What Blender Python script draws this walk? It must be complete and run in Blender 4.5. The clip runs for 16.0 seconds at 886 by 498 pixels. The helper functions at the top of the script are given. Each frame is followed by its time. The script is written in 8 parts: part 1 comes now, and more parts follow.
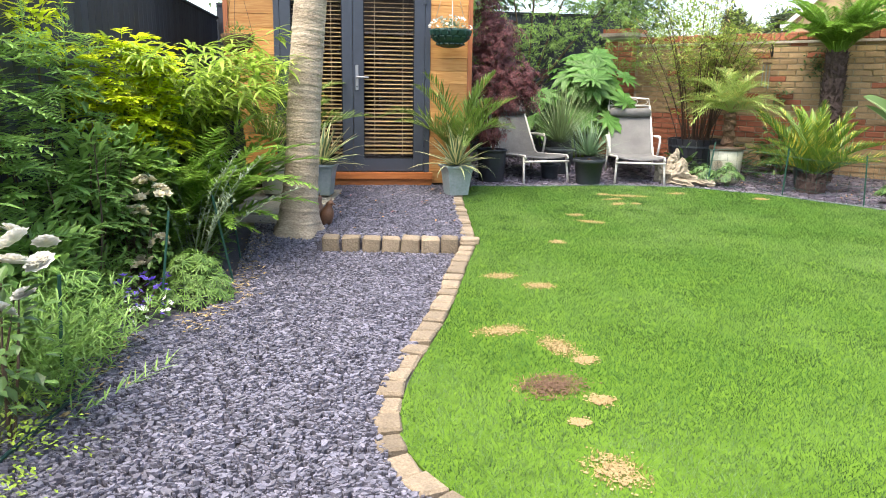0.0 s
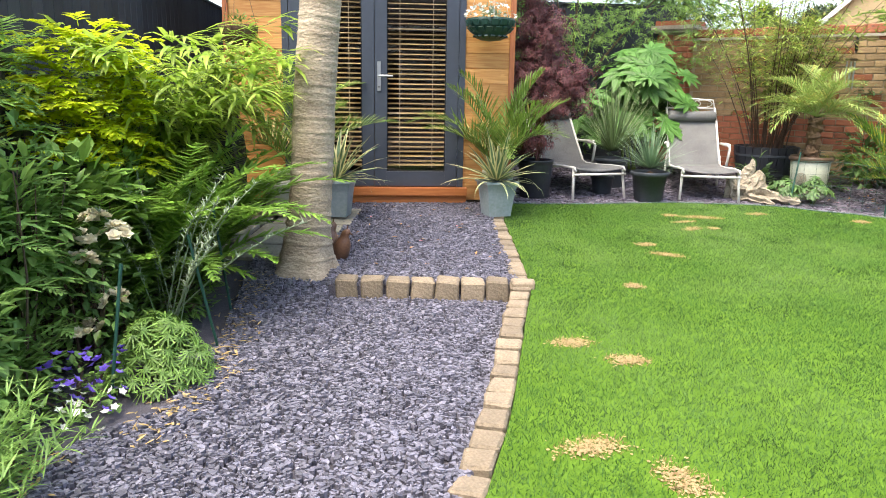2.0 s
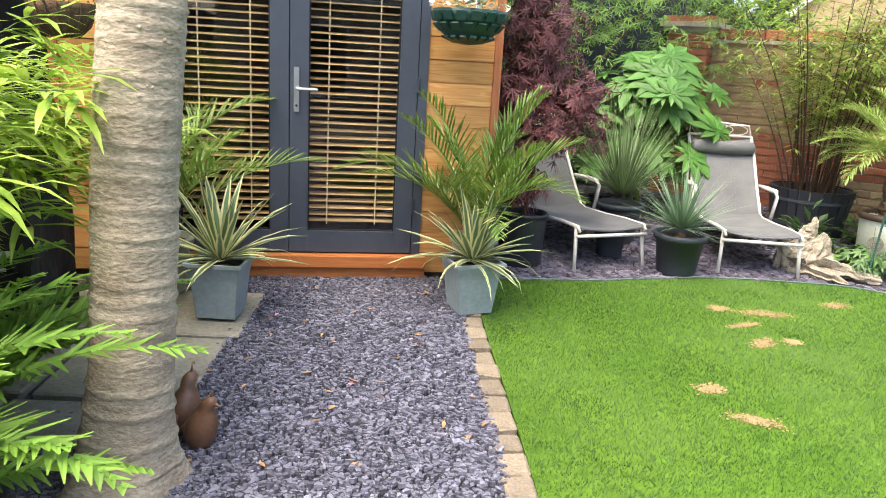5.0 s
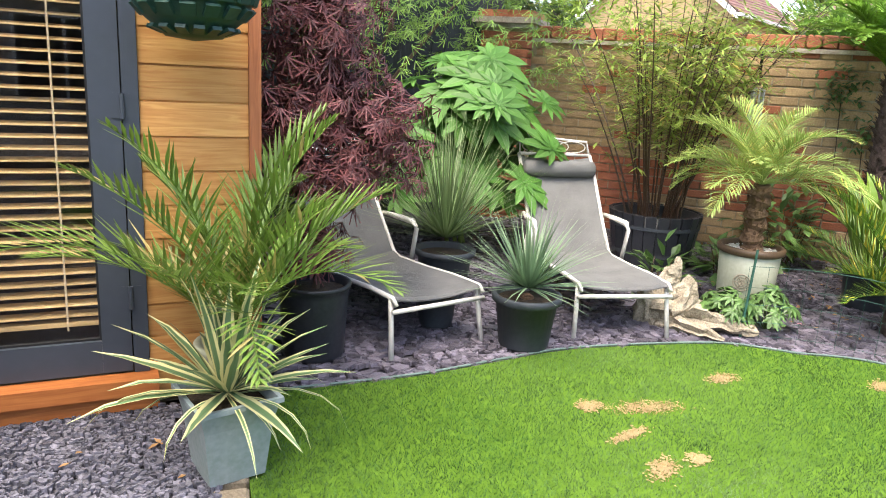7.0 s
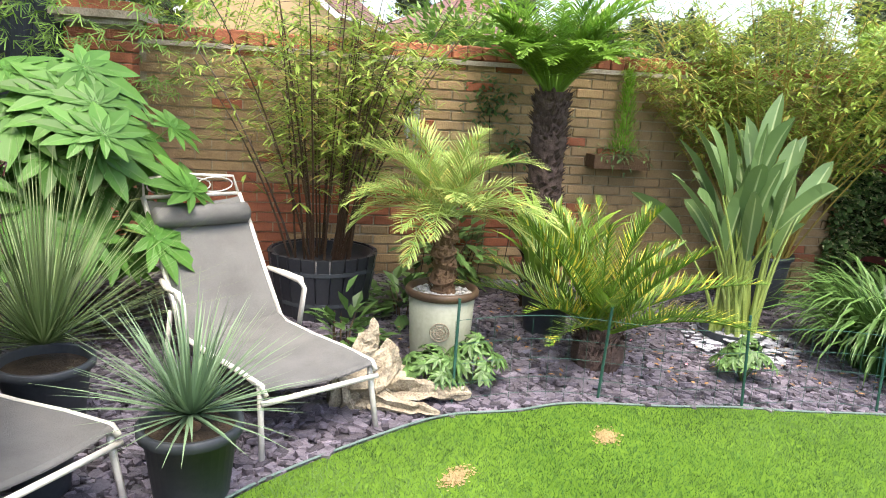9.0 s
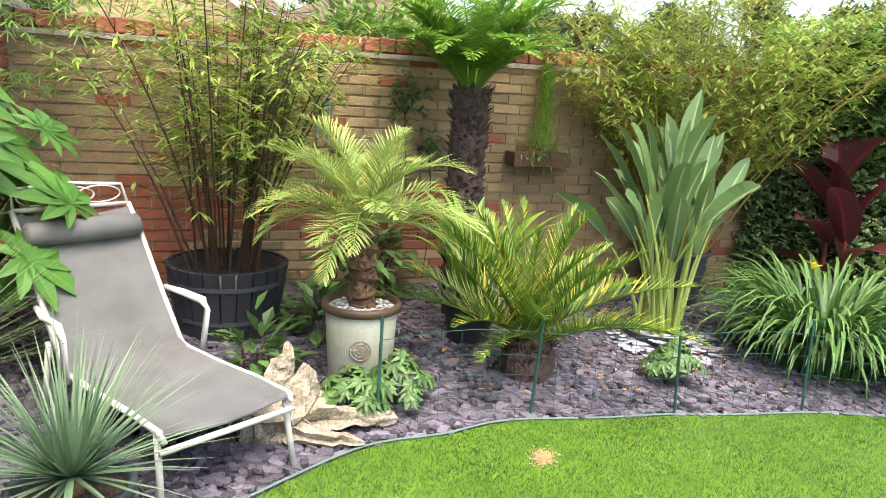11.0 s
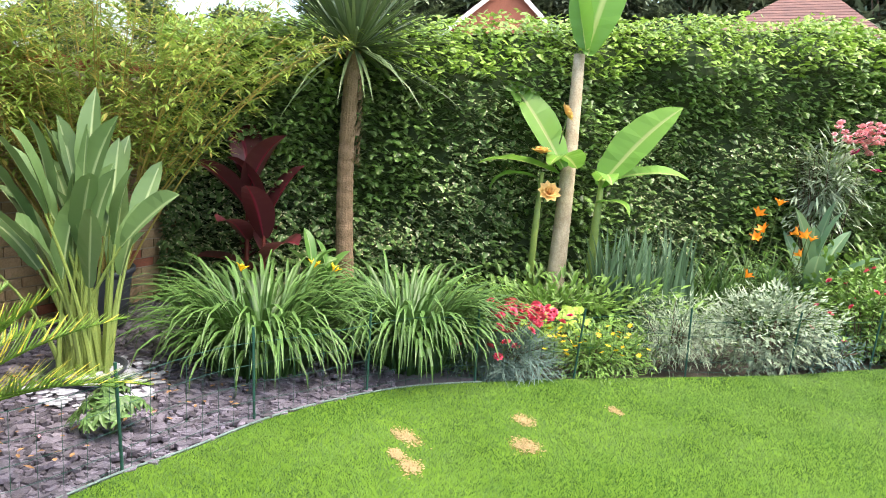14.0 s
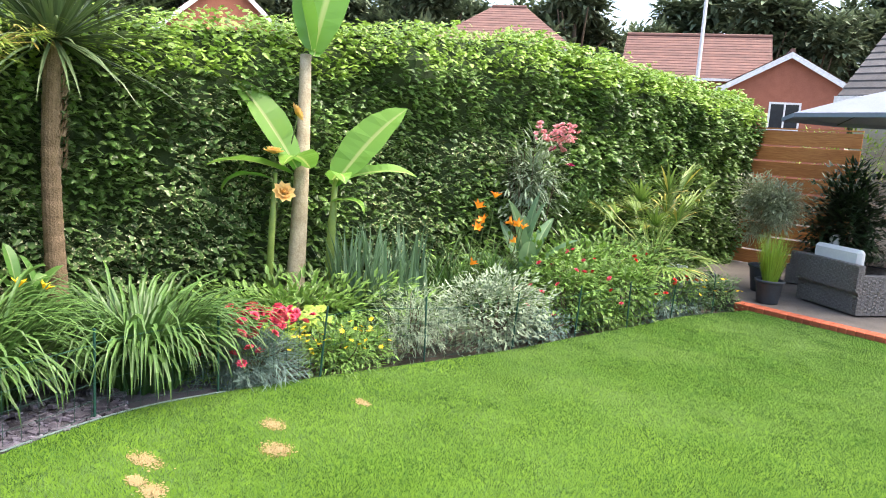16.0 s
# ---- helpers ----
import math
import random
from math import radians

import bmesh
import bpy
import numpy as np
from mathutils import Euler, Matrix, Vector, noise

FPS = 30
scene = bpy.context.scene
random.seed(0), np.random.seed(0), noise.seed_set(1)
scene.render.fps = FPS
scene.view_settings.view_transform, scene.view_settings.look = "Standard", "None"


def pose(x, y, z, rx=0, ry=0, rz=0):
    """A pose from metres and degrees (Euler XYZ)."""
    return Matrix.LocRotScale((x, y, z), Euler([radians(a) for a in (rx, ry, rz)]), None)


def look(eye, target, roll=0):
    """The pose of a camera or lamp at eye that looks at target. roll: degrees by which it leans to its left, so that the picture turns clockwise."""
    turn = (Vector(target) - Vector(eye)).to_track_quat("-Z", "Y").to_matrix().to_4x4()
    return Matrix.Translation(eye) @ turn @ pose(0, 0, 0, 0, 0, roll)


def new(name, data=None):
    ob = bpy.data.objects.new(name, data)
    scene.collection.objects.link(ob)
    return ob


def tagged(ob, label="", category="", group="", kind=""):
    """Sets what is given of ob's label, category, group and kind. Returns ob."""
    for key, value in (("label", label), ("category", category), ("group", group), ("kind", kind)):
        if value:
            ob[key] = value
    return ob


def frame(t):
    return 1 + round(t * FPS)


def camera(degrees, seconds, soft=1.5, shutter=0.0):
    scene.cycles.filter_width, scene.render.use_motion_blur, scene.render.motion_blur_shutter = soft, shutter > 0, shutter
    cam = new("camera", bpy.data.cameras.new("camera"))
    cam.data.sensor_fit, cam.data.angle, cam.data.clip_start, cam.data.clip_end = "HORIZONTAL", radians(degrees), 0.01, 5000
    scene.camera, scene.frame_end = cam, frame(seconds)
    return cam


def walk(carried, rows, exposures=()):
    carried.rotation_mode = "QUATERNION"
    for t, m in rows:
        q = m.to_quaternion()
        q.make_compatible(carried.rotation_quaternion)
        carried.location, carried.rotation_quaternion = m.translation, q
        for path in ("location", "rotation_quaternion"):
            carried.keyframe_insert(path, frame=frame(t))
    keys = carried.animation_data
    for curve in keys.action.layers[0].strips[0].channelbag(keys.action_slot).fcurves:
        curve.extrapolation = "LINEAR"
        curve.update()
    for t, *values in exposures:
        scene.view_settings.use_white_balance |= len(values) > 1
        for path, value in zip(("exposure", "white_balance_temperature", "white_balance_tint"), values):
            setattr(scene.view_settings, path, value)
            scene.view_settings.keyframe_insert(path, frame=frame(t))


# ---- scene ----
cam = camera(63.5, 16.0, soft=1.0)
PATH = [
    (0, (-0.938, -2.387, 1.001), (-0.7, -0.448, 0.571), 1.0),
    (0.5, (-0.976, -2.176, 0.975), (-0.762, -0.236, 0.541), 1.2),
    (1, (-1.003, -1.922, 0.961), (-0.802, 0.02, 0.524), 1.2),
    (1.5, (-0.96, -1.534, 0.997), (-0.767, 0.407, 0.554), 1.0),
    (2, (-0.965, -1.211, 1.028), (-0.776, 0.732, 0.591), 1.0),
    (2.5, (-1.021, -0.871, 1.041), (-0.837, 1.074, 0.61), 1.1),
    (3, (-1.006, -0.491, 1.045), (-0.831, 1.454, 0.613), 1.0),
    (3.2, (-1.007, -0.344, 1.077), (-0.832, 1.601, 0.645), 1.0),
    (5.3, (-0.694, 1.162, 1.32), (-0.322, 3.061, 0.816), 3.2),
    (5.5, (-0.641, 1.3, 1.32), (-0.234, 3.193, 0.818), 2.7),
    (6, (-0.478, 1.689, 1.332), (0.03, 3.559, 0.839), 3.2),
    (6.5, (-0.4, 2.053, 1.353), (0.234, 3.887, 0.865), 3.4),
    (7, (-0.257, 2.373, 1.362), (0.565, 4.133, 0.888), 3.4),
    (7.5, (-0.125, 2.68, 1.379), (0.875, 4.352, 0.924), 3.7),
    (8, (-0.024, 2.992, 1.404), (1.227, 4.49, 0.967), 3.8),
    (8.5, (0.138, 3.152, 1.441), (1.61, 4.439, 1.017), 3.3),
    (8.7, (0.183, 3.271, 1.451), (1.723, 4.476, 1.033), 3.5),
    (10.8, (0.411, 3.531, 1.501), (2.117, 4.478, 1.062), 3.4),
    (11, (0.447, 3.565, 1.496), (2.176, 4.472, 1.062), 3.5),
    (11.5, (0.622, 3.595, 1.495), (2.422, 4.349, 1.058), 3.5),
    (12, (0.761, 3.612, 1.505), (2.627, 4.194, 1.081), 3.8),
    (12.5, (0.841, 3.659, 1.522), (2.77, 3.992, 1.111), 3.8),
    (12.7, (0.884, 3.635, 1.54), (2.834, 3.823, 1.134), 3.7),
    (13, (0.894, 3.632, 1.539), (2.856, 3.605, 1.152), 3.5),
    (13.5, (0.887, 3.636, 1.539), (2.819, 3.268, 1.178), 3.7),
    (14, (0.889, 3.635, 1.539), (2.771, 3.057, 1.189), 3.9),
    (14.5, (0.868, 3.651, 1.541), (2.685, 2.884, 1.206), 3.9),
    (15, (0.861, 3.656, 1.542), (2.598, 2.718, 1.218), 3.7),
    (15.5, (0.862, 3.656, 1.542), (2.509, 2.566, 1.227), 3.8),
    (16, (0.861, 3.656, 1.542), (2.418, 2.437, 1.239), 3.8),
]
walk(cam, [(t, look(eye, target, roll)) for t, eye, target, roll in PATH], exposures=[(0.0, 2.1, 6850, 12)])

# ---- world, sun, exposure ----
world = bpy.data.worlds.new("world")
scene.world = world
world.use_nodes = True
_nt = world.node_tree
_sky = _nt.nodes.new("ShaderNodeTexSky")
_sky.sky_type = "NISHITA"
_sky.sun_disc = False
_sky.sun_elevation, _sky.sun_rotation = radians(67), radians(225)
_sky.air_density, _sky.dust_density, _sky.ozone_density = 1.0, 3.0, 1.0
_nt.nodes["Background"].inputs[1].default_value = 0.15
_nt.links.new(_sky.outputs[0], _nt.nodes["Background"].inputs[0])
_sun = new("sun", bpy.data.lights.new("sun", "SUN"))
_sun.data.energy, _sun.data.angle, _sun.data.color = 1.5, radians(45), (1.0, 0.95, 0.87)
_sun.matrix_world = look((-2.6, -2.6, 9.0), (0, 0, 0))


# ---- materials ----
def mat(name, col, col2=None, rough=0.8, scale=8.0, bump=0.0, bscale=60.0, metal=0.0, spec=0.4, island=0.0, objrand=0.0, fine=None):
    """A mottled surface: two colours mixed by noise at two scales, with fine relief."""
    m = bpy.data.materials.new(name)
    m.use_nodes = True
    nt = m.node_tree
    N, L = nt.nodes, nt.links
    b = N["Principled BSDF"]
    b.inputs["Roughness"].default_value, b.inputs["Metallic"].default_value = rough, metal
    b.inputs["Specular IOR Level"].default_value = spec
    tc = N.new("ShaderNodeTexCoord")
    n1 = N.new("ShaderNodeTexNoise"); n1.inputs["Scale"].default_value = scale; n1.inputs["Detail"].default_value = 6
    n2 = N.new("ShaderNodeTexNoise"); n2.inputs["Scale"].default_value = fine or scale * 9; n2.inputs["Detail"].default_value = 3
    L.new(tc.outputs["Object"], n1.inputs[0]); L.new(tc.outputs["Object"], n2.inputs[0])
    mx = N.new("ShaderNodeMath"); mx.operation = "ADD"
    L.new(n1.outputs[0], mx.inputs[0]); L.new(n2.outputs[0], mx.inputs[1])
    rp = N.new("ShaderNodeMapRange"); rp.inputs[1].default_value, rp.inputs[2].default_value = 0.72, 1.28
    L.new(mx.outputs[0], rp.inputs[0])
    mix = N.new("ShaderNodeMix"); mix.data_type = "RGBA"
    mix.inputs[6].default_value = (*col, 1)
    mix.inputs[7].default_value = (*(col2 or [c * 0.7 for c in col]), 1)
    L.new(rp.outputs[0], mix.inputs[0])
    out = mix.outputs[2]
    if island or objrand:
        hs = N.new("ShaderNodeHueSaturation")
        mr = N.new("ShaderNodeMapRange")
        k = island or objrand
        mr.inputs[3].default_value, mr.inputs[4].default_value = 1 - k, 1 + k
        if island:
            L.new(N.new("ShaderNodeNewGeometry").outputs["Random Per Island"], mr.inputs[0])
        else:
            L.new(N.new("ShaderNodeObjectInfo").outputs["Random"], mr.inputs[0])
        L.new(mr.outputs[0], hs.inputs["Value"]); L.new(out, hs.inputs["Color"])
        out = hs.outputs[0]
    L.new(out, b.inputs["Base Color"])
    if bump:
        bn = N.new("ShaderNodeBump"); bn.inputs["Strength"].default_value = min(1, bump); bn.inputs["Distance"].default_value = 0.01
        n3 = N.new("ShaderNodeTexNoise"); n3.inputs["Scale"].default_value = bscale; n3.inputs["Detail"].default_value = 5
        L.new(tc.outputs["Object"], n3.inputs[0]); L.new(n3.outputs[0], bn.inputs["Height"]); L.new(bn.outputs[0], b.inputs["Normal"])
    return m


def leafmat(name, col, col2, drift=None, edge=None, edge_at=0.3, rib=None, rough=0.45, trans=0.3, spec=0.4, var=0.3, patchy=None):
    """A leaf: colour from base (col) to tip (col2), optional pale margin or midrib, light through the blade."""
    m = bpy.data.materials.new(name)
    m.use_nodes = True
    nt = m.node_tree
    N, L = nt.nodes, nt.links
    b = N["Principled BSDF"]
    b.inputs["Roughness"].default_value = rough
    b.inputs["Specular IOR Level"].default_value = spec
    uv = N.new("ShaderNodeUVMap"); sep = N.new("ShaderNodeSeparateXYZ"); L.new(uv.outputs[0], sep.inputs[0])
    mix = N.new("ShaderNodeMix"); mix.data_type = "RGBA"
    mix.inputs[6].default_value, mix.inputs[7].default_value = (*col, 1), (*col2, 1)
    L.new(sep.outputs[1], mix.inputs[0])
    out = mix.outputs[2]
    ab = N.new("ShaderNodeMath"); ab.operation = "SUBTRACT"; ab.inputs[1].default_value = 0.5
    L.new(sep.outputs[0], ab.inputs[0])
    aa = N.new("ShaderNodeMath"); aa.operation = "ABSOLUTE"; L.new(ab.outputs[0], aa.inputs[0])
    geo = N.new("ShaderNodeNewGeometry")
    if edge:
        st = N.new("ShaderNodeMapRange"); st.inputs[1].default_value, st.inputs[2].default_value = edge_at - 0.03, edge_at + 0.03
        L.new(aa.outputs[0], st.inputs[0])
        m2 = N.new("ShaderNodeMix"); m2.data_type = "RGBA"; m2.inputs[7].default_value = (*edge, 1)
        L.new(st.outputs[0], m2.inputs[0]); L.new(out, m2.inputs[6]); out = m2.outputs[2]
    if rib:
        st = N.new("ShaderNodeMapRange"); st.inputs[1].default_value, st.inputs[2].default_value = 0.07, 0.03
        L.new(aa.outputs[0], st.inputs[0])
        m2 = N.new("ShaderNodeMix"); m2.data_type = "RGBA"; m2.inputs[7].default_value = (*rib, 1)
        L.new(st.outputs[0], m2.inputs[0]); L.new(out, m2.inputs[6]); out = m2.outputs[2]
    if patchy:
        g = N.new("ShaderNodeMath"); g.operation = "GREATER_THAN"; g.inputs[1].default_value = 1 - patchy[1]
        mu = N.new("ShaderNodeMath"); mu.operation = "MULTIPLY"; mu.inputs[1].default_value = 7.31
        fr = N.new("ShaderNodeMath"); fr.operation = "FRACT"
        L.new(geo.outputs["Random Per Island"], mu.inputs[0]); L.new(mu.outputs[0], fr.inputs[0]); L.new(fr.outputs[0], g.inputs[0])
        m2 = N.new("ShaderNodeMix"); m2.data_type = "RGBA"; m2.inputs[7].default_value = (*patchy[0], 1)
        L.new(g.outputs[0], m2.inputs[0]); L.new(out, m2.inputs[6]); out = m2.outputs[2]
    for tone, size in drift or []:
        tc = N.new("ShaderNodeTexCoord"); nz = N.new("ShaderNodeTexNoise"); nz.inputs["Scale"].default_value = size; nz.inputs["Detail"].default_value = 5
        L.new(tc.outputs["Object"], nz.inputs[0])
        st = N.new("ShaderNodeMapRange"); st.inputs[1].default_value, st.inputs[2].default_value = 0.42, 0.68
        L.new(nz.outputs[0], st.inputs[0])
        m2 = N.new("ShaderNodeMix"); m2.data_type = "RGBA"; m2.inputs[7].default_value = (*tone, 1)
        L.new(st.outputs[0], m2.inputs[0]); L.new(out, m2.inputs[6]); out = m2.outputs[2]
    hs = N.new("ShaderNodeHueSaturation")
    mr = N.new("ShaderNodeMapRange"); mr.inputs[3].default_value, mr.inputs[4].default_value = 1 - var, 1 + var
    L.new(geo.outputs["Random Per Island"], mr.inputs[0]); L.new(mr.outputs[0], hs.inputs["Value"])
    L.new(out, hs.inputs["Color"]); out = hs.outputs[0]
    L.new(out, b.inputs["Base Color"])
    tr = N.new("ShaderNodeBsdfTranslucent"); L.new(out, tr.inputs[0])
    ms = N.new("ShaderNodeMixShader"); ms.inputs[0].default_value = trans
    L.new(b.outputs[0], ms.inputs[1]); L.new(tr.outputs[0], ms.inputs[2]); L.new(ms.outputs[0], N["Material Output"].inputs[0])
    return m


def woodmat(name, col, col2, along=0, rough=0.55, scale=3.0):
    """Sawn timber with grain stretched along one axis and a tone of its own for each board."""
    m = bpy.data.materials.new(name)
    m.use_nodes = True
    nt = m.node_tree
    N, L = nt.nodes, nt.links
    b = N["Principled BSDF"]; b.inputs["Roughness"].default_value = rough; b.inputs["Specular IOR Level"].default_value = 0.35
    tc = N.new("ShaderNodeTexCoord"); mp = N.new("ShaderNodeMapping")
    sc = [16.0, 16.0, 16.0]; sc[along] = 1.1
    mp.inputs["Scale"].default_value = sc
    oi = N.new("ShaderNodeObjectInfo"); vm = N.new("ShaderNodeVectorMath"); vm.operation = "ADD"
    cx = N.new("ShaderNodeCombineXYZ"); mu = N.new("ShaderNodeMath"); mu.operation = "MULTIPLY"; mu.inputs[1].default_value = 40
    L.new(oi.outputs["Random"], mu.inputs[0])
    for i in range(3):
        L.new(mu.outputs[0], cx.inputs[i])
    L.new(tc.outputs["Object"], mp.inputs[0]); L.new(mp.outputs[0], vm.inputs[0]); L.new(cx.outputs[0], vm.inputs[1])
    wv = N.new("ShaderNodeTexNoise"); wv.inputs["Scale"].default_value = scale; wv.inputs["Detail"].default_value = 4; wv.inputs["Distortion"].default_value = 1.5
    L.new(vm.outputs[0], wv.inputs[0])
    rp = N.new("ShaderNodeMapRange"); rp.inputs[1].default_value, rp.inputs[2].default_value = 0.35, 0.65
    L.new(wv.outputs[0], rp.inputs[0])
    mix = N.new("ShaderNodeMix"); mix.data_type = "RGBA"; mix.inputs[6].default_value, mix.inputs[7].default_value = (*col, 1), (*col2, 1)
    L.new(rp.outputs[0], mix.inputs[0])
    hs = N.new("ShaderNodeHueSaturation"); mr = N.new("ShaderNodeMapRange"); mr.inputs[3].default_value, mr.inputs[4].default_value = 0.72, 1.2
    L.new(oi.outputs["Random"], mr.inputs[0]); L.new(mr.outputs[0], hs.inputs["Value"]); L.new(mix.outputs[2], hs.inputs["Color"])
    L.new(hs.outputs[0], b.inputs["Base Color"])
    bn = N.new("ShaderNodeBump"); bn.inputs["Strength"].default_value = 0.25; bn.inputs["Distance"].default_value = 0.004
    L.new(wv.outputs[0], bn.inputs["Height"]); L.new(bn.outputs[0], b.inputs["Normal"])
    return m


M = {}
M["soil"] = mat("soil", (0.045, 0.032, 0.022), (0.10, 0.08, 0.06), 0.95, 3, 0.8, 60)
M["lawn"] = mat("lawn_turf", (0.065, 0.135, 0.012), (0.10, 0.19, 0.02), 0.95, 1.6, 0.6, 150, spec=0.1)
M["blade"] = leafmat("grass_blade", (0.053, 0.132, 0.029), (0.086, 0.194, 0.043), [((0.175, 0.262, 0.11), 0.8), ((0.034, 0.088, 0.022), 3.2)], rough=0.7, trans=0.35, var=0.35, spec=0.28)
M["straw"] = mat("dead_turf", (0.44, 0.33, 0.16), (0.30, 0.21, 0.095), 0.95, 20, 0.7, 200)
M["coffee"] = mat("brown_earth", (0.17, 0.10, 0.055), (0.10, 0.06, 0.035), 0.95, 30, 0.8, 120)
M["strawblade"] = leafmat("straw_blade", (0.31, 0.215, 0.086), (0.47, 0.36, 0.17), rough=0.8, trans=0.2)
M["slate"] = mat("slate_chips", (0.165, 0.162, 0.195), (0.085, 0.083, 0.104), 0.5, 12, 0.4, 90, island=0.5, spec=0.5)
M["slate_big"] = mat("slate_bed_chips", (0.165, 0.148, 0.178), (0.085, 0.075, 0.092), 0.45, 12, 0.5, 90, island=0.6, spec=0.5)
M["slate_dust"] = mat("slate_dust", (0.075, 0.07, 0.082), (0.105, 0.098, 0.112), 0.9, 40, 0.9, 200)
M["sett"] = mat("sett_stone", (0.27, 0.215, 0.145), (0.15, 0.12, 0.08), 0.9, 11, 0.9, 70, objrand=0.22)
M["paver"] = mat("paver_stone", (0.33, 0.30, 0.23), (0.21, 0.195, 0.145), 0.85, 5, 0.5, 60, objrand=0.12)
M["cedar"] = woodmat("cedar_board", (0.62, 0.33, 0.11), (0.48, 0.21, 0.06))
M["cedar_trim"] = woodmat("cedar_trim", (0.42, 0.15, 0.06), (0.30, 0.10, 0.04), 2)
M["cedar_sill"] = woodmat("cedar_sill", (0.56, 0.20, 0.055), (0.42, 0.13, 0.035))
M["anthracite"] = mat("anthracite_paint", (0.052, 0.062, 0.080), (0.045, 0.054, 0.070), 0.42, 2, 0.05, 200)
M["rubber"] = mat("black_seal", (0.01, 0.01, 0.011), None, 0.7)
M["steel"] = mat("brushed_steel", (0.62, 0.62, 0.6), (0.5, 0.5, 0.5), 0.35, 30, metal=1.0)
M["slat"] = woodmat("blind_slat", (0.74, 0.54, 0.27), (0.62, 0.43, 0.19))
M["cord"] = mat("blind_cord", (0.62, 0.50, 0.32), None, 0.8)
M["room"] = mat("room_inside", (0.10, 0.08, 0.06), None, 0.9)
M["felt"] = mat("roof_felt", (0.06, 0.06, 0.065), None, 0.9, 20, 0.5)
M["darkfence"] = woodmat("dark_fence_paint", (0.045, 0.052, 0.065), (0.034, 0.040, 0.050), 2, 0.6)
M["brick"] = mat("buff_brick", (0.45, 0.31, 0.165), (0.29, 0.195, 0.10), 0.9, 10, 0.7, 90, objrand=0.25)
M["redbrick"] = mat("red_brick", (0.40, 0.14, 0.07), (0.26, 0.09, 0.05), 0.9, 10, 0.7, 90, objrand=0.25)
M["mortar"] = mat("mortar", (0.42, 0.36, 0.25), (0.31, 0.26, 0.18), 0.95, 8, 0.6, 120)
M["capstone"] = mat("cap_stone", (0.46, 0.40, 0.32), (0.26, 0.22, 0.17), 0.9, 8, 0.7, 60)
M["bark"] = mat("grey_bark", (0.46, 0.385, 0.275), (0.23, 0.18, 0.12), 0.9, 5, 0.8, 34, fine=60)
_n, _l = M["bark"].node_tree.nodes, M["bark"].node_tree.links
_mp = _n.new("ShaderNodeMapping"); _mp.inputs["Scale"].default_value = (1.0, 1.0, 2.0)
_l.new([q for q in _n if q.type == "TEX_COORD"][0].outputs["Object"], _mp.inputs[0])
for _q in [q for q in _n if q.type == "TEX_NOISE"]:
    _l.new(_mp.outputs[0], _q.inputs[0])
for _q in [q for q in _n if q.type == "BUMP"]:
    _q.inputs["Distance"].default_value = 0.012
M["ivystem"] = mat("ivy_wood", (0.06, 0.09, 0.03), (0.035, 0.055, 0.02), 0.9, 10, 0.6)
M["ivy"] = leafmat("ivy_leaf", (0.12, 0.225, 0.045), (0.19, 0.32, 0.075), drift=[((0.06, 0.125, 0.03), 1.7)], rib=(0.26, 0.36, 0.13), rough=0.35, trans=0.25, var=0.5, spec=0.5)
M["ivyvar"] = leafmat("ivy_variegated_leaf", (0.10, 0.18, 0.055), (0.12, 0.21, 0.06), edge=(0.55, 0.54, 0.30), edge_at=0.3, rough=0.35, trans=0.15, var=0.4)
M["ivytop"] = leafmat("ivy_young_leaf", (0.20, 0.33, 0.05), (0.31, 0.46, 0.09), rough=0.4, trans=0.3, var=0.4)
M["blackpot"] = mat("black_glazed_pot", (0.022, 0.024, 0.030), (0.035, 0.037, 0.043), 0.4, 6, 0.1, 40)
M["greypot"] = mat("dark_plastic_pot", (0.035, 0.042, 0.050), (0.05, 0.058, 0.066), 0.55, 6, 0.05)
M["zinc"] = mat("zinc_planter", (0.32, 0.37, 0.39), (0.22, 0.29, 0.27), 0.5, 5, 0.1, 30, metal=0.1)
M["cream"] = mat("cream_glazed_pot", (0.42, 0.43, 0.32), (0.33, 0.34, 0.25), 0.35, 5, 0.05)
M["brownrim"] = mat("brown_glaze", (0.12, 0.075, 0.045), (0.08, 0.05, 0.03), 0.4, 8)
M["compost"] = mat("compost", (0.035, 0.024, 0.016), (0.08, 0.055, 0.035), 0.95, 30, 0.9, 100)
M["frame"] = mat("pale_metal_frame", (0.68, 0.66, 0.60), (0.58, 0.56, 0.51), 0.4, 10, metal=0.1)
M["sling"] = mat("grey_sling_fabric", (0.185, 0.185, 0.175), (0.105, 0.105, 0.10), 0.85, 5, 0.6, 500, fine=400)
M["drift"] = mat("driftwood", (0.42, 0.37, 0.27), (0.16, 0.13, 0.09), 0.9, 12, 1.0, 50)
M["wire"] = mat("green_wire", (0.02, 0.085, 0.06), None, 0.5)
M["ceramic"] = mat("brown_ceramic", (0.17, 0.085, 0.045), (0.10, 0.05, 0.03), 0.4, 8)


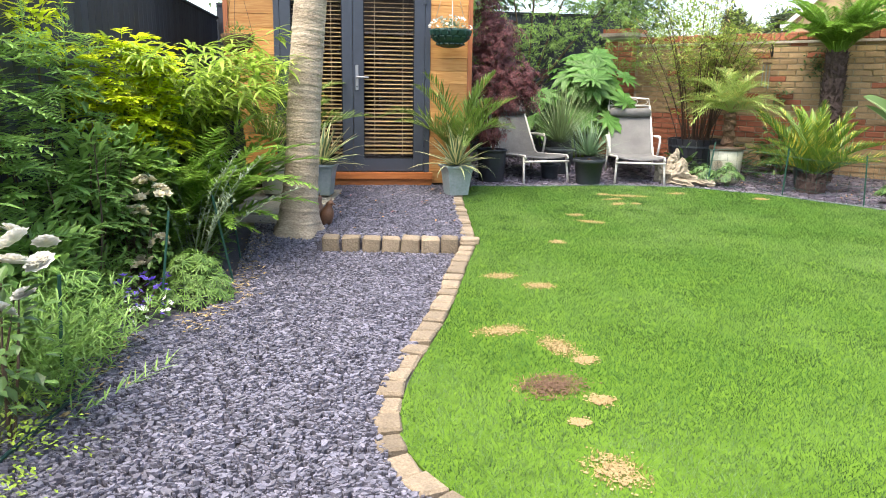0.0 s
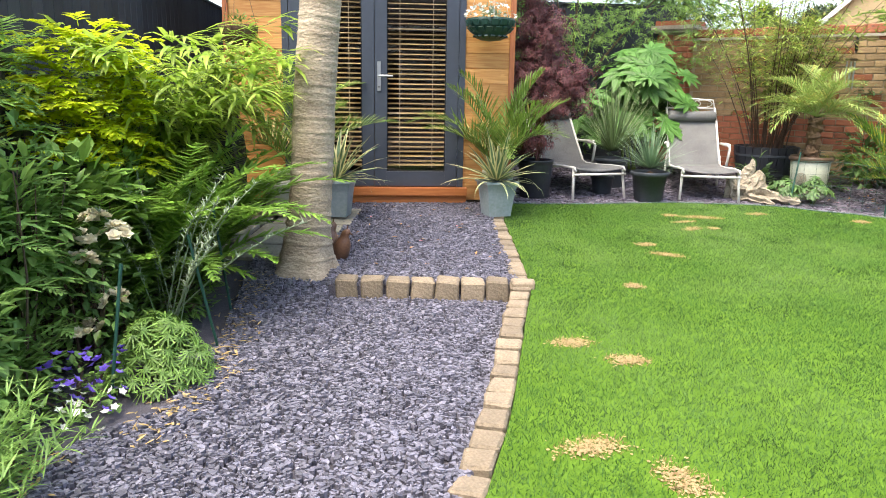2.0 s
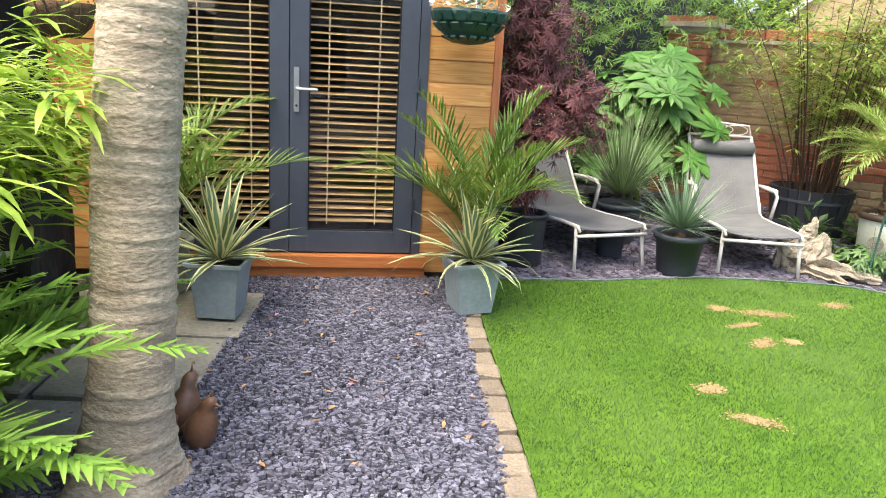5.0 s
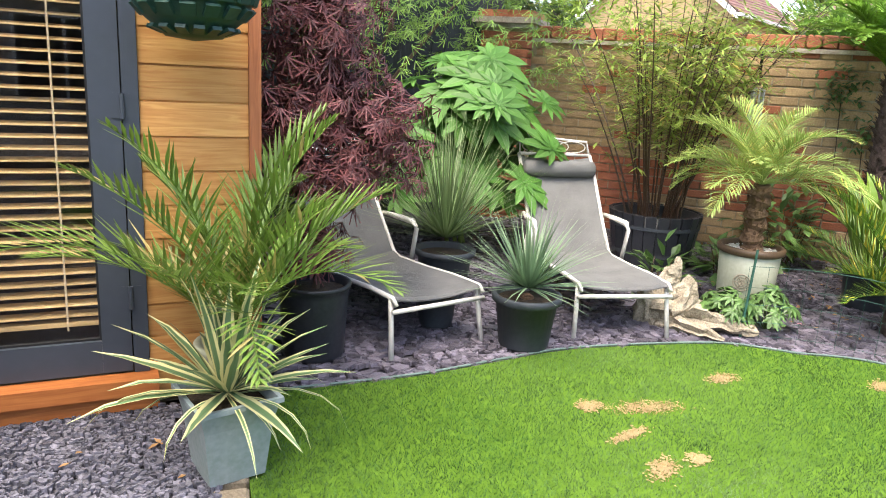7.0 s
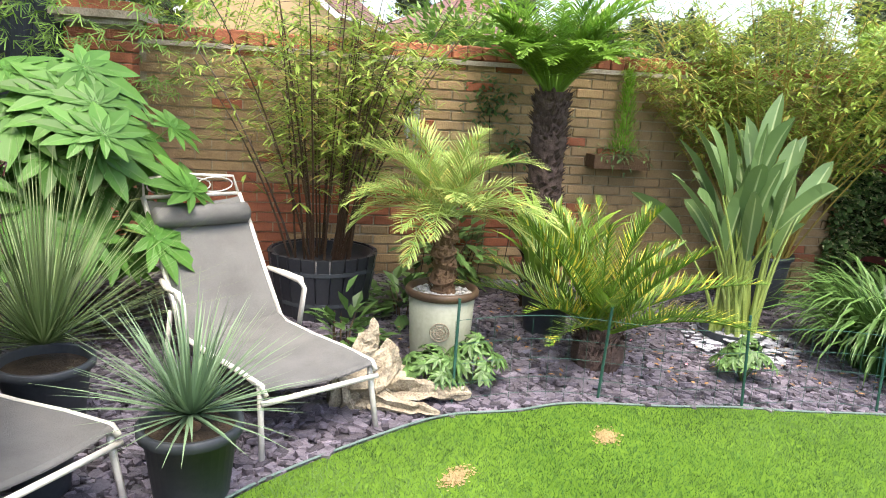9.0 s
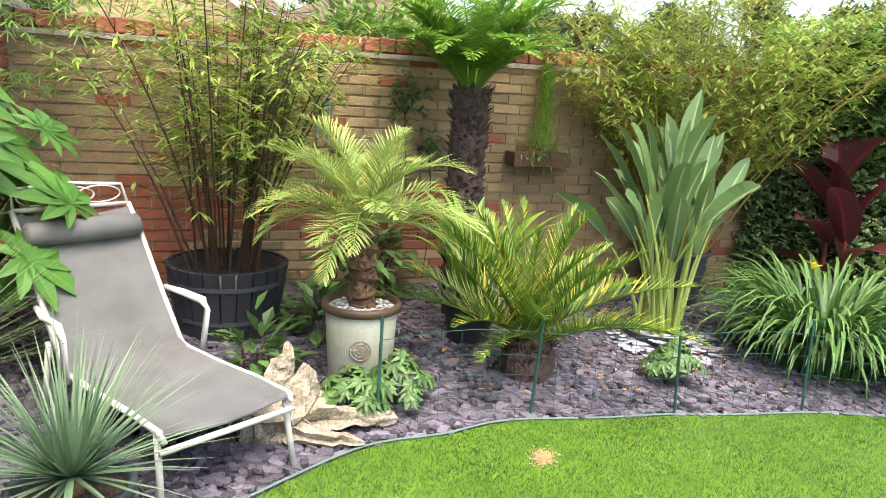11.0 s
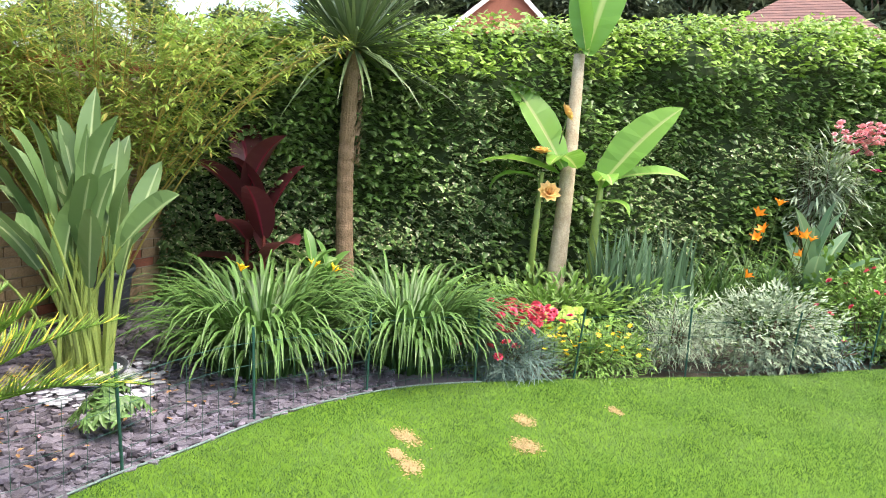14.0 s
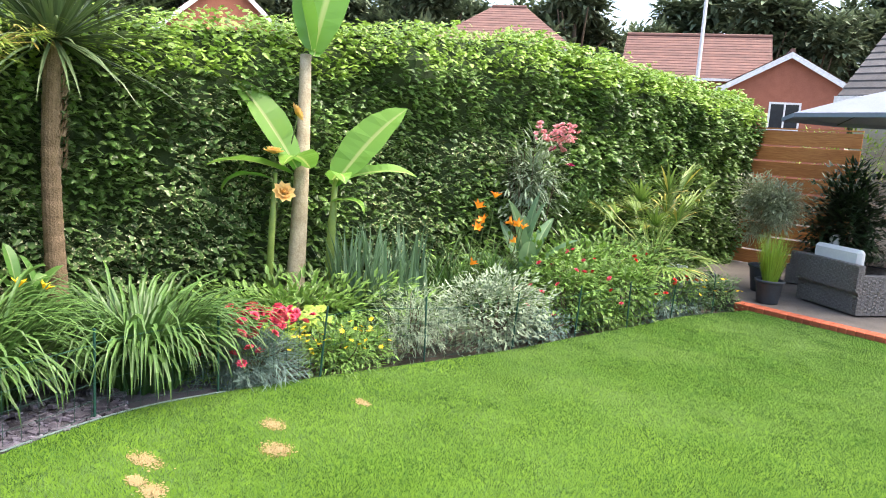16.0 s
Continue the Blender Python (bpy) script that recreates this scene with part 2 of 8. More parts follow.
# ---- builders ----
class MB:
    """A mesh in the making: points, faces and leaf coordinates."""

    def __init__(self):
        self.v, self.f, self.uv = [], [], []

    def face(self, pts, uvs=None):
        n = len(self.v)
        self.v.extend(pts)
        self.f.append(tuple(range(n, n + len(pts))))
        self.uv.append(uvs)

    def box(self, x0, y0, z0, x1, y1, z1, m=None):
        n = len(self.v)
        c = [Vector(p) for p in ((x0, y0, z0), (x1, y0, z0), (x1, y1, z0), (x0, y1, z0), (x0, y0, z1), (x1, y0, z1), (x1, y1, z1), (x0, y1, z1))]
        self.v.extend([m @ p for p in c] if m else c)
        for q in ((0, 3, 2, 1), (4, 5, 6, 7), (0, 1, 5, 4), (1, 2, 6, 5), (2, 3, 7, 6), (3, 0, 4, 7)):
            self.f.append(tuple(n + i for i in q))
            self.uv.append(None)

    def lathe(self, prof, segs=28, at=(0, 0, 0), wob=0.0):
        n = len(self.v)
        for r, z in prof:
            for i in range(segs):
                a = 2 * math.pi * i / segs
                rr = r * (1 + wob * noise.noise((3 * math.cos(a), 3 * math.sin(a), z * 4)))
                self.v.append(Vector((at[0] + rr * math.cos(a), at[1] + rr * math.sin(a), at[2] + z)))
        for k in range(len(prof) - 1):
            for i in range(segs):
                j = (i + 1) % segs
                self.f.append((n + k * segs + i, n + k * segs + j, n + (k + 1) * segs + j, n + (k + 1) * segs + i))
                self.uv.append(None)

    def tube(self, pts, rads, segs=8, cap=True):
        pts = [Vector(p) for p in pts]
        if not hasattr(rads, "__len__"):
            rads = [rads] * len(pts)
        n = len(self.v)
        ref = Vector((0.31, 0.87, 0.39))
        for k, p in enumerate(pts):
            d = (pts[min(k + 1, len(pts) - 1)] - pts[max(k - 1, 0)]).normalized()
            a = d.cross(ref).normalized() if abs(d.dot(ref)) < 0.95 else d.cross(Vector((1, 0, 0))).normalized()
            b = d.cross(a)
            for i in range(segs):
                t = 2 * math.pi * i / segs
                self.v.append(p + (a * math.cos(t) + b * math.sin(t)) * rads[k])
        for k in range(len(pts) - 1):
            for i in range(segs):
                j = (i + 1) % segs
                self.f.append((n + k * segs + i, n + k * segs + j, n + (k + 1) * segs + j, n + (k + 1) * segs + i))
                self.uv.append(None)
        if cap:
            self.f.append(tuple(n + i for i in reversed(range(segs)))); self.uv.append(None)
            self.f.append(tuple(n + (len(pts) - 1) * segs + i for i in range(segs))); self.uv.append(None)

    def strip(self, base, az, el, L, W, segs=3, droop=0.5, shape="lance", fold=0.15, twist=0.0):
        """One leaf: it sets out at azimuth az and elevation el and droops along its length. Returns its tip."""
        p = Vector(base)
        n = len(self.v)
        rows = 0
        for k in range(segs + 1):
            s = k / segs
            e = el - droop * s * s
            d = Vector((math.cos(az) * math.cos(e), math.sin(az) * math.cos(e), math.sin(e)))
            side = Vector((-math.sin(az), math.cos(az), 0))
            up = side.cross(d)
            up = -up if up.z < 0 and abs(e) < 1.5 else up
            if twist:
                side = side * math.cos(twist) + up * math.sin(twist)
            if shape == "lance":
                w = math.sin(math.pi * min(1, 0.08 + 0.92 * s) ** 0.75)
            elif shape == "strap":
                w = min(1, 0.65 + s) * (1 - s ** 3)
            elif shape == "spike":
                w = 1 - s * 0.97
            elif shape == "broad":
                w = math.sin(math.pi * (0.04 + 0.96 * s)) ** 0.6 if s < 1 else 0
            else:
                w = 1
            if segs == 1:
                w = 0.85 if k == 0 else 0.12
            w = max(w, 0.02) * W / 2
            self.v.extend((p + side * w + up * fold * w, Vector(p), p - side * w + up * fold * w))
            rows += 1
            p = p + d * (L / segs)
        for k in range(rows - 1):
            a = n + 3 * k
            s0, s1 = k / segs, (k + 1) / segs
            self.f.append((a, a + 1, a + 4, a + 3)); self.uv.append(((0, s0), (0.5, s0), (0.5, s1), (0, s1)))
            self.f.append((a + 1, a + 2, a + 5, a + 4)); self.uv.append(((0.5, s0), (1, s0), (1, s1), (0.5, s1)))
        return p

    def frond(self, base, az, el, L, droop=0.9, pairs=16, ll=0.18, lw=0.02, ang=1.0, vee=0.35, bare=0.15, stem=0.006, ldroop=0.3, shape="lance", lsegs=1, dense=1.0):
        """A pinnate frond: an arched stalk with leaflets on both sides."""
        pts, dirs = [Vector(base)], []
        n = 12
        for k in range(n):
            e = el - droop * (k / n) ** 1.3
            d = Vector((math.cos(az) * math.cos(e), math.sin(az) * math.cos(e), math.sin(e)))
            dirs.append((d, e))
            pts.append(pts[-1] + d * (L / n))
        self.tube(pts, [stem * (1 - 0.8 * k / n) for k in range(n + 1)], 4, False)
        for i in range(pairs):
            s = bare + (1 - bare) * (i + 0.5) / pairs
            k = min(n - 1, int(s * n))
            p = pts[k].lerp(pts[k + 1], s * n - k)
            d, e = dirs[k]
            q = math.sin(math.pi * min(1, (0.15 + 0.83 * s)) ** 0.9) ** 0.7
            for sg in (1, -1):
                if dense < 1 and random.random() > dense:
                    continue
                a = ang * (1.15 - 0.6 * s) + random.uniform(-0.08, 0.08)
                side = Vector((-math.sin(az), math.cos(az), 0)) * sg
                up = Vector((-math.cos(az) * math.sin(e), -math.sin(az) * math.sin(e), math.cos(e)))
                vj = vee + U(-0.3, 0.3)
                w = d * math.cos(a) + (side * math.cos(vj) + up * math.sin(vj)) * math.sin(a)
                self.strip(p, math.atan2(w.y, w.x), math.asin(max(-1, min(1, w.z))), ll * q * random.uniform(0.9, 1.1), lw, lsegs, ldroop, shape, 0.3)
        return pts[-1]

    def palmate(self, c, nrm, size, lobes=7, wid=0.3, spread=2.6, droop=0.25, turn=0.0, segs=2, shape="lance"):
        """A hand-shaped leaf: lobes fanned about a centre in the plane square to nrm."""
        nrm = Vector(nrm).normalized()
        a = nrm.orthogonal().normalized()
        b = nrm.cross(a)
        for i in range(lobes):
            t = turn + spread * (i / (lobes - 1) - 0.5) * 2
            d = a * math.cos(t) + b * math.sin(t)
            r = size * (0.72 + 0.28 * math.cos(t - turn))
            side = nrm.cross(d)
            n = len(self.v)
            for k in range(segs + 1):
                s = k / segs
                w = wid * r * (math.sin(math.pi * (0.12 + 0.86 * s)) if shape == "lance" else (0.5 + s) * (1 - s ** 4) * 0.6) * 0.5
                w = max(w, 0.003)
                p = Vector(c) + d * r * s - nrm * droop * r * s * s
                self.v.extend((p + side * w + nrm * 0.1 * w, p - nrm * 0.12 * w, p - side * w + nrm * 0.1 * w))
            for k in range(segs):
                q = n + 3 * k
                s0, s1 = k / segs, (k + 1) / segs
                self.f.append((q, q + 1, q + 4, q + 3)); self.uv.append(((0, s0), (0.5, s0), (0.5, s1), (0, s1)))
                self.f.append((q + 1, q + 2, q + 5, q + 4)); self.uv.append(((0.5, s0), (1, s0), (1, s1), (0.5, s1)))

    def ivy(self, base, az, el, size):
        """A lobed ivy leaf in two halves, folded a little along its midrib."""
        d = Vector((math.cos(az) * math.cos(el), math.sin(az) * math.cos(el), math.sin(el)))
        side = Vector((-math.sin(az), math.cos(az), 0))
        t = random.uniform(-0.7, 0.7)
        up = side.cross(d)
        side = side * math.cos(t) + up * math.sin(t)
        up = side.cross(d)
        p = Vector(base)
        half = ((0.12, 0.0), (0.0, 0.3), (0.25, 0.52), (0.45, 0.27), (0.62, 0.3), (1.0, 0.0))
        for sg in (1, -1):
            pts = [p + (d * a + side * (b * sg) + up * (0.22 * b - 0.12 * a * a)) * size for a, b in half]
            uvs = [(0.5 + sg * b * 0.95, a) for a, b in half]
            self.face(pts if sg > 0 else pts[::-1], uvs if sg > 0 else uvs[::-1])

    def mesh(self, name, material=None, smooth=False):
        me = bpy.data.meshes.new(name)
        me.from_pydata([tuple(p) for p in self.v], [], self.f)
        if any(u for u in self.uv):
            lay = me.uv_layers.new(name="UVMap")
            flat = []
            for f, u in zip(self.f, self.uv):
                for i in range(len(f)):
                    flat.extend(u[i] if u else (0.5, 0.5))
            lay.data.foreach_set("uv", flat)
        if smooth:
            me.polygons.foreach_set("use_smooth", [True] * len(me.polygons))
        if material:
            me.materials.append(M[material])
        me.update()
        return me


def part(name, mb, material, parent, label="", smooth=False, at=None):
    """Links a mesh as one object under a thing or a part, in the world's own coordinates unless at is given."""
    ob = new(name, mb if isinstance(mb, bpy.types.Mesh) else mb.mesh(name, material, smooth))
    if parent is not None:
        ob.parent = parent
        ob.matrix_parent_inverse = WORLD[parent.name].inverted() if parent.name in WORLD else parent.matrix_basis.inverted()
    WORLD[ob.name] = Matrix.Identity(4)
    if at is not None:
        ob.matrix_basis = at
        WORLD[ob.name] = at
    return tagged(ob, label)


WORLD = {}
U = random.uniform


def thing(name, label, category, at=(0, 0, 0), group="", kind=""):
    e = new(name)
    e.empty_display_size = 0.1
    e.matrix_basis = Matrix.Translation(at)
    WORLD[e.name] = e.matrix_basis.copy()
    return tagged(e, label, category, group, kind)


def single(name, mb, material, label, category, group="", kind="", smooth=False):
    ob = new(name, mb.mesh(name, material, smooth))
    WORLD[ob.name] = Matrix.Identity(4)
    return tagged(ob, label, category, group, kind)


def bevbox(sx, sy, sz, bev, seed=None, rough=0.0):
    """A box with worn edges, centred on its base, as a mesh."""
    bm = bmesh.new()
    bmesh.ops.create_cube(bm, size=1, matrix=Matrix.Translation((0, 0, sz / 2)) @ Matrix.Diagonal((sx, sy, sz, 1)))
    bmesh.ops.bevel(bm, geom=list(bm.edges), offset=bev, segments=1, affect="EDGES")
    if seed is not None:
        for v in bm.verts:
            v.co += Vector(noise.noise_vector(v.co * 9 + Vector((seed * 7.3, 0, 0)))) * rough
    return bm


def bmmesh(bm, name, material):
    me = bpy.data.meshes.new(name)
    bm.to_mesh(me)
    bm.free()
    me.materials.append(M[material])
    return me


def gz(y):
    return 0.045 * (max(-9.0, min(9.5, y)) - 5)


def pathz(x, y):
    """The lower path lies under the step and runs out level with the lawn; past the step's end it slopes up instead."""
    drop = 0.085 * max(0.0, min(1.0, (y - 0.6) / 1.6))
    if x > -1.24:
        return gz(y) - (drop if y < 2.86 else 0.0)
    k = max(0.0, min(1.0, (y - 2.2) / 1.2))
    return gz(y) - drop * (1 - k * k * (3 - 2 * k))


def inside(px, py, poly):
    r = np.zeros(len(px), bool)
    j = len(poly) - 1
    for i in range(len(poly)):
        (xi, yi), (xj, yj) = poly[i], poly[j]
        c = ((yi > py) != (yj > py)) & (px < (xj - xi) * (py - yi) / (yj - yi + 1e-12) + xi)
        r ^= c
        j = i
    return r


def smoothline(pts, n=4):
    """A smooth curve through the points."""
    out = []
    for i in range(len(pts) - 1):
        p0, p1, p2, p3 = (Vector(pts[max(0, i - 1)]), Vector(pts[i]), Vector(pts[i + 1]), Vector(pts[min(len(pts) - 1, i + 2)]))
        for k in range(n):
            t = k / n
            out.append(0.5 * (2 * p1 + (p2 - p0) * t + (2 * p0 - 5 * p1 + 4 * p2 - p3) * t * t + (3 * p1 - p0 - 3 * p2 + p3) * t ** 3))
    out.append(Vector(pts[-1]))
    return out


# ---- the ground ----
EDGE_PATH = [(0.12, 4.72), (0.07, 4.2), (0.04, 3.77), (-0.01, 3.2), (-0.06, 2.75), (-0.18, 2.3), (-0.31, 1.8), (-0.46, 1.24), (-0.61, 0.8), (-0.73, 0.44),
             (-0.79, 0.06), (-0.73, -0.2), (-0.58, -0.42), (-0.33, -0.64), (0.0, -0.88), (0.3, -1.3), (0.5, -2.2)]
EDGE_BED = [(0.3, 5.2), (0.95, 5.18), (1.4, 5.22), (1.86, 5.25), (2.43, 5.17), (2.8, 5.07), (3.08, 4.87), (3.38, 4.7), (3.72, 4.33), (4.0, 4.05), (4.2, 3.8),
            (4.65, 3.28), (4.99, 2.6), (5.1, 2.0), (5.18, 1.13), (5.2, 0.65), (5.27, -0.6), (5.4, -1.5), (5.6, -3.0), (5.75, -3.9), (5.75, -5.44)]
LAWN = [(p.x, p.y) for p in reversed(smoothline(EDGE_PATH))] + [(p.x, p.y) for p in smoothline(EDGE_BED)] + [(0.55, -5.44)]

mb = MB()
ys = [-400, -60, -20, -9, 9.5, 20, 60, 400]
xs = [-400, -60, -20, 0, 20, 60, 400]
for j in range(len(ys) - 1):
    for i in range(len(xs) - 1):
        mb.face([Vector((xs[a], ys[b], gz(ys[b]) - 0.12)) for a, b in ((i, j), (i + 1, j), (i + 1, j + 1), (i, j + 1))])
single("ground", mb, "soil", "dark garden soil reaching far past the boundaries", "ground", kind="structure")

bm = bmesh.new()
top = [bm.verts.new((x, y, gz(y))) for x, y in LAWN]
low = [bm.verts.new((x, y, gz(y) - 0.1)) for x, y in LAWN]
bm.faces.new(top)
for i in range(len(top)):
    j = (i + 1) % len(top)
    bm.faces.new((top[i], low[i], low[j], top[j]))
bmesh.ops.triangulate(bm, faces=bm.faces[:])
bmesh.ops.recalc_face_normals(bm, faces=bm.faces[:])
lawn = new("lawn", bmmesh(bm, "lawn", "lawn"))
tagged(lawn, "mown bright green lawn with dry straw patches", "lawn", kind="structure")

# worn places: x, y, half length, half width, turn
DRY = [(0.565, 2.77, 0.06, 0.05, 0), (-0.04, 1.93, 0.11, 0.06, 0.1), (0.16, 1.72, 0.1, 0.06, 0), (-0.22, 1.0, 0.14, 0.07, 0.2), (0.02, 0.78, 0.08, 0.13, 0.3), (0.1, 0.62, 0.06, 0.05, 0),
       (-0.08, -0.28, 0.1, 0.12, 0.4), (0.04, 0.22, 0.06, 0.05, 0), (-0.1, 0.05, 0.04, 0.03, 0), (1.58, 4.7, 0.07, 0.05, 0), (1.83, 4.62, 0.2, 0.06, -0.2), (1.57, 4.21, 0.1, 0.05, 0.5), (1.75, 4.22, 0.05, 0.04, 0),
       (1.6, 4.45, 0.12, 0.03, 0.2), (1.05, 3.45, 0.12, 0.05, -0.5), (1.0, 3.72, 0.08, 0.05, 0), (3.17, 4.45, 0.08, 0.06, 0), (2.4, 4.75, 0.1, 0.05, 0.1), (4.15, 2.1, 0.1, 0.09, 0), (3.97, 2.78, 0.09, 0.06, 0),
       (4.48, 1.97, 0.09, 0.06, 0), (4.3, 2.72, 0.12, 0.06, 0.3), (4.1, 2.82, 0.06, 0.04, 0), (4.6, 1.3, 0.07, 0.04, 0)]
def flakes(spots, n):
    """Ragged worn turf: many small uneven flakes, thicker towards the middle of each patch."""
    out = MB()
    for x, y, la, lb, r in spots:
        for q in range(n):
            dx, dy = random.gauss(0, la * 0.42), random.gauss(0, lb * 0.42)
            cx, cy = x + dx * math.cos(r) - dy * math.sin(r), y + dx * math.sin(r) + dy * math.cos(r)
            s, t0 = U(0.003, 0.009), U(0, 6)
            out.face([Vector((cx + s * U(0.5, 1.2) * math.cos(t0 + 1.05 * k), cy + s * U(0.5, 1.2) * math.sin(t0 + 1.05 * k), gz(cy) + 0.003 + 0.00002 * q)) for k in range(6)])
    return out


mb = flakes(DRY, 300)
single("dry_turf", mb, "straw", "pale straw-coloured worn patches in the lawn", "worn turf", kind="stuff")

single("bare_soil", flakes([(-0.13, 0.36, 0.15, 0.11, 0.2)], 900), "coffee", "bare brown earth patch in the lawn", "worn turf", kind="stuff")


def blades(name, n, poly, keep, material, h0, h1, w, label, seed, lean=0.6):
    rng = np.random.default_rng(seed)
    P = np.array(poly)
    lo, hi = P.min(0), P.max(0)
    px, py = rng.uniform(lo[0], hi[0], n), rng.uniform(lo[1], hi[1], n)
    ok = inside(px, py, poly)
    px, py = px[ok], py[ok]
    ok = keep(px, py, rng)
    px, py = px[ok], py[ok]
    n = len(px)
    pz = 0.045 * (py - 5)
    a = rng.uniform(0, 2 * np.pi, n)
    h = rng.uniform(h0, h1, n)
    l = rng.uniform(0, lean, n) * h
    b = rng.uniform(0, 2 * np.pi, n)
    v = np.empty((n, 3, 3))
    for k, s in ((0, 1), (1, -1)):
        v[:, k, 0], v[:, k, 1], v[:, k, 2] = px + s * w / 2 * np.cos(a), py + s * w / 2 * np.sin(a), pz
    v[:, 2, 0], v[:, 2, 1], v[:, 2, 2] = px + l * np.cos(b), py + l * np.sin(b), pz + h
    me = bpy.data.meshes.new(name)
    me.vertices.add(3 * n); me.vertices.foreach_set("co", v.ravel())
    me.loops.add(3 * n); me.loops.foreach_set("vertex_index", np.arange(3 * n, dtype=np.int32))
    me.polygons.add(n); me.polygons.foreach_set("loop_start", np.arange(0, 3 * n, 3, dtype=np.int32))
    me.update(calc_edges=True)
    me.uv_layers.new(name="UVMap").data.foreach_set("uv", np.tile([0, 0, 1, 0, 0.5, 1], n).astype(np.float32))
    me.materials.append(M[material])
    return tagged(new(name, me), label, "grass", kind="stuff")


def dryness(px, py):
    d = np.zeros(len(px))
    for x, y, a, b, r in DRY + [(-0.13, 0.36, 0.15, 0.11, 0.2)]:
        dx, dy = px - x, py - y
        u, w = (dx * np.cos(r) + dy * np.sin(r)) / a, (-dx * np.sin(r) + dy * np.cos(r)) / b
        d = np.maximum(d, np.exp(-(u * u + w * w) * 0.9))
    return d


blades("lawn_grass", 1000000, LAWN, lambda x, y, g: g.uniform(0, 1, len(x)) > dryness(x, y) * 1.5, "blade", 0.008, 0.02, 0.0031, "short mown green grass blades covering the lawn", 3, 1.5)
blades("dry_grass", 1900000, LAWN, lambda x, y, g: g.uniform(0.25, 1.3, len(x)) < dryness(x, y), "strawblade", 0.008, 0.02, 0.005, "short dead straw-coloured grass in worn patches", 4, 1.4)


def chips(name, n, poly, zf, s0, s1, material, label, seed, tilt=0.22, lift=0.016):
    """Loose slate: irregular flat plates with thickness, lying every way."""
    rng = np.random.default_rng(seed)
    P = np.array(poly)
    lo, hi = P.min(0), P.max(0)
    px, py = rng.uniform(lo[0], hi[0], n), rng.uniform(lo[1], hi[1], n)
    ok = inside(px, py, poly)
    px, py = px[ok], py[ok]
    n = len(px)
    K = 5
    t = (np.arange(K) * 2 * np.pi / K)[None] + rng.uniform(-0.5, 0.5, (n, K)) + rng.uniform(0, 6, (n, 1))
    size = rng.uniform(s0, s1, (n, 1)) * rng.choice([0.7, 1.0, 1.25], (n, 1))
    r = size * rng.uniform(0.6, 1.1, (n, K))
    asp = rng.uniform(0.4, 0.85, (n, 1))
    ro = rng.uniform(0, np.pi, (n, 1))
    lx, ly = r * np.cos(t), r * np.sin(t) * asp
    x, y = lx * np.cos(ro) - ly * np.sin(ro), lx * np.sin(ro) + ly * np.cos(ro)
    gx, gy = rng.normal(0, tilt, (n, 1)), rng.normal(0, tilt, (n, 1))
    z = gx * x + gy * y
    base = np.array([zf(a, b) for a, b in zip(px, py)])[:, None] + rng.uniform(0, lift, (n, 1))
    th = rng.uniform(0.004, 0.011, (n, 1))
    v = np.empty((n, 2 * K, 3))
    v[:, :K, 0], v[:, :K, 1], v[:, :K, 2] = px[:, None] + x, py[:, None] + y, base + z + th
    v[:, K:, 0], v[:, K:, 1], v[:, K:, 2] = px[:, None] + x * 1.04, py[:, None] + y * 1.04, base + z - 0.012
    faces = [tuple(range(K))] + [(i, K + i, K + (i + 1) % K, (i + 1) % K) for i in range(K)]
    idx = np.concatenate([np.array(f) for f in faces])
    starts = np.cumsum([0] + [len(f) for f in faces])
    me = bpy.data.meshes.new(name)
    me.vertices.add(2 * K * n); me.vertices.foreach_set("co", v.ravel())
    nl = len(idx)
    me.loops.add(nl * n); me.loops.foreach_set("vertex_index", (idx[None] + (np.arange(n) * 2 * K)[:, None]).ravel().astype(np.int32))
    me.polygons.add(len(faces) * n); me.polygons.foreach_set("loop_start", (starts[None, :-1] + (np.arange(n) * nl)[:, None]).ravel().astype(np.int32))
    me.update(calc_edges=True)
    me.shade_flat()
    me.materials.append(M[material])
    return tagged(new(name, me), label, "slate chips", kind="stuff")


PATHPOLY = [
    (0.05, 5.2), (-1.75, 5.2), (-1.75, 5.0), (-1.14, 4.95), (-1.32, 3.72), (-1.75, 3.6), (-1.74, 2.7), (-1.74, 2.1), (-1.76, 1.45), (-1.98, 1.23), (-2.12, 0.88), (-2.18, 0.4),
    (-2.2, -0.4), (-2.2, -3.2), (0.4, -3.2), (0.4, -2.2), (0.2, -1.36), (-0.06, -0.98), (-0.38, -0.74), (-0.66, -0.5), (-0.82, -0.24), (-0.88, 0.06), (-0.82, 0.44), (-0.69, 0.8), (-0.52, 1.24),
    (-0.33, 1.8), (-0.17, 2.3), (-0.12, 2.75), (-0.1, 3.2), (-0.06, 3.8), (-0.03, 4.2), (0.02, 4.72)]
mb = MB()
rows = [-3.4 + j * 0.18 for j in range(35)] + [2.859, 2.861] + [2.9 + j * 0.18 for j in range(13)]
for y0, y1 in zip(rows, rows[1:]):
    cols = [-2.4, -1.8, -1.25, -1.235, 0.45 if y1 < -1 else 0.0]
    for x0, x1 in zip(cols, cols[1:]):
        mb.face([Vector((x, y, pathz(x, y) - 0.012)) for x, y in ((x0, y0), (x1, y0), (x1, y1), (x0, y1))])
single("path", mb, "slate_dust", "dark slate-grit garden path bed", "path", kind="structure")
chips("slate_chippings", 125000, PATHPOLY, pathz, 0.009, 0.0175, "slate", "loose blue-grey slate chips covering the garden path", 5, 0.15, 0.012)
BEDPOLY = [(p.x + 0.0, p.y + 0.02) for p in smoothline(EDGE_BED)][:49] + [(7.2, 2.2), (7.2, 4.1), (3.3, 8.0), (0.35, 7.6)]
mb = MB()
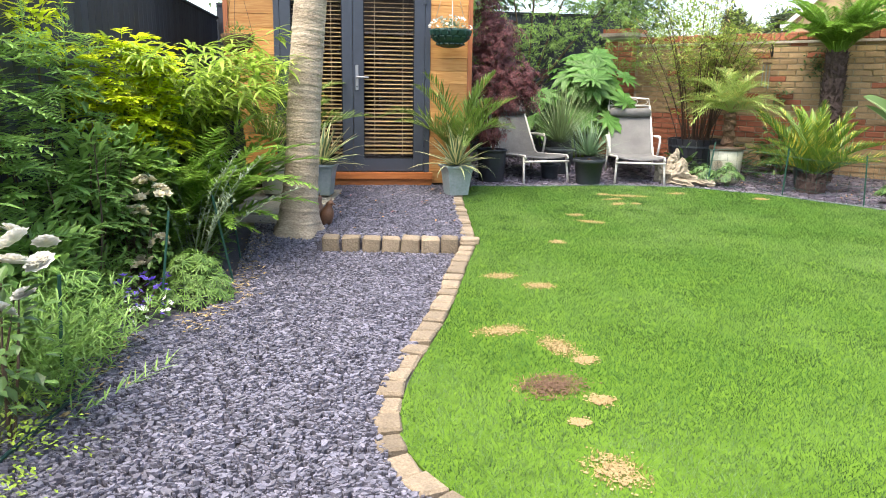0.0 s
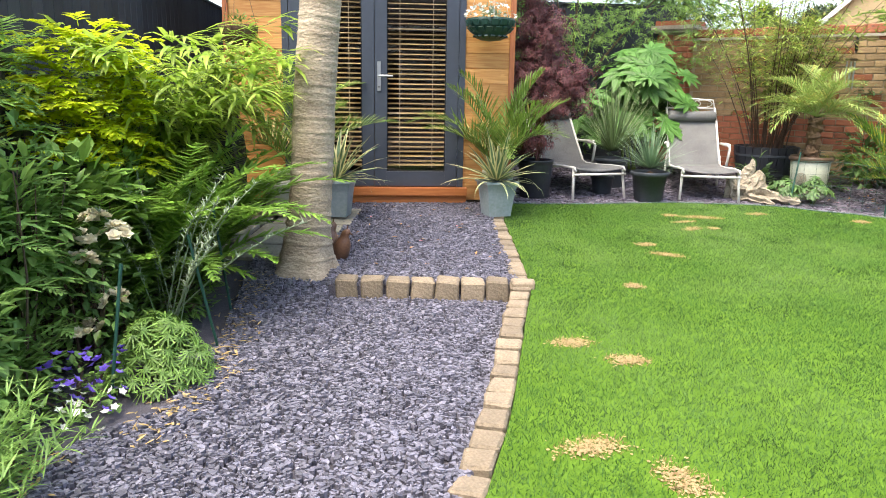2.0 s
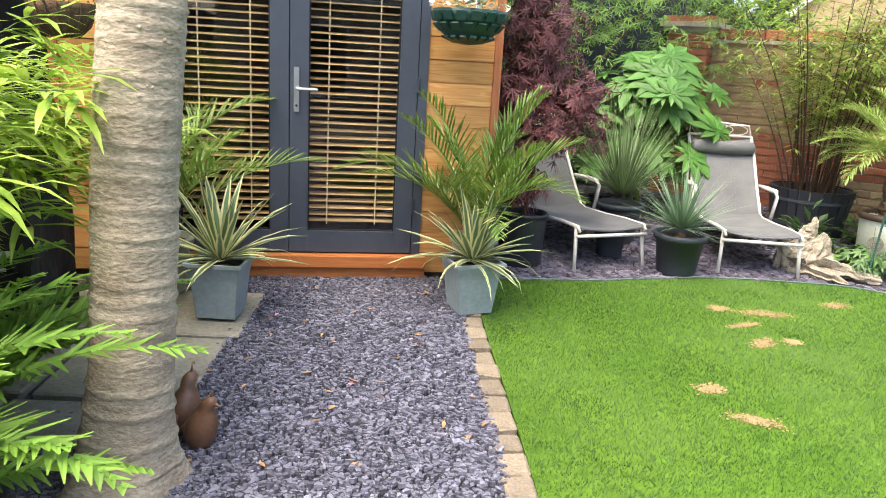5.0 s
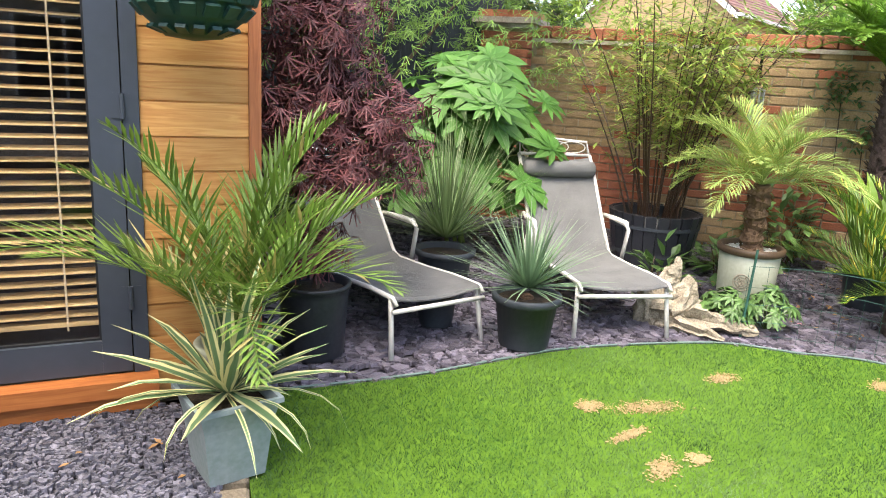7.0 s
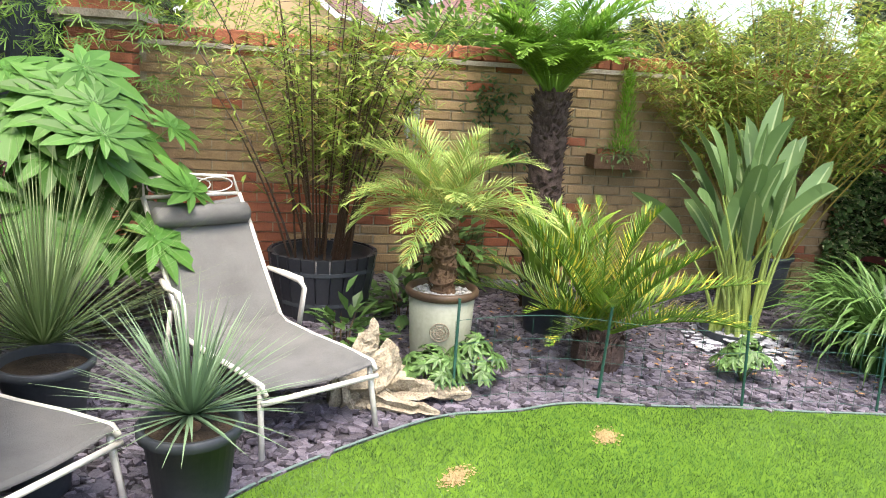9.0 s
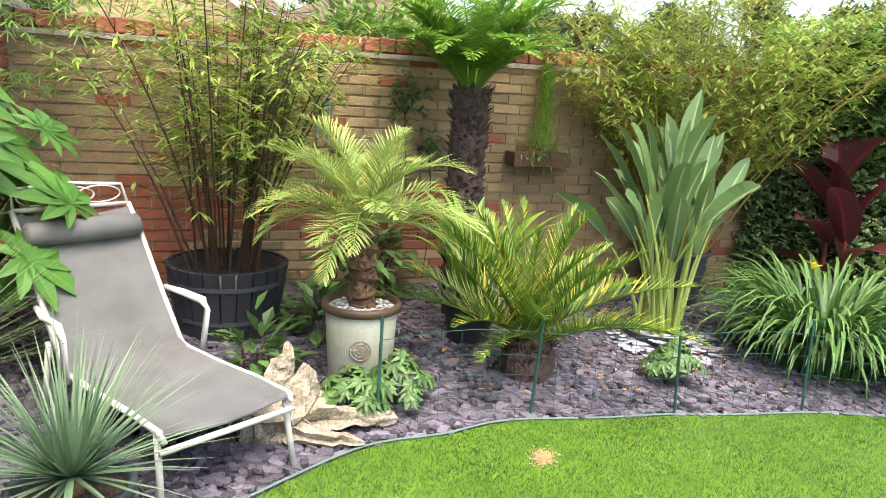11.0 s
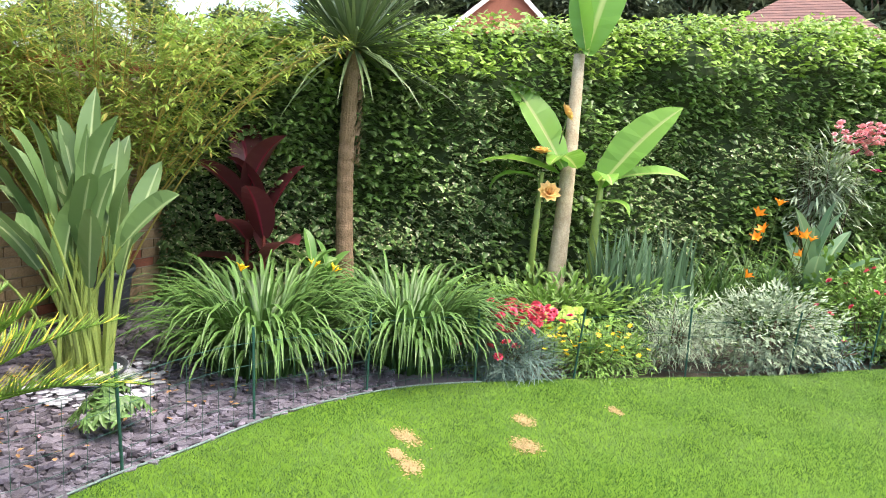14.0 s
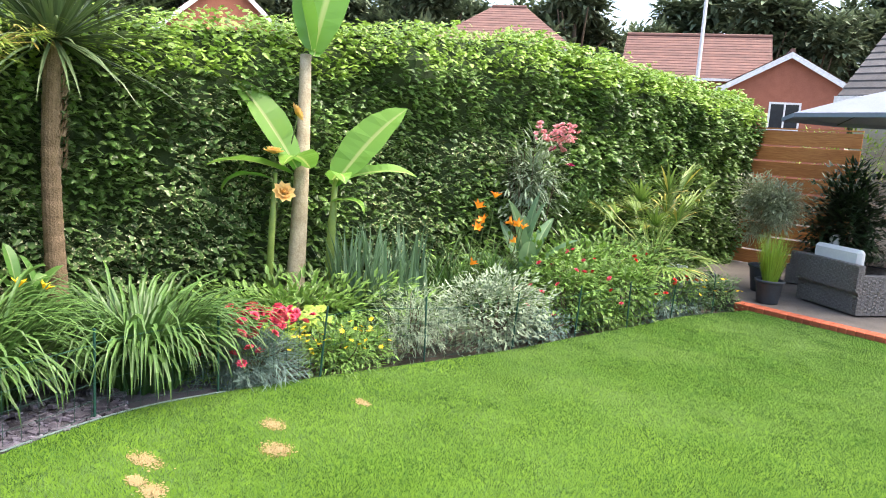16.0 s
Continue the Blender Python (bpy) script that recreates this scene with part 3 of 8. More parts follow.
for j in range(20):
    y0, y1 = 2.0 + j * 0.34, 2.0 + (j + 1) * 0.34
    mb.face([Vector((0.3, y0, gz(y0) - 0.03)), Vector((7.3, y0, gz(y0) - 0.03)), Vector((7.3, y1, gz(y1) - 0.03)), Vector((0.3, y1, gz(y1) - 0.03))])
single("planting_bed", mb, "slate_dust", "dark planting bed soil under slate", "bed", kind="structure")
chips("slate_mulch", 42000, BEDPOLY, lambda x, y: gz(y) - 0.014, 0.022, 0.05, "slate_big", "purple-grey slate pieces mulching the planting bed", 6, 0.1, 0.014)


# ---- edging setts and step ----
def setts(line, w, l, h, parent, zf, seed):
    """Stone blocks laid end to end along a curve, each a little out of true."""
    pts = smoothline(line, 8)
    meshes = [bmmesh(bevbox(l - 0.01, w, h, 0.01, k + seed, 0.012), "sett", "sett") for k in range(6)]
    run = [0.0]
    for a, b in zip(pts, pts[1:]):
        run.append(run[-1] + (b - a).length)
    n = int(run[-1] / l)
    for i in range(n):
        q = (i + 0.5) * run[-1] / n
        k = max(j for j in range(len(pts) - 1) if run[j] <= q)
        a, b = pts[k], pts[k + 1]
        p = a.lerp(b, (q - run[k]) / max(1e-6, run[k + 1] - run[k]))
        ob = new("sett", meshes[(i * 5 + seed) % 6])
        ob.parent = parent
        ob.matrix_basis = pose(p.x, p.y, zf(p.y) - h + U(-0.005, 0.006), U(-2, 2), U(-2.5, 2.5), math.degrees(math.atan2(b.y - a.y, b.x - a.x)) + U(-2.5, 2.5)) @ Matrix.Diagonal((U(0.95, 1.01), U(0.94, 1.03), 1, 1))


edging = thing("lawn_edging", "weathered buff stone setts edging the lawn", "edging", kind="structure")
setts([(x - 0.062, y) for x, y in EDGE_PATH[0:10]] + [(x - 0.045, y - 0.04) for x, y in EDGE_PATH[10:13]] + [(x - 0.03, y - 0.08) for x, y in EDGE_PATH[13:]], 0.115, 0.145, 0.1, edging, lambda y: gz(y) + 0.012, 1)
step = thing("path_step", "low step of buff stone setts across the path", "step", kind="structure")
setts([(-1.2, 2.905), (-0.6, 2.845), (-0.03, 2.775)], 0.125, 0.145, 0.15, step, lambda y: gz(2.85) + 0.032, 2)

pav = thing("paving", "pale worn stone paving slabs beside the path", "paving", kind="structure")
for px, py, sx, sy, r in ((-1.42, 4.63, 0.62, 0.6, -8), (-1.55, 4.02, 0.62, 0.6, -8), (-2.05, 4.72, 0.6, 0.6, -8), (-2.18, 4.1, 0.6, 0.6, -8), (-1.72, 3.55, 0.5, 0.3, -8), (-2.3, 3.5, 0.6, 0.55, -8)):
    ob = new("slab", bmmesh(bevbox(sx - 0.01, sy - 0.01, 0.05, 0.008, px, 0.004), "slab", "paver"))
    ob.parent = pav
    ob.matrix_basis = pose(px, py, gz(py) - 0.03, 2.5, 0, r)

# ---- garden room ----
room = thing("garden_room", "cedar-clad garden room with anthracite glazed double doors", "garden room", (-0.97, 5.3, 0))
Y0 = 5.24
DX0, DX1, DJ = -1.75, -0.17, -0.965


def boards(x0, x1):
    z = 0.04
    while z < 2.4:
        m = MB()
        m.box(x0, Y0, z, x1, Y0 + 0.02, z + 0.122)
        m.box(x0, Y0 + 0.008, z + 0.122, x1, Y0 + 0.02, z + 0.13)
        part("cladding_board", m, "cedar", room)
        z += 0.13


boards(-2.2, DX0 - 0.002)
boards(DX1 + 0.002, 0.22)
for x in (-2.235, 0.221):
    m = MB(); m.box(x, Y0 - 0.018, 0.02, x + 0.045, Y0 + 0.03, 2.45); part("corner_trim", m, "cedar_trim", room, "reddish cedar corner strip")
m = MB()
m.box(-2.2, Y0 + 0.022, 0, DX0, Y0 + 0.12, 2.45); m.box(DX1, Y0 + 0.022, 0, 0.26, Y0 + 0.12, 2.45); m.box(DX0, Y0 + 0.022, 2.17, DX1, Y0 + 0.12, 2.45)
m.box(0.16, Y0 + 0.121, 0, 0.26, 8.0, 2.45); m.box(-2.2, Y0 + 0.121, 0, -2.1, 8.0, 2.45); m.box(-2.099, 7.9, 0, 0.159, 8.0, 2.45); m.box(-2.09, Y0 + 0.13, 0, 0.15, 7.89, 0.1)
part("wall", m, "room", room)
m = MB(); m.box(-2.45, 5.12, 2.452, 0.5, 8.2, 2.6); part("roof", m, "felt", room)
# threshold boards
for y0, z0, z1 in ((Y0 - 0.09, 0.09, 0.155), (Y0 - 0.06, 0.02, 0.085)):
    m = MB(); m.box(DX0 - 0.02, y0, z0, DX1 + 0.03, Y0 - 0.002, z1); part("threshold_board", m, "cedar_sill", room, "orange-stained timber threshold board")
m = MB()
for a, b in ((DX0, DX0 + 0.055), (DX1 - 0.055, DX1)):
    m.box(a, Y0 - 0.012, 0.157, b, Y0 + 0.09, 2.17)
m.box(DX0 + 0.056, Y0 - 0.012, 2.11, DX1 - 0.056, Y0 + 0.09, 2.17)
part("door_frame", m, "anthracite", room)
glassm = bpy.data.materials.new("door_glass"); glassm.use_nodes = True
_b = glassm.node_tree.nodes["Principled BSDF"]
_b.inputs["Transmission Weight"].default_value, _b.inputs["Roughness"].default_value, _b.inputs["IOR"].default_value = 1.0, 0.0, 1.45
M["glass"] = glassm
for a, b in ((DX0 + 0.06, DJ - 0.003), (DJ + 0.003, DX1 - 0.06)):
    m = MB()
    s, zb, zt = 0.105, 0.165, 2.105
    m.box(a, Y0 - 0.01, zb, a + s, Y0 + 0.05, zt); m.box(b - s, Y0 - 0.01, zb, b, Y0 + 0.05, zt)
    m.box(a + s + 0.0005, Y0 - 0.01, zb, b - s - 0.0005, Y0 + 0.05, zb + 0.13); m.box(a + s + 0.0005, Y0 - 0.01, zt - 0.1, b - s - 0.0005, Y0 + 0.05, zt)
    door = part("door", m, "anthracite", room, "anthracite painted glazed door leaf, closed")
    m = MB()
    x0, x1, z0, z1 = a + s, b - s, zb + 0.13, zt - 0.1
    for q in ((x0, z0, x0 + 0.008, z1), (x1 - 0.008, z0, x1, z1), (x0 + 0.008, z0, x1 - 0.008, z0 + 0.008)):
        m.box(q[0], Y0 + 0.008, q[1], q[2], Y0 + 0.03, q[3])
    part("glazing_seal", m, "rubber", door)
    m = MB(); m.box(x0 + 0.001, Y0 + 0.018, z0 + 0.001, x1 - 0.001, Y0 + 0.022, z1); g = part("pane", m, "glass", door); g.visible_shadow = False
    blind = thing("venetian_blind", "lowered wooden venetian blind, slats half closed", "blind", ((x0 + x1) / 2, Y0 + 0.09, z0), "door blinds")
    z = z0 + 0.09
    k = 0
    sm = MB()
    sm.box(x0 - 0.035, -0.024, -0.0014, x1 + 0.035, 0.024, 0.0014)
    sme = sm.mesh("slat", "slat")
    while z < z1:
        ob = new("slat", sme); ob.parent = blind; ob.matrix_parent_inverse = blind.matrix_basis.inverted()
        ob.matrix_basis = pose(0, Y0 + 0.085, z, 13 + random.uniform(-1.5, 1.5), random.uniform(-0.1, 0.1), 0)
        z += 0.0425
        k += 1
    m = MB(); m.box(x0 - 0.03, Y0 + 0.062, z0 + 0.045, x1 + 0.03, Y0 + 0.108, z0 + 0.062); part("bottom_rail", m, "slat", blind)
    for fx in (0.22, 0.78):
        xx = x0 + fx * (x1 - x0)
        m = MB(); m.box(xx - 0.0035, Y0 + 0.056, z0 + 0.03, xx + 0.0035, Y0 + 0.057, z1); part("ladder_cord", m, "cord", blind)
    if b > DJ + 0.1:
        m = MB(); m.box(a + 0.022, Y0 - 0.02, 1.0, a + 0.052, Y0 - 0.0105, 1.25)
        hp = part("handle_plate", m, "steel", door, "satin steel handle plate with keyhole")
        m = MB(); m.tube([(a + 0.037, Y0 - 0.02, 1.13), (a + 0.037, Y0 - 0.06, 1.13)], 0.009, 10); m.tube([(a + 0.037, Y0 - 0.055, 1.13), (a + 0.09, Y0 - 0.058, 1.13), (a + 0.155, Y0 - 0.05, 1.128)], 0.0085, 10)
        part("lever", m, "steel", hp)
        m = MB(); m.tube([(a + 0.037, Y0 - 0.0225, 1.035), (a + 0.037, Y0 - 0.02, 1.035)], 0.007, 10); part("keyhole", m, "rubber", hp)
for zz in (0.42, 1.14, 1.86):
    m = MB(); m.tube([(DX1 - 0.056, Y0 - 0.02, zz), (DX1 - 0.056, Y0 - 0.02, zz + 0.09)], 0.009, 10); m.box(DX1 - 0.09, Y0 - 0.0135, zz, DX1 - 0.02, Y0 - 0.0125, zz + 0.09); part("hinge", m, "anthracite", room)


# ---- fences, wall, hedge ----
def panel_fence(name, p0, p1, zt, material, label, w=0.14, vertical=True, th=0.02):
    f = thing(name, label, "fence", (p0[0], p0[1], gz(p0[1])), kind="structure")
    a, b = Vector((*p0, 0)), Vector((*p1, 0))
    d = b - a
    L = d.length
    ang = math.degrees(math.atan2(d.y, d.x))
    n = int(L / w)
    z0 = gz(min(p0[1], p1[1])) - 0.05
    if vertical:
        me = bmmesh(bevbox(w - 0.004, th, zt - z0, 0.003), "board", material)
        for i in range(n + 1):
            p = a + d * ((i + 0.5) / (n + 1))
            ob = new("board", me); ob.parent = f; ob.matrix_parent_inverse = f.matrix_basis.inverted()
            ob.matrix_basis = pose(p.x, p.y, z0, 0, 0, ang)
    else:
        z, k = z0, 0
        me = bmmesh(bevbox(L, th, w - 0.03, 0.006), "board", material)
        while z < zt - 0.02:
            p = a + d * 0.5
            ob = new("board", me); ob.parent = f; ob.matrix_parent_inverse = f.matrix_basis.inverted()
            ob.matrix_basis = pose(p.x, p.y, z, 0, 0, ang); z += w
    m = MB()
    m.box(0, -0.03, 0, L, 0.03, 0.025, pose(a.x, a.y, zt + 0.001, 0, 0, ang)); part("cap_rail", m, material, f)
    return f


panel_fence("fence_left", (-2.85, -5.0), (-2.85, 8.3), 1.93, "darkfence", "tall dark grey painted timber fence")
panel_fence("fence_back", (-2.85, 8.35), (3.0, 8.35), 2.12, "darkfence", "tall dark grey painted timber fence")

WA, WD = Vector((3.1, 8.1, 0)), Vector((1, -1, 0)).normalized()
WL = (Vector((7.55, 3.65, 0)) - WA).length
WM = Matrix.Translation(WA) @ Matrix.Rotation(math.atan2(WD.y, WD.x), 4, "Z")
wall = thing("wall_brick", "old garden wall of buff and red bricks with tile coping", "wall", tuple(WA), kind="structure")
m = MB(); m.box(0, -0.014, -0.2, WL, 0.2, 1.68, WM); part("mortar_core", m, "mortar", wall)
m = MB(); m.box(-0.1, -0.045, 1.681, WL, 0.24, 1.715, WM); part("coping_course", m, "capstone", wall)
capm = bmmesh(bevbox(0.103, 0.26, 0.1, 0.008, 3, 0.008), "coping_brick", "redbrick")
for i in range(int(WL / 0.112)):
    ob = new("coping_brick", capm); ob.parent = wall; ob.matrix_parent_inverse = wall.matrix_basis.inverted()
    ob.matrix_basis = WM @ pose(0.06 + i * 0.112, 0.09, 1.716 + U(-0.006, 0.006), U(-2, 2), U(-2, 2), U(-2, 2))
brk = [bmmesh(bevbox(0.205, 0.03, 0.063, 0.004, s, 0.004), "brick", mm) for s in range(3) for mm in ("brick", "redbrick")]
rest = {"brick": MB(), "redbrick": MB()}
row = 0
z = -0.12
count = 0
while z < 1.66:
    u = -0.1 if row % 2 else 0.0
    while u < WL - 0.1:
        x = u + 0.1075
        if x > 0.02:
            n1 = noise.noise((x * 0.7, z * 1.2, 3.3))
            red = (z < 0.75 and n1 + 0.25 - 0.12 * x > -0.05) or x < 0.1 or random.random() < 0.08
            if 1.2 < x < 3.4 and z > 0.1 and count < 300:
                count += 1
                ob = new("brick", brk[(row + int(u * 7)) % 3 * 2 + (1 if red else 0)]); ob.parent = wall; ob.matrix_parent_inverse = wall.matrix_basis.inverted()
                ob.matrix_basis = WM @ pose(x, -0.014 + U(-0.002, 0.002), z, 0, U(-0.6, 0.6), U(-0.8, 0.8))
            else:
                rest["redbrick" if red else "brick"].box(x - 0.1025, -0.027 + U(-0.002, 0.002), z, x + 0.1025, -0.013, z + 0.063, WM)
        u += 0.215
    z += 0.0735
    row += 1
for k, m in rest.items():
    tagged(part("brickwork", m, k, wall), kind="stuff")
pier = thing("brick_pier", "red brick pier with moulded stone cap", "pier", (3.0, 8.2, 0), kind="structure")
PM = Matrix.Translation((3.02, 8.22, 0)) @ Matrix.Rotation(math.atan2(WD.y, WD.x), 4, "Z")
m = MB(); m.box(-0.2, -0.2, -0.1, 0.2, 0.2, 1.78, PM); part("mortar_core", m, "mortar", pier)
pb = bmmesh(bevbox(0.205, 0.1, 0.063, 0.004, 1, 0.004), "brick", "redbrick")
z, row = 0.0, 0
while z < 1.76:
    for side in range(4):
        for k in (0, 1):
            q = Matrix.Rotation(side * math.pi / 2, 4, "Z")
            ob = new("brick", pb); ob.parent = pier; ob.matrix_parent_inverse = pier.matrix_basis.inverted()
            ob.matrix_basis = PM @ q @ pose(-0.105 + 0.215 * k, -0.165, z)
    z += 0.0735
    row += 1
for z0, z1, o in ((1.781, 1.82, 0.25), (1.821, 1.87, 0.28), (1.871, 1.93, 0.24)):
    m = MB(); m.box(-o, -o, z0, o, o, z1, PM); part("cap_stone", m, "capstone" if o > 0.245 else "redbrick", pier)

# hedge: ivy grown over the boundary wall
HA, HB = Vector((7.05, 4.15, 0)), Vector((8.3, -9.3, 0))
HD = (HB - HA).normalized()
HN = Vector((HD.y, -HD.x, 0))
HN = HN if HN.x < 0 else -HN
HLEN = (HB - HA).length


def hedge_top(s):
    k = s / HLEN
    return 2.05 + 0.75 * min(1, k * 2.0) - 0.25 * max(0, (k - 0.55) / 0.45)


def hedge_pt(s, z):
    p = HA + HD * s
    zt = hedge_top(s)
    bulge = 0.19 * noise.noise((s * 1.1, z * 1.3, 1.7)) + 0.11 * noise.noise((s * 3.1, z * 3.3, 5.7))
    top = max(0, (z - (zt - 0.35)) / 0.35)
    return p + HN * (0.12 + bulge + 0.12 * z / 2 - 0.25 * top ** 2) + Vector((0, 0, z))


hedge = thing("ivy_hedge", "tall clipped ivy hedge covering the boundary wall", "hedge", tuple(HA))
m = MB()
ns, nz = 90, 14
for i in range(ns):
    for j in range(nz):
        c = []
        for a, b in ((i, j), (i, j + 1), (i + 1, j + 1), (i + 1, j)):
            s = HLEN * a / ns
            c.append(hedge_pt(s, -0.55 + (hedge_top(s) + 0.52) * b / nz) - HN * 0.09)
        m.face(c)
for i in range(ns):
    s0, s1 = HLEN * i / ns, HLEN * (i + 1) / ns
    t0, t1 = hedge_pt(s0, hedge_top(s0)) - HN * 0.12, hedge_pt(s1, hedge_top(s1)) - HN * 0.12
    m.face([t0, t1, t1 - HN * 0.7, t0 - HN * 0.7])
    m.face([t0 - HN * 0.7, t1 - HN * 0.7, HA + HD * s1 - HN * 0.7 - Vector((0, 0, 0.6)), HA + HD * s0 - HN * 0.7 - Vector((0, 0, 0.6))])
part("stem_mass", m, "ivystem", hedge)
lv = {"ivy": MB(), "ivyvar": MB(), "ivytop": MB()}
hx = math.atan2(HN.y, HN.x)
for i in range(46000):
    s = HLEN * random.random() ** 1.25
    zt = hedge_top(s)
    over = random.random() < 0.2
    z = zt + U(-0.25, 0.1) if over else U(-0.5, zt)
    p = hedge_pt(s, min(z, zt)) + HN * U(-0.06, 0.07) - (HN * U(0.0, 0.6) if over else Vector())
    if over:
        p.z = zt + U(-0.1, 0.16) + 0.1 * noise.noise((s * 1.7, p.x * 2, 0))
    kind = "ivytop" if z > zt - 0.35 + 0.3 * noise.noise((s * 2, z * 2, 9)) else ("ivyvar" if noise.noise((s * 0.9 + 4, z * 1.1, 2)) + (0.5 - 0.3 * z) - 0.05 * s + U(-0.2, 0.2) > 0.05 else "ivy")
    sz = U(0.042, 0.072) if s < 7 else U(0.06, 0.09)
    if over:
        sz *= 0.85
    lv[kind].ivy(p, hx + U(-0.9, 0.9), U(-1.0, 0.2), sz * 1.15)
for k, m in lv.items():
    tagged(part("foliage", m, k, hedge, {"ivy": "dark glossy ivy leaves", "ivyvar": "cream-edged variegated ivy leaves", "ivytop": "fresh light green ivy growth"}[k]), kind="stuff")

# ---- plant and garden materials ----
M["yucca"] = leafmat("yucca_leaf", (0.10, 0.17, 0.075), (0.11, 0.19, 0.085), edge=(0.62, 0.58, 0.29), edge_at=0.26, rough=0.45, trans=0.15, var=0.25)
M["phoenix"] = leafmat("date_palm_leaf", (0.11, 0.20, 0.033), (0.18, 0.27, 0.05), rough=0.4, trans=0.25, var=0.35, patchy=((0.45, 0.36, 0.14), 0.04))
M["acer"] = leafmat("purple_maple_leaf", (0.095, 0.035, 0.036), (0.17, 0.052, 0.05), rough=0.5, trans=0.25, var=0.5)
M["acergreen"] = leafmat("green_maple_leaf", (0.12, 0.22, 0.03), (0.17, 0.30, 0.05), rough=0.5, trans=0.3, var=0.35)
M["bluegrass"] = leafmat("blue_green_strap", (0.12, 0.20, 0.11), (0.20, 0.29, 0.16), rough=0.5, trans=0.15, var=0.25)
M["dasyl"] = leafmat("narrow_green_strap", (0.10, 0.16, 0.06), (0.19, 0.25, 0.10), rough=0.5, trans=0.15, var=0.3)
M["fatsia"] = leafmat("fatsia_leaf", (0.055, 0.15, 0.024), (0.085, 0.20, 0.036), rib=(0.10, 0.20, 0.05), rough=0.48, trans=0.22, var=0.25, spec=0.3)
M["bambooL"] = leafmat("bamboo_leaf", (0.20, 0.30, 0.05), (0.34, 0.43, 0.09), rough=0.5, trans=0.4, var=0.35, patchy=((0.52, 0.42, 0.12), 0.08))
M["blackcane"] = mat("dark_bamboo_cane", (0.045, 0.028, 0.018), (0.09, 0.05, 0.03), 0.4, 20)
M["goldcane"] = mat("golden_bamboo_cane", (0.38, 0.28, 0.06), (0.25, 0.2, 0.05), 0.4, 20)
M["pygmy"] = leafmat("pygmy_palm_leaf", (0.20, 0.31, 0.06), (0.38, 0.46, 0.14), rough=0.4, trans=0.25, var=0.25, patchy=((0.50, 0.42, 0.12), 0.07))
M["palmtrunk"] = mat("fibrous_palm_trunk", (0.22, 0.13, 0.07), (0.10, 0.06, 0.035), 0.95, 25, 1.0, 60)
M["cycad"] = leafmat("cycad_leaf", (0.09, 0.19, 0.025), (0.16, 0.26, 0.03), rough=0.35, trans=0.2, var=0.35, patchy=((0.50, 0.44, 0.06), 0.2))
M["aspid"] = leafmat("broad_green_leaf", (0.11, 0.22, 0.03), (0.21, 0.33, 0.04), rib=(0.30, 0.38, 0.10), rough=0.35, trans=0.25, var=0.3, patchy=((0.42, 0.42, 0.06), 0.12))
M["ferntrunk"] = mat("tree_fern_trunk", (0.035, 0.02, 0.016), (0.125, 0.085, 0.07), 0.95, 30, 1.0, 80)
M["fern"] = leafmat("fern_leaf", (0.15, 0.29, 0.04), (0.23, 0.39, 0.06), rough=0.5, trans=0.35, var=0.3)
M["strel"] = leafmat("strelitzia_leaf", (0.095, 0.17, 0.055), (0.125, 0.205, 0.07), rib=(0.30, 0.38, 0.18), rough=0.4, trans=0.15, var=0.3)
M["strelstem"] = mat("pale_green_stalk", (0.26, 0.33, 0.08), (0.18, 0.25, 0.06), 0.5, 10)
M["cannadark"] = leafmat("dark_canna_leaf", (0.085, 0.026, 0.024), (0.14, 0.034, 0.038), rib=(0.26, 0.03, 0.05), rough=0.35, trans=0.3, var=0.4)
M["cannastem"] = mat("red_stalk", (0.16, 0.03, 0.02), (0.09, 0.03, 0.02), 0.5, 10)
M["cannagreen"] = leafmat("green_canna_leaf", (0.10, 0.24, 0.045), (0.15, 0.30, 0.07), rib=(0.28, 0.40, 0.15), rough=0.35, trans=0.3, var=0.25)
M["cordy"] = leafmat("cordyline_leaf", (0.075, 0.12, 0.045), (0.12, 0.17, 0.07), rough=0.4, trans=0.1, var=0.3)
M["cordytrunk"] = mat("cordyline_trunk", (0.30, 0.20, 0.12), (0.15, 0.10, 0.05), 0.95, 14, 1.0, 70)
M["lily"] = leafmat("daylily_leaf", (0.052, 0.125, 0.03), (0.10, 0.19, 0.046), rough=0.4, trans=0.2, var=0.35)
M["banana"] = leafmat("banana_leaf", (0.15, 0.33, 0.05), (0.20, 0.38, 0.06), rib=(0.40, 0.48, 0.16), rough=0.35, trans=0.4, var=0.2)
M["bananatrunk"] = mat("banana_trunk", (0.54, 0.45, 0.31), (0.34, 0.26, 0.16), 0.8, 9, 0.8, 30)
M["orange"] = leafmat("orange_petal", (0.85, 0.42, 0.03), (0.85, 0.20, 0.02), rough=0.5, trans=0.3, var=0.15)
M["yellow"] = leafmat("yellow_petal", (0.85, 0.60, 0.03), (0.85, 0.55, 0.02), rough=0.5, trans=0.3, var=0.15)
M["coral"] = leafmat("coral_petal", (0.72, 0.05, 0.12), (0.85, 0.13, 0.20), rough=0.6, trans=0.2, var=0.25)
M["pink"] = leafmat("pink_petal", (0.75, 0.20, 0.26), (0.85, 0.50, 0.50), rough=0.6, trans=0.3, var=0.3)
M["magenta"] = leafmat("magenta_petal", (0.36, 0.01, 0.09), (0.50, 0.02, 0.16), rough=0.6, trans=0.2, var=0.3)
M["redpetal"] = leafmat("red_petal", (0.60, 0.02, 0.02), (0.72, 0.04, 0.03), rough=0.6, trans=0.2, var=0.3)
M["apricot"] = leafmat("apricot_petal", (0.85, 0.48, 0.10), (0.9, 0.62, 0.25), rough=0.6, trans=0.3, var=0.15)
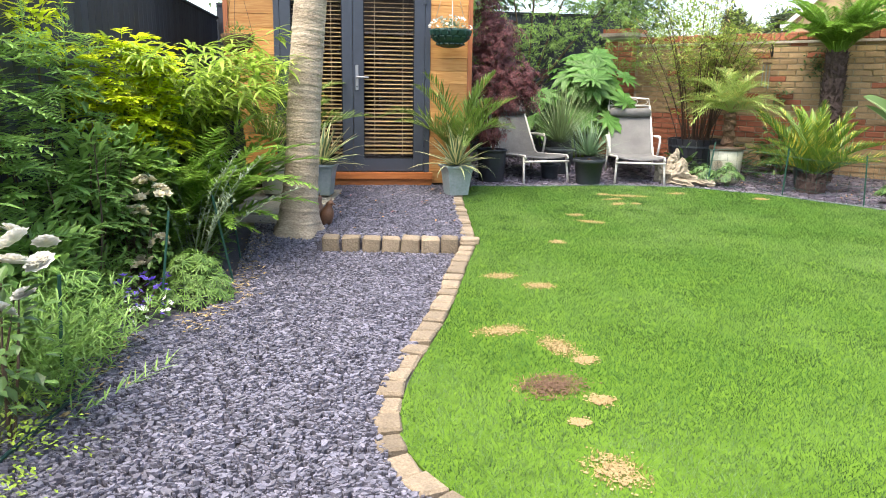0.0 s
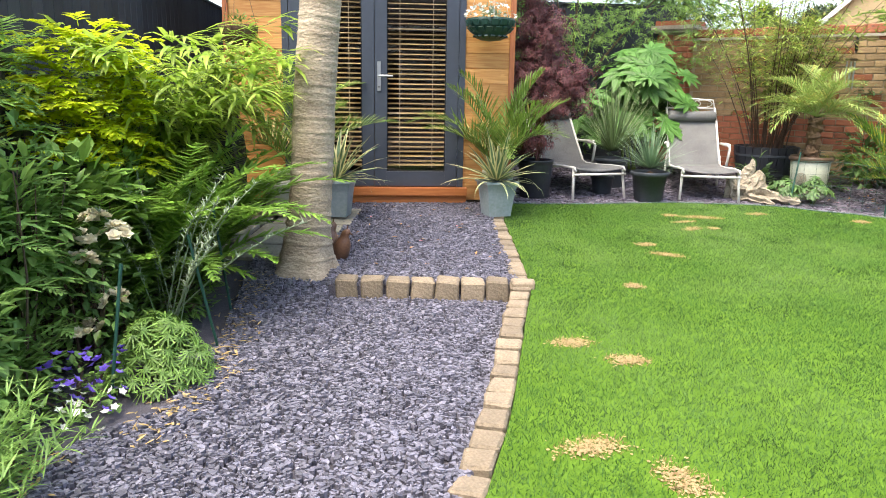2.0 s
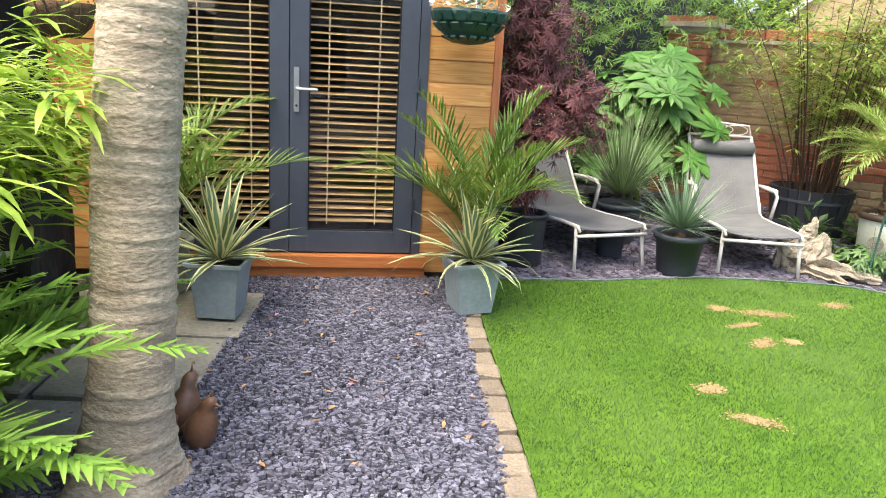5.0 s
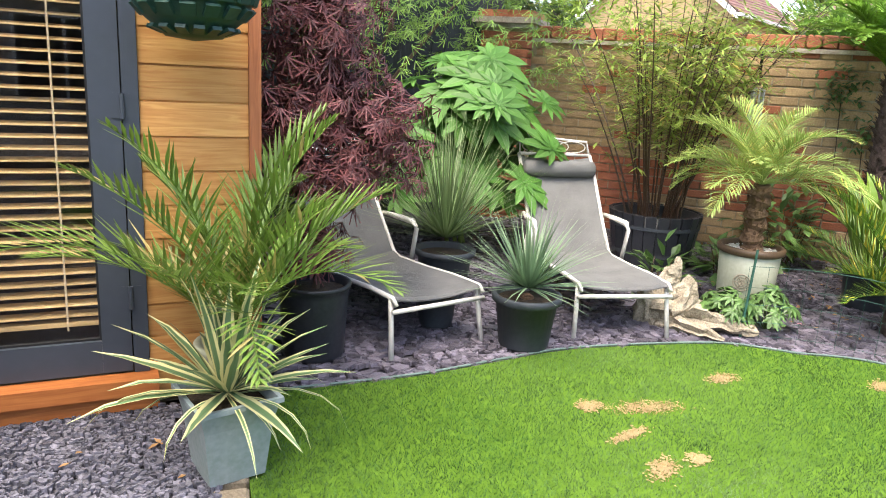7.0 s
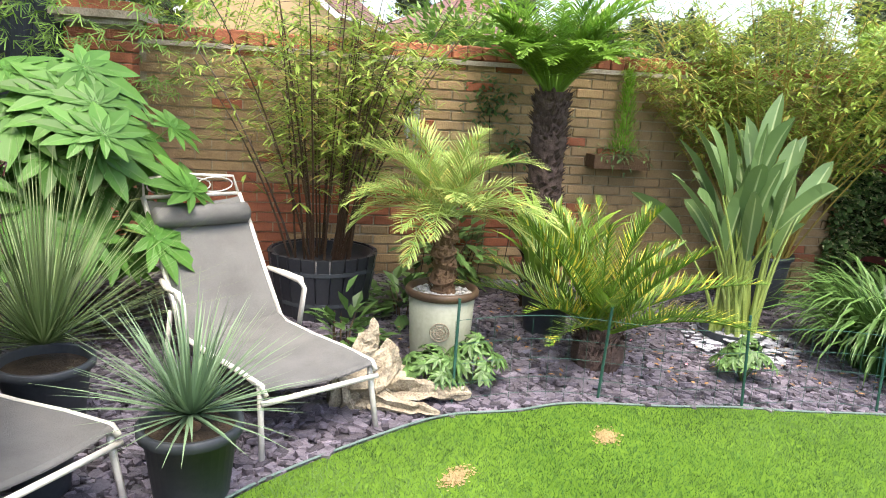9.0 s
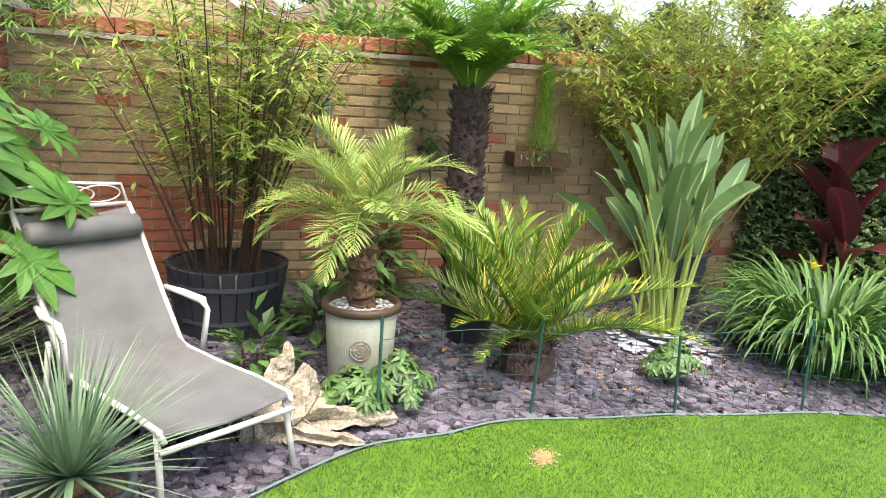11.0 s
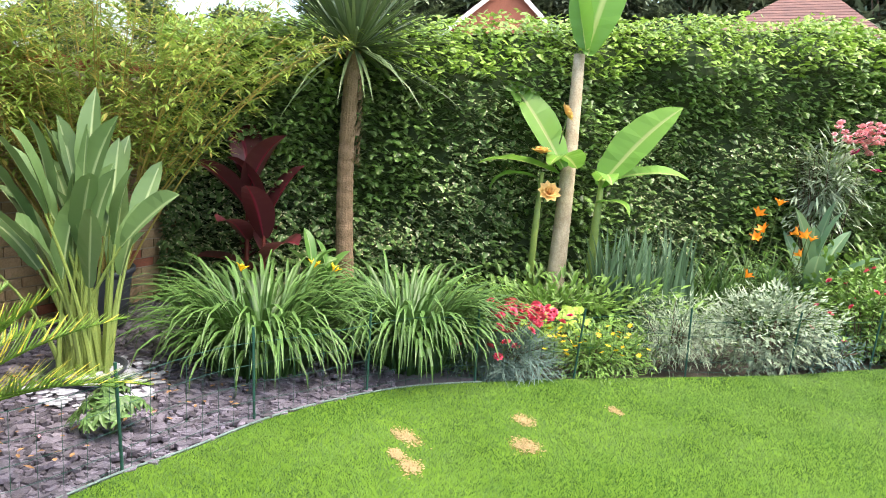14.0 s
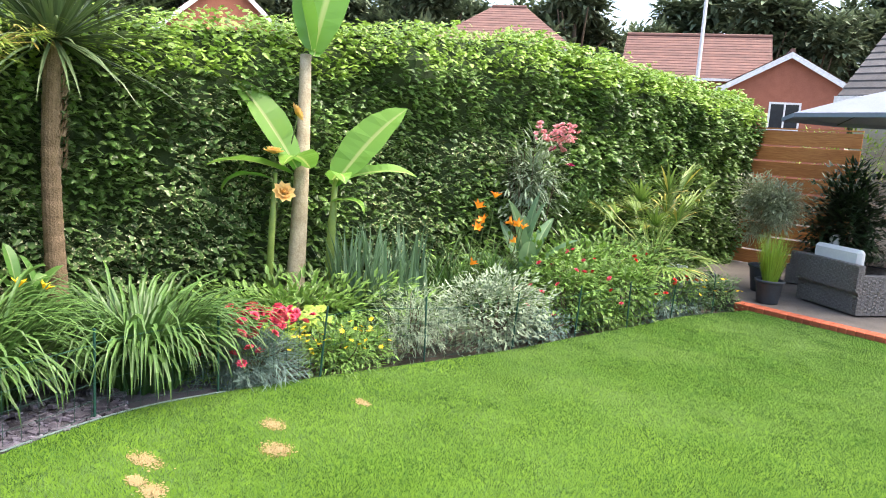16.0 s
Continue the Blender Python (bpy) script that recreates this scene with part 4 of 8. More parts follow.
M["white"] = leafmat("white_petal", (0.80, 0.78, 0.66), (0.85, 0.84, 0.78), rough=0.6, trans=0.3, var=0.1)
M["creamfl"] = leafmat("cream_petal", (0.72, 0.64, 0.42), (0.80, 0.74, 0.54), rough=0.6, trans=0.3, var=0.2)
M["purple"] = leafmat("purple_petal", (0.16, 0.09, 0.55), (0.24, 0.14, 0.65), rough=0.6, trans=0.3, var=0.25)
M["silver"] = leafmat("silver_leaf", (0.21, 0.28, 0.17), (0.32, 0.39, 0.27), rough=0.7, trans=0.15, var=0.3)
M["shrub"] = leafmat("mid_green_leaf", (0.12, 0.225, 0.045), (0.17, 0.30, 0.06), rough=0.45, trans=0.25, var=0.4)
M["dark"] = leafmat("dark_green_leaf", (0.075, 0.15, 0.04), (0.105, 0.19, 0.055), rough=0.4, trans=0.15, var=0.4)
M["laurel"] = leafmat("laurel_leaf", (0.025, 0.05, 0.018), (0.045, 0.08, 0.028), rough=0.55, trans=0.1, var=0.5)
M["gold"] = leafmat("golden_leaf", (0.52, 0.64, 0.03), (0.70, 0.78, 0.04), rough=0.5, trans=0.5, var=0.3)
M["arch"] = leafmat("arching_bamboo_leaf", (0.24, 0.38, 0.05), (0.42, 0.54, 0.09), rough=0.45, trans=0.45, var=0.35)
M["sorb"] = leafmat("feathery_leaf", (0.185, 0.335, 0.08), (0.26, 0.43, 0.10), rough=0.5, trans=0.35, var=0.3)
M["lime"] = leafmat("lime_leaf", (0.25, 0.38, 0.04), (0.32, 0.45, 0.07), rough=0.5, trans=0.3, var=0.25)
M["bluegreen"] = leafmat("glaucous_leaf", (0.11, 0.18, 0.15), (0.16, 0.24, 0.20), rough=0.55, trans=0.15, var=0.25)
M["iris"] = leafmat("iris_leaf", (0.10, 0.18, 0.10), (0.14, 0.23, 0.12), rough=0.45, trans=0.2, var=0.25)
M["fan"] = leafmat("fan_palm_leaf", (0.12, 0.21, 0.04), (0.22, 0.29, 0.07), rough=0.4, trans=0.2, var=0.3, patchy=((0.50, 0.42, 0.10), 0.10))
M["stem"] = mat("green_stem", (0.10, 0.15, 0.04), (0.07, 0.10, 0.03), 0.6, 12)
M["twig"] = mat("brown_twig", (0.12, 0.08, 0.05), (0.07, 0.05, 0.03), 0.8, 12)
M["pebble"] = mat("white_pebbles", (0.62, 0.60, 0.56), (0.42, 0.41, 0.40), 0.7, 30, island=0.25)
M["cloth"] = mat("black_cover_cloth", (0.012, 0.012, 0.014), (0.02, 0.02, 0.023), 0.6, 5, 0.3, 30)
M["logo"] = mat("white_print", (0.7, 0.7, 0.7), None, 0.7)
M["coir"] = mat("coir_liner", (0.16, 0.095, 0.05), (0.09, 0.05, 0.03), 0.95, 40, 0.9, 120)
M["greenplastic"] = mat("dark_green_plastic", (0.012, 0.045, 0.035), (0.02, 0.06, 0.045), 0.45, 10)
M["rattan"] = mat("grey_rattan", (0.21, 0.20, 0.19), (0.12, 0.112, 0.104), 0.7, 30, 0.9, 120)
M["cushion"] = mat("white_cushion", (0.72, 0.71, 0.69), (0.65, 0.64, 0.62), 0.9, 4, 0.2, 30)
M["darktable"] = mat("dark_table_glass", (0.015, 0.015, 0.018), None, 0.1)
M["canopy"] = mat("blue_grey_canvas", (0.20, 0.225, 0.28), (0.17, 0.19, 0.24), 0.8, 3, 0.2, 60)
M["patiobrick"] = mat("patio_red_brick", (0.42, 0.10, 0.045), (0.30, 0.07, 0.035), 0.85, 10, 0.5, 60, objrand=0.2)
M["patio"] = mat("patio_slabs", (0.16, 0.14, 0.12), (0.10, 0.09, 0.08), 0.8, 4, 0.3)
M["larch"] = woodmat("larch_board", (0.48, 0.20, 0.06), (0.34, 0.12, 0.035))
M["housebrick"] = mat("house_brick", (0.36, 0.13, 0.08), (0.28, 0.10, 0.06), 0.9, 3, 0.4, 20)
M["buffhouse"] = mat("buff_house_brick", (0.45, 0.33, 0.17), (0.36, 0.26, 0.14), 0.9, 3, 0.4, 20)
M["rooftile"] = mat("brown_roof_tile", (0.20, 0.105, 0.085), (0.13, 0.075, 0.065), 0.9, 2, 0.3, 15, island=0.15)
M["greytile"] = mat("grey_roof_tile", (0.10, 0.095, 0.095), (0.06, 0.058, 0.06), 0.9, 3, 0.3, 15, island=0.2)
M["upvc"] = mat("white_plastic", (0.80, 0.80, 0.79), None, 0.4)
M["winglass"] = mat("far_window_glass", (0.03, 0.035, 0.04), None, 0.08)
M["render"] = mat("cream_wall_paint", (0.42, 0.38, 0.32), (0.36, 0.32, 0.27), 0.9, 2)
M["woods"] = leafmat("far_tree_leaf", (0.09, 0.125, 0.07), (0.14, 0.18, 0.10), rough=0.7, trans=0.2, var=0.5)
M["chime"] = mat("chime_tube", (0.55, 0.58, 0.6), None, 0.3, metal=0.8)
M["glaucous"] = leafmat("blue_green_broad_leaf", (0.13, 0.24, 0.12), (0.17, 0.29, 0.16), rib=(0.30, 0.40, 0.24), rough=0.45, trans=0.25, var=0.2)
M["olive"] = leafmat("olive_leaf", (0.30, 0.34, 0.20), (0.42, 0.45, 0.29), rough=0.6, trans=0.25, var=0.3)
M["dryleaf"] = leafmat("dry_fallen_leaf", (0.30, 0.16, 0.065), (0.42, 0.25, 0.11), rough=0.8, trans=0.1, var=0.5)
M["conifer"] = leafmat("bright_conifer_leaf", (0.16, 0.33, 0.03), (0.25, 0.44, 0.05), rough=0.6, trans=0.25, var=0.3)

TAU = 2 * math.pi


# ---- plant builders ----
def rosette(m, c, n, L, W, e0, e1, d0, d1, shape="strap", segs=4, r=0.02, fold=0.25):
    for i in range(n):
        az = i * 2.39996 + U(-0.3, 0.3)
        f = i / max(1, n - 1)
        el = e0 + (e1 - e0) * f + U(-0.12, 0.12)
        m.strip((c[0] + r * math.cos(az), c[1] + r * math.sin(az), c[2]), az, el, L * U(0.75, 1.1), W * U(0.8, 1.1), segs, d0 + (d1 - d0) * random.random(), shape, fold)


def crown(m, c, rad, n, L, W, shape="broad", segs=2, droop=0.5, hollow=0.5, rag=0.35, seed=0, down=0.0):
    """Leaves through an uneven, ragged volume, denser towards the outside."""
    for i in range(n):
        t, cz = U(0, TAU), U(-1, 1)
        sr = math.sqrt(1 - cz * cz)
        d = Vector((sr * math.cos(t), sr * math.sin(t), cz))
        k = (hollow + (1 - hollow) * random.random()) * (1 + rag * 1.6 * noise.noise(d * 2.2 + Vector((seed, 0, 0))) + rag * 0.6 * noise.noise(d * 5 + Vector((0, seed, 0))))
        p = Vector((c[0] + d.x * rad[0] * k, c[1] + d.y * rad[1] * k, c[2] + d.z * rad[2] * k))
        az = math.atan2(d.y, d.x) + U(-1.1, 1.1)
        m.strip(p, az, math.asin(cz) * 0.6 + U(-0.6, 0.5) - down, L * U(0.7, 1.2), W * U(0.8, 1.2), segs, droop, shape, 0.25)


def stems(g, c, rad, n, r=0.006, base_r=0.05):
    """Woody stems fanning out from the foot of a shrub, each a part of it."""
    for i in range(n):
        t = U(0, TAU)
        k = math.sqrt(random.random()) * 0.8
        tip = Vector((c[0] + rad[0] * k * math.cos(t), c[1] + rad[1] * k * math.sin(t), c[2] + rad[2] * U(0.1, 0.8)))
        b = Vector((c[0] + base_r * math.cos(t), c[1] + base_r * math.sin(t), gz(c[1]) - 0.05))
        mid = b.lerp(tip, 0.5) + Vector((U(-0.04, 0.04), U(-0.04, 0.04), 0.05))
        m = MB()
        m.tube([b, mid, tip], [r, r * 0.8, r * 0.4], 5, False)
        part("stem", m, "twig", g)


def each(g, name, n, material, make):
    """n parts of one kind under a thing; make(mesh, i) draws the one numbered i."""
    for i in range(n):
        m = MB()
        make(m, i)
        part(name, m, material, g)


def bush(name, label, c, rad, n, L, W, material, shape="broad", segs=2, cat="shrub", seed=1, hollow=0.4, rag=0.35, nst=8, droop=0.5, down=0.0, group=""):
    g = thing(name, label, cat, (c[0], c[1], gz(c[1])), group)
    stems(g, c, rad, nst)
    m = MB(); crown(m, c, rad, n, L, W, shape, segs, droop, hollow, rag, seed, down); part("foliage", m, material, g)
    return g


def blossom(petals, L, W, el=0.6, droop=0.9, layers=1):
    m = MB()
    for l in range(layers):
        for i in range(petals):
            m.strip((0, 0, 0.003 * l), TAU * i / petals + l * 0.5, el + 0.35 * l, L * (1 - 0.22 * l), W, 2, droop, "broad", 0.2)
    return m


def blooms(parent, mesh, spots, name="blossom", lean=40, size=(0.85, 1.15)):
    inv = parent.matrix_basis.inverted()
    for p in spots:
        ob = new(name, mesh)
        ob.parent, ob.matrix_parent_inverse = parent, inv
        ob.matrix_basis = pose(p[0], p[1], p[2], U(-lean, lean), U(-lean, lean), U(0, 360)) @ Matrix.Scale(U(*size), 4)


def scatter(c, rad, n, up=0.2):
    out = []
    while len(out) < n:
        t, cz = U(0, TAU), U(up, 1)
        s = math.sqrt(1 - cz * cz)
        out.append((c[0] + rad[0] * s * math.cos(t), c[1] + rad[1] * s * math.sin(t), c[2] + rad[2] * cz))
    return out


def round_pot(g, x, y, z, r0, r1, h, material, rim=0.02, name="pot", soil="compost", label=""):
    m = MB()
    m.lathe([(0.001, 0), (r0 * 0.96, 0), (r0, 0.01), (r0 + (r1 - r0) * 0.85, h * 0.85), (r1, h - rim * 2), (r1 + rim * 0.7, h - rim * 1.7), (r1 + rim * 0.8, h - 0.004), (r1 + rim * 0.4, h), (r1 - 0.008, h - 0.004), (r1 - 0.015, h * 0.8), (0.001, h * 0.8)], 32, (x, y, z))
    pt = part(name, m, material, g, label, True)
    m = MB(); m.lathe([(0.001, h * 0.9), (r1 * 0.6, h * 0.905), (r1 - 0.012, h * 0.88)], 20, (x, y, z), 0.03); part("soil", m, soil, g)
    return pt


def square_pot(g, x, y, z, b, t, h, turn=0):
    mm = pose(x, y, z, 0, 0, turn)
    m = MB()
    rings = [(b, 0), (b * 1.08, h * 0.25), (t * 0.86, h * 0.7), (t * 0.98, h * 0.93), (t * 1.06, h * 0.94), (t * 1.06, h), (t * 0.95, h), (t * 0.88, h * 0.8)]
    prev = None
    for w, zz in rings:
        ring = [mm @ Vector((sx * w / 2, sy * w / 2, zz)) for sx, sy in ((-1, -1), (1, -1), (1, 1), (-1, 1))]
        if prev:
            for i in range(4):
                j = (i + 1) % 4
                m.face([prev[i], prev[j], ring[j], ring[i]])
        else:
            m.face(list(reversed(ring)))
        prev = ring
    part("pot", m, "zinc", g, "tapered square zinc pot with green staining")
    m = MB(); m.face(prev); m.face([mm @ Vector((sx * t * 0.44, sy * t * 0.44, h * 0.86)) for sx, sy in ((-1, -1), (1, -1), (1, 1), (-1, 1))]); part("soil", m, "compost", g)


# ---- the tree by the path ----
tree = thing("tree", "smooth grey ringed tree trunk growing beside the step", "tree", (-1.38, 3.22, gz(3.22)))
m = MB()
pts, rads = [], []
ridges = []
z = -0.1
while z < 4.3:
    z += U(0.035, 0.11)
    ridges.append((z, U(0.003, 0.008)))
for i in range(430):
    z = -0.2 + i * 0.0105
    pts.append((-1.392 + 0.078 * max(0, z) + 0.01 * noise.noise((z * 1.3, 0, 0)), 3.2 + 0.02 * z, z))
    ring = sum(h * math.exp(-((z - q) / 0.006) ** 2) for q, h in ridges)
    rads.append((0.13 - 0.007 * max(0, z)) * (1 + 0.025 * noise.noise((0, z * 3, 4))) + 0.075 * math.exp(-max(0, z + 0.12) * 8) + ring)
m.tube(pts, rads, 32)
for k, v in enumerate(m.v):
    c = Vector(pts[min(429, k // 32)])
    o = (v - c); o.z = 0
    a = math.atan2(o.y, o.x)
    root = 0.05 * math.exp(-max(0, v.z + 0.12) * 9) * (0.5 + 0.5 * math.sin(5 * a + 1.0))
    m.v[k] = v + o.normalized() * (root + 0.005 * noise.noise((v.x * 14, v.y * 14, v.z * 5))) + Vector((0, 0, 0.008 * noise.noise((math.cos(a) * 2, math.sin(a) * 2, v.z * 6))))
part("trunk", m, "bark", tree, "", True)
m = MB()
for i in range(170):
    z, a = U(-0.05, 3.2), U(0, TAU)
    r = 0.128 - 0.007 * z
    cx, cy = -1.392 + 0.078 * max(0, z), 3.2 + 0.02 * z
    p = Vector((cx + r * math.cos(a), cy + r * math.sin(a), z))
    w = U(0.003, 0.009)
    m.tube([p, p + Vector((math.cos(a) * 0.008, math.sin(a) * 0.008, U(-0.004, 0.004)))], [w, w * 0.4], 5)
tagged(part("bark_scar", m, "bark", tree, "small knots and leaf scars on the bark"), kind="stuff")
for az, el in ((0.6, 1.0), (2.9, 1.1), (4.6, 0.9)):
    m = MB(); p = Vector((-1.08, 3.28, 4.2)); q = [p + Vector((math.cos(az) * math.cos(el), math.sin(az) * math.cos(el), math.sin(el))) * k * 0.3 for k in range(5)]
    m.tube(q, [0.07, 0.055, 0.04, 0.03, 0.015], 10); part("limb", m, "bark", tree)
m = MB()
for k in range(5):
    crown(m, (-1.08 + U(-0.8, 0.8), 3.4 + U(-0.8, 0.8), 5.4 + U(-0.3, 0.4)), (0.5, 0.5, 0.35), 130, 0.14, 0.06, "lance", 1, 0.4, 0.2, 0.4, k)
part("crown", m, "shrub", tree)


def quail(x, y, s, turn):
    mm = pose(x, y, gz(y), 0, 0, turn) @ Matrix.Scale(s, 4)
    m = MB()
    prof = [(0.001, 0), (0.05, 0.0), (0.075, 0.03), (0.09, 0.09), (0.085, 0.15), (0.06, 0.2), (0.042, 0.225), (0.045, 0.25), (0.04, 0.275), (0.02, 0.295), (0.001, 0.3)]
    m.lathe(prof, 20)
    for k, v in enumerate(m.v):
        lean = v.z * v.z * 0.9
        m.v[k] = Vector((v.x + lean, v.y * 0.85, v.z))
    m.tube([(0.095, 0, 0.265), (0.135, 0, 0.25)], [0.014, 0.003], 8)
    m.tube([(-0.05, 0, 0.1), (-0.13, 0, 0.05)], [0.04, 0.015], 8)
    m.tube([(0.075, 0, 0.29), (0.085, 0, 0.33)], [0.008, 0.004], 6)
    m.v = [mm @ v for v in m.v]
    single("bird_ornament", m, "ceramic", "brown glazed pottery bird beside the tree trunk", "ornament", "pottery birds", smooth=True)


quail(-1.27, 3.5, 0.72, 60)
quail(-1.19, 3.38, 0.7, -30)


# ---- left border ----
g = thing("sorbaria", "tall feathery green shrub with cream buds", "shrub", (-2.45, 1.6, gz(1.6)))
stems(g, (-2.5, 1.6, 0.5), (0.3, 0.6, 0.5), 10, 0.006, 0.15)
m = MB()
for i in range(260):
    z = U(-0.05, 1.22)
    m.frond((-2.55 + U(-0.18, 0.2) - 0.08 * z, 1.55 + U(-0.75, 0.65), z), U(-2.6, 1.2), U(-0.1, 0.6), U(0.22, 0.34), 0.7, 11, 0.085, 0.022, 1.2, 0.1, 0.15, 0.003, 0.4)
tagged(part("foliage", m, "sorb", g), kind="stuff")
for x, y in ((-2.68, 1.3), (-2.6, 1.6), (-2.5, 1.85), (-2.62, 1.05)):
    m = MB()
    m.tube([(x, y, 1.1), (x, y, 1.45)], [0.004, 0.002], 4)
    for i in range(60):
        zz = random.random()
        a = U(0, TAU); r = 0.04 * (1 - zz)
        m.strip((x + r * math.cos(a), y + r * math.sin(a), 1.25 + 0.2 * zz), a, 0.6, 0.03, 0.012, 1, 0.2, "broad")
    part("bud_spike", m, "sorb", g, "pale green flower spike in bud")

g = thing("golden_shrub", "bright golden-yellow leaved shrub", "shrub", (-2.52, 2.95, gz(2.95)))
stems(g, (-2.52, 2.95, 0.8), (0.25, 0.3, 0.4), 10, 0.008)
m = MB()
for i in range(250):
    az = U(-2.9, 1.0); r = U(0.03, 0.27)
    m.frond((-2.5 + r * math.cos(az), 2.85 + r * math.sin(az), U(0.68, 1.34) - 0.35 * r), az, U(-0.1, 0.7), U(0.12, 0.2), 0.8, 5, 0.085, 0.034, 1.0, 0.1, 0.2, 0.003, 0.5, "broad", 2)
tagged(part("foliage", m, "gold", g), kind="stuff")
bush("golden_climber", "light yellow-green climbing foliage on the fence", (-2.7, 2.0, 1.35), (0.1, 0.3, 0.22), 200, 0.08, 0.034, "gold", "lance", seed=12, nst=2)

g = thing("arching_bamboo", "arching bamboo clump with long yellow-green leaves", "bamboo", (-2.38, 3.5, gz(3.5)))
tips = []
for i in range(56):
    az = U(0, TAU)
    b = Vector((-2.43 + U(-0.16, 0.16), 3.5 + U(-0.16, 0.16), -0.08))
    L, el, bend = U(1.3, 1.95), U(1.25, 1.52), U(1.4, 2.2)
    pts = [b]
    for k in range(9):
        e = el - (k / 9) ** 2 * bend
        pts.append(pts[-1] + Vector((math.cos(az) * math.cos(e), math.sin(az) * math.cos(e), math.sin(e))) * L / 9)
    m = MB(); m.tube(pts, [0.006 * (1 - k / 12) for k in range(10)], 5, False)
    part("cane", m, "stem", g)
    tips += [(q, az) for q in pts[4:]]
m = MB()
for q, az in tips:
    for k in range(12):
        m.strip(q + Vector((U(-0.05, 0.05), U(-0.05, 0.05), U(-0.05, 0.05))), az + U(-1.3, 1.3), U(-0.4, 0.5), U(0.15, 0.25), U(0.024, 0.036), 3, U(0.7, 1.5), "lance", 0.2)
tagged(part("foliage", m, "arch", g), kind="stuff")

for x, y, L, n in ((-2.1, 2.9, 1.12, 30), (-2.03, 3.38, 0.85, 26), (-2.0, 2.68, 0.8, 26), (-2.2, 2.45, 0.85, 18)):
    g = thing("fern", "lush green shuttlecock fern", "fern", (x, y, gz(y)), "border ferns")
    each(g, "frond", n, "fern", lambda m, i: m.frond((x, y, gz(y) + 0.02), i * 2.4, U(0.85, 1.4), L * U(0.8, 1.15), U(0.8, 1.6), 32, 0.16 * L, 0.034, 1.25, 0.05, 0.1, 0.004, 0.25, dense=0.97))
bush("hydrangea", "leafy dark green hydrangea with large leaves", (-2.35, 2.3, 0.45), (0.22, 0.25, 0.25), 200, 0.13, 0.065, "shrub", seed=3)
for cx, cy, cz, ry, rz, k in ((-2.3, 2.7, 0.3, 0.5, 0.36, 71), (-2.42, 1.85, 0.4, 0.55, 0.42, 72), (-2.4, 1.0, 0.1, 0.5, 0.34, 73)):
    bush("border_shrub", "leafy mid-green shrub filling the border", (cx, cy, cz), (0.22, ry, rz), 900, 0.09, 0.042, "sorb", "lance", 2, "shrub", k, 0.25, 0.35, 6, group="border shrubs")
bush("rose_bush", "leafy green shrub rose in the border", (-2.25, 1.95, 0.12), (0.22, 0.25, 0.26), 420, 0.05, 0.03, "shrub", seed=4)
g = bush("cream_rose", "creamy white flower clusters on dark foliage", (-2.2, 1.95, 0.26), (0.17, 0.18, 0.22), 120, 0.07, 0.04, "dark", seed=14, nst=4)
bme = blossom(5, 0.034, 0.032, 0.4, 0.4, 2).mesh("floret", "creamfl")
for c in ((-2.17, 1.95, 0.44), (-2.1, 1.98, 0.38), (-2.24, 1.92, 0.36), (-2.2, 1.85, 0.28), (-2.1, 1.9, 0.1), (-2.16, 1.8, 0.0)):
    blooms(g, bme, scatter(c, (0.055, 0.055, 0.04), 12, -0.2), "floret")
g = thing("artemisia", "thin grey-green artemisia sprays", "plant", (-1.95, 2.3, gz(2.3)))
lm = MB()
for i in range(13):
    az, el = (U(-1.3, 1.6), U(0.75, 1.3)) if i < 9 else (U(1.6, 4.5), U(1.1, 1.4))
    p = Vector((-1.97 + U(-0.05, 0.05), 2.28 + U(-0.05, 0.05), -0.12)); pts = [p]
    step_l = U(0.07, 0.1)
    for k in range(9):
        e = el - 0.55 * (k / 9) ** 2
        pts.append(pts[-1] + Vector((math.cos(az) * math.cos(e), math.sin(az) * math.cos(e), math.sin(e))) * step_l)
    m = MB(); m.tube(pts, 0.003, 4, False); part("stem", m, "silver", g)
    for a, b in zip(pts[3:], pts[4:]):
        for k in range(11):
            lm.strip(a.lerp(b, random.random()), U(0, TAU), U(0.1, 1.1), U(0.025, 0.045), 0.009, 1, 0.3, "lance")
tagged(part("foliage", lm, "silver", g), kind="stuff")
g = thing("hellebore", "low feathery green mound beside the path", "plant", (-1.88, 1.78, gz(1.78)))
each(g, "stalk", 14, "stem", lambda m, i: m.tube([(-1.88, 1.78, -0.25), (-1.88 + 0.12 * math.cos(i * 2.4), 1.78 + 0.12 * math.sin(i * 2.4), -0.02)], 0.004, 5, False))
m = MB()
for i in range(260):
    a, r = U(0, TAU), 0.23 * math.sqrt(random.random())
    zz = 0.3 * (1 - (r / 0.26) ** 2)
    m.palmate((-1.88 + r * math.cos(a), 1.78 + r * math.sin(a), -0.22 + zz * U(0.55, 1.05)), (math.cos(a) * 0.6 + U(-0.4, 0.4), math.sin(a) * 0.6 + U(-0.4, 0.4), 0.8), U(0.045, 0.07), 9, 0.2, 2.2, 0.35, U(0, 6), 1)
tagged(part("foliage", m, "shrub", g), kind="stuff")
g = bush("campanula", "trailing campanula with violet flowers", (-2.12, 1.5, -0.16), (0.22, 0.28, 0.15), 330, 0.035, 0.028, "shrub", seed=6)
bme = blossom(5, 0.024, 0.018, 0.5, 0.4).mesh("blossom", "purple")
blooms(g, bme, [(-2.08 + U(-0.13, 0.13), 1.52 + U(-0.16, 0.16), U(-0.18, 0.0)) for i in range(40)])
bme = blossom(5, 0.02, 0.016, 0.5, 0.4).mesh("blossom", "white")
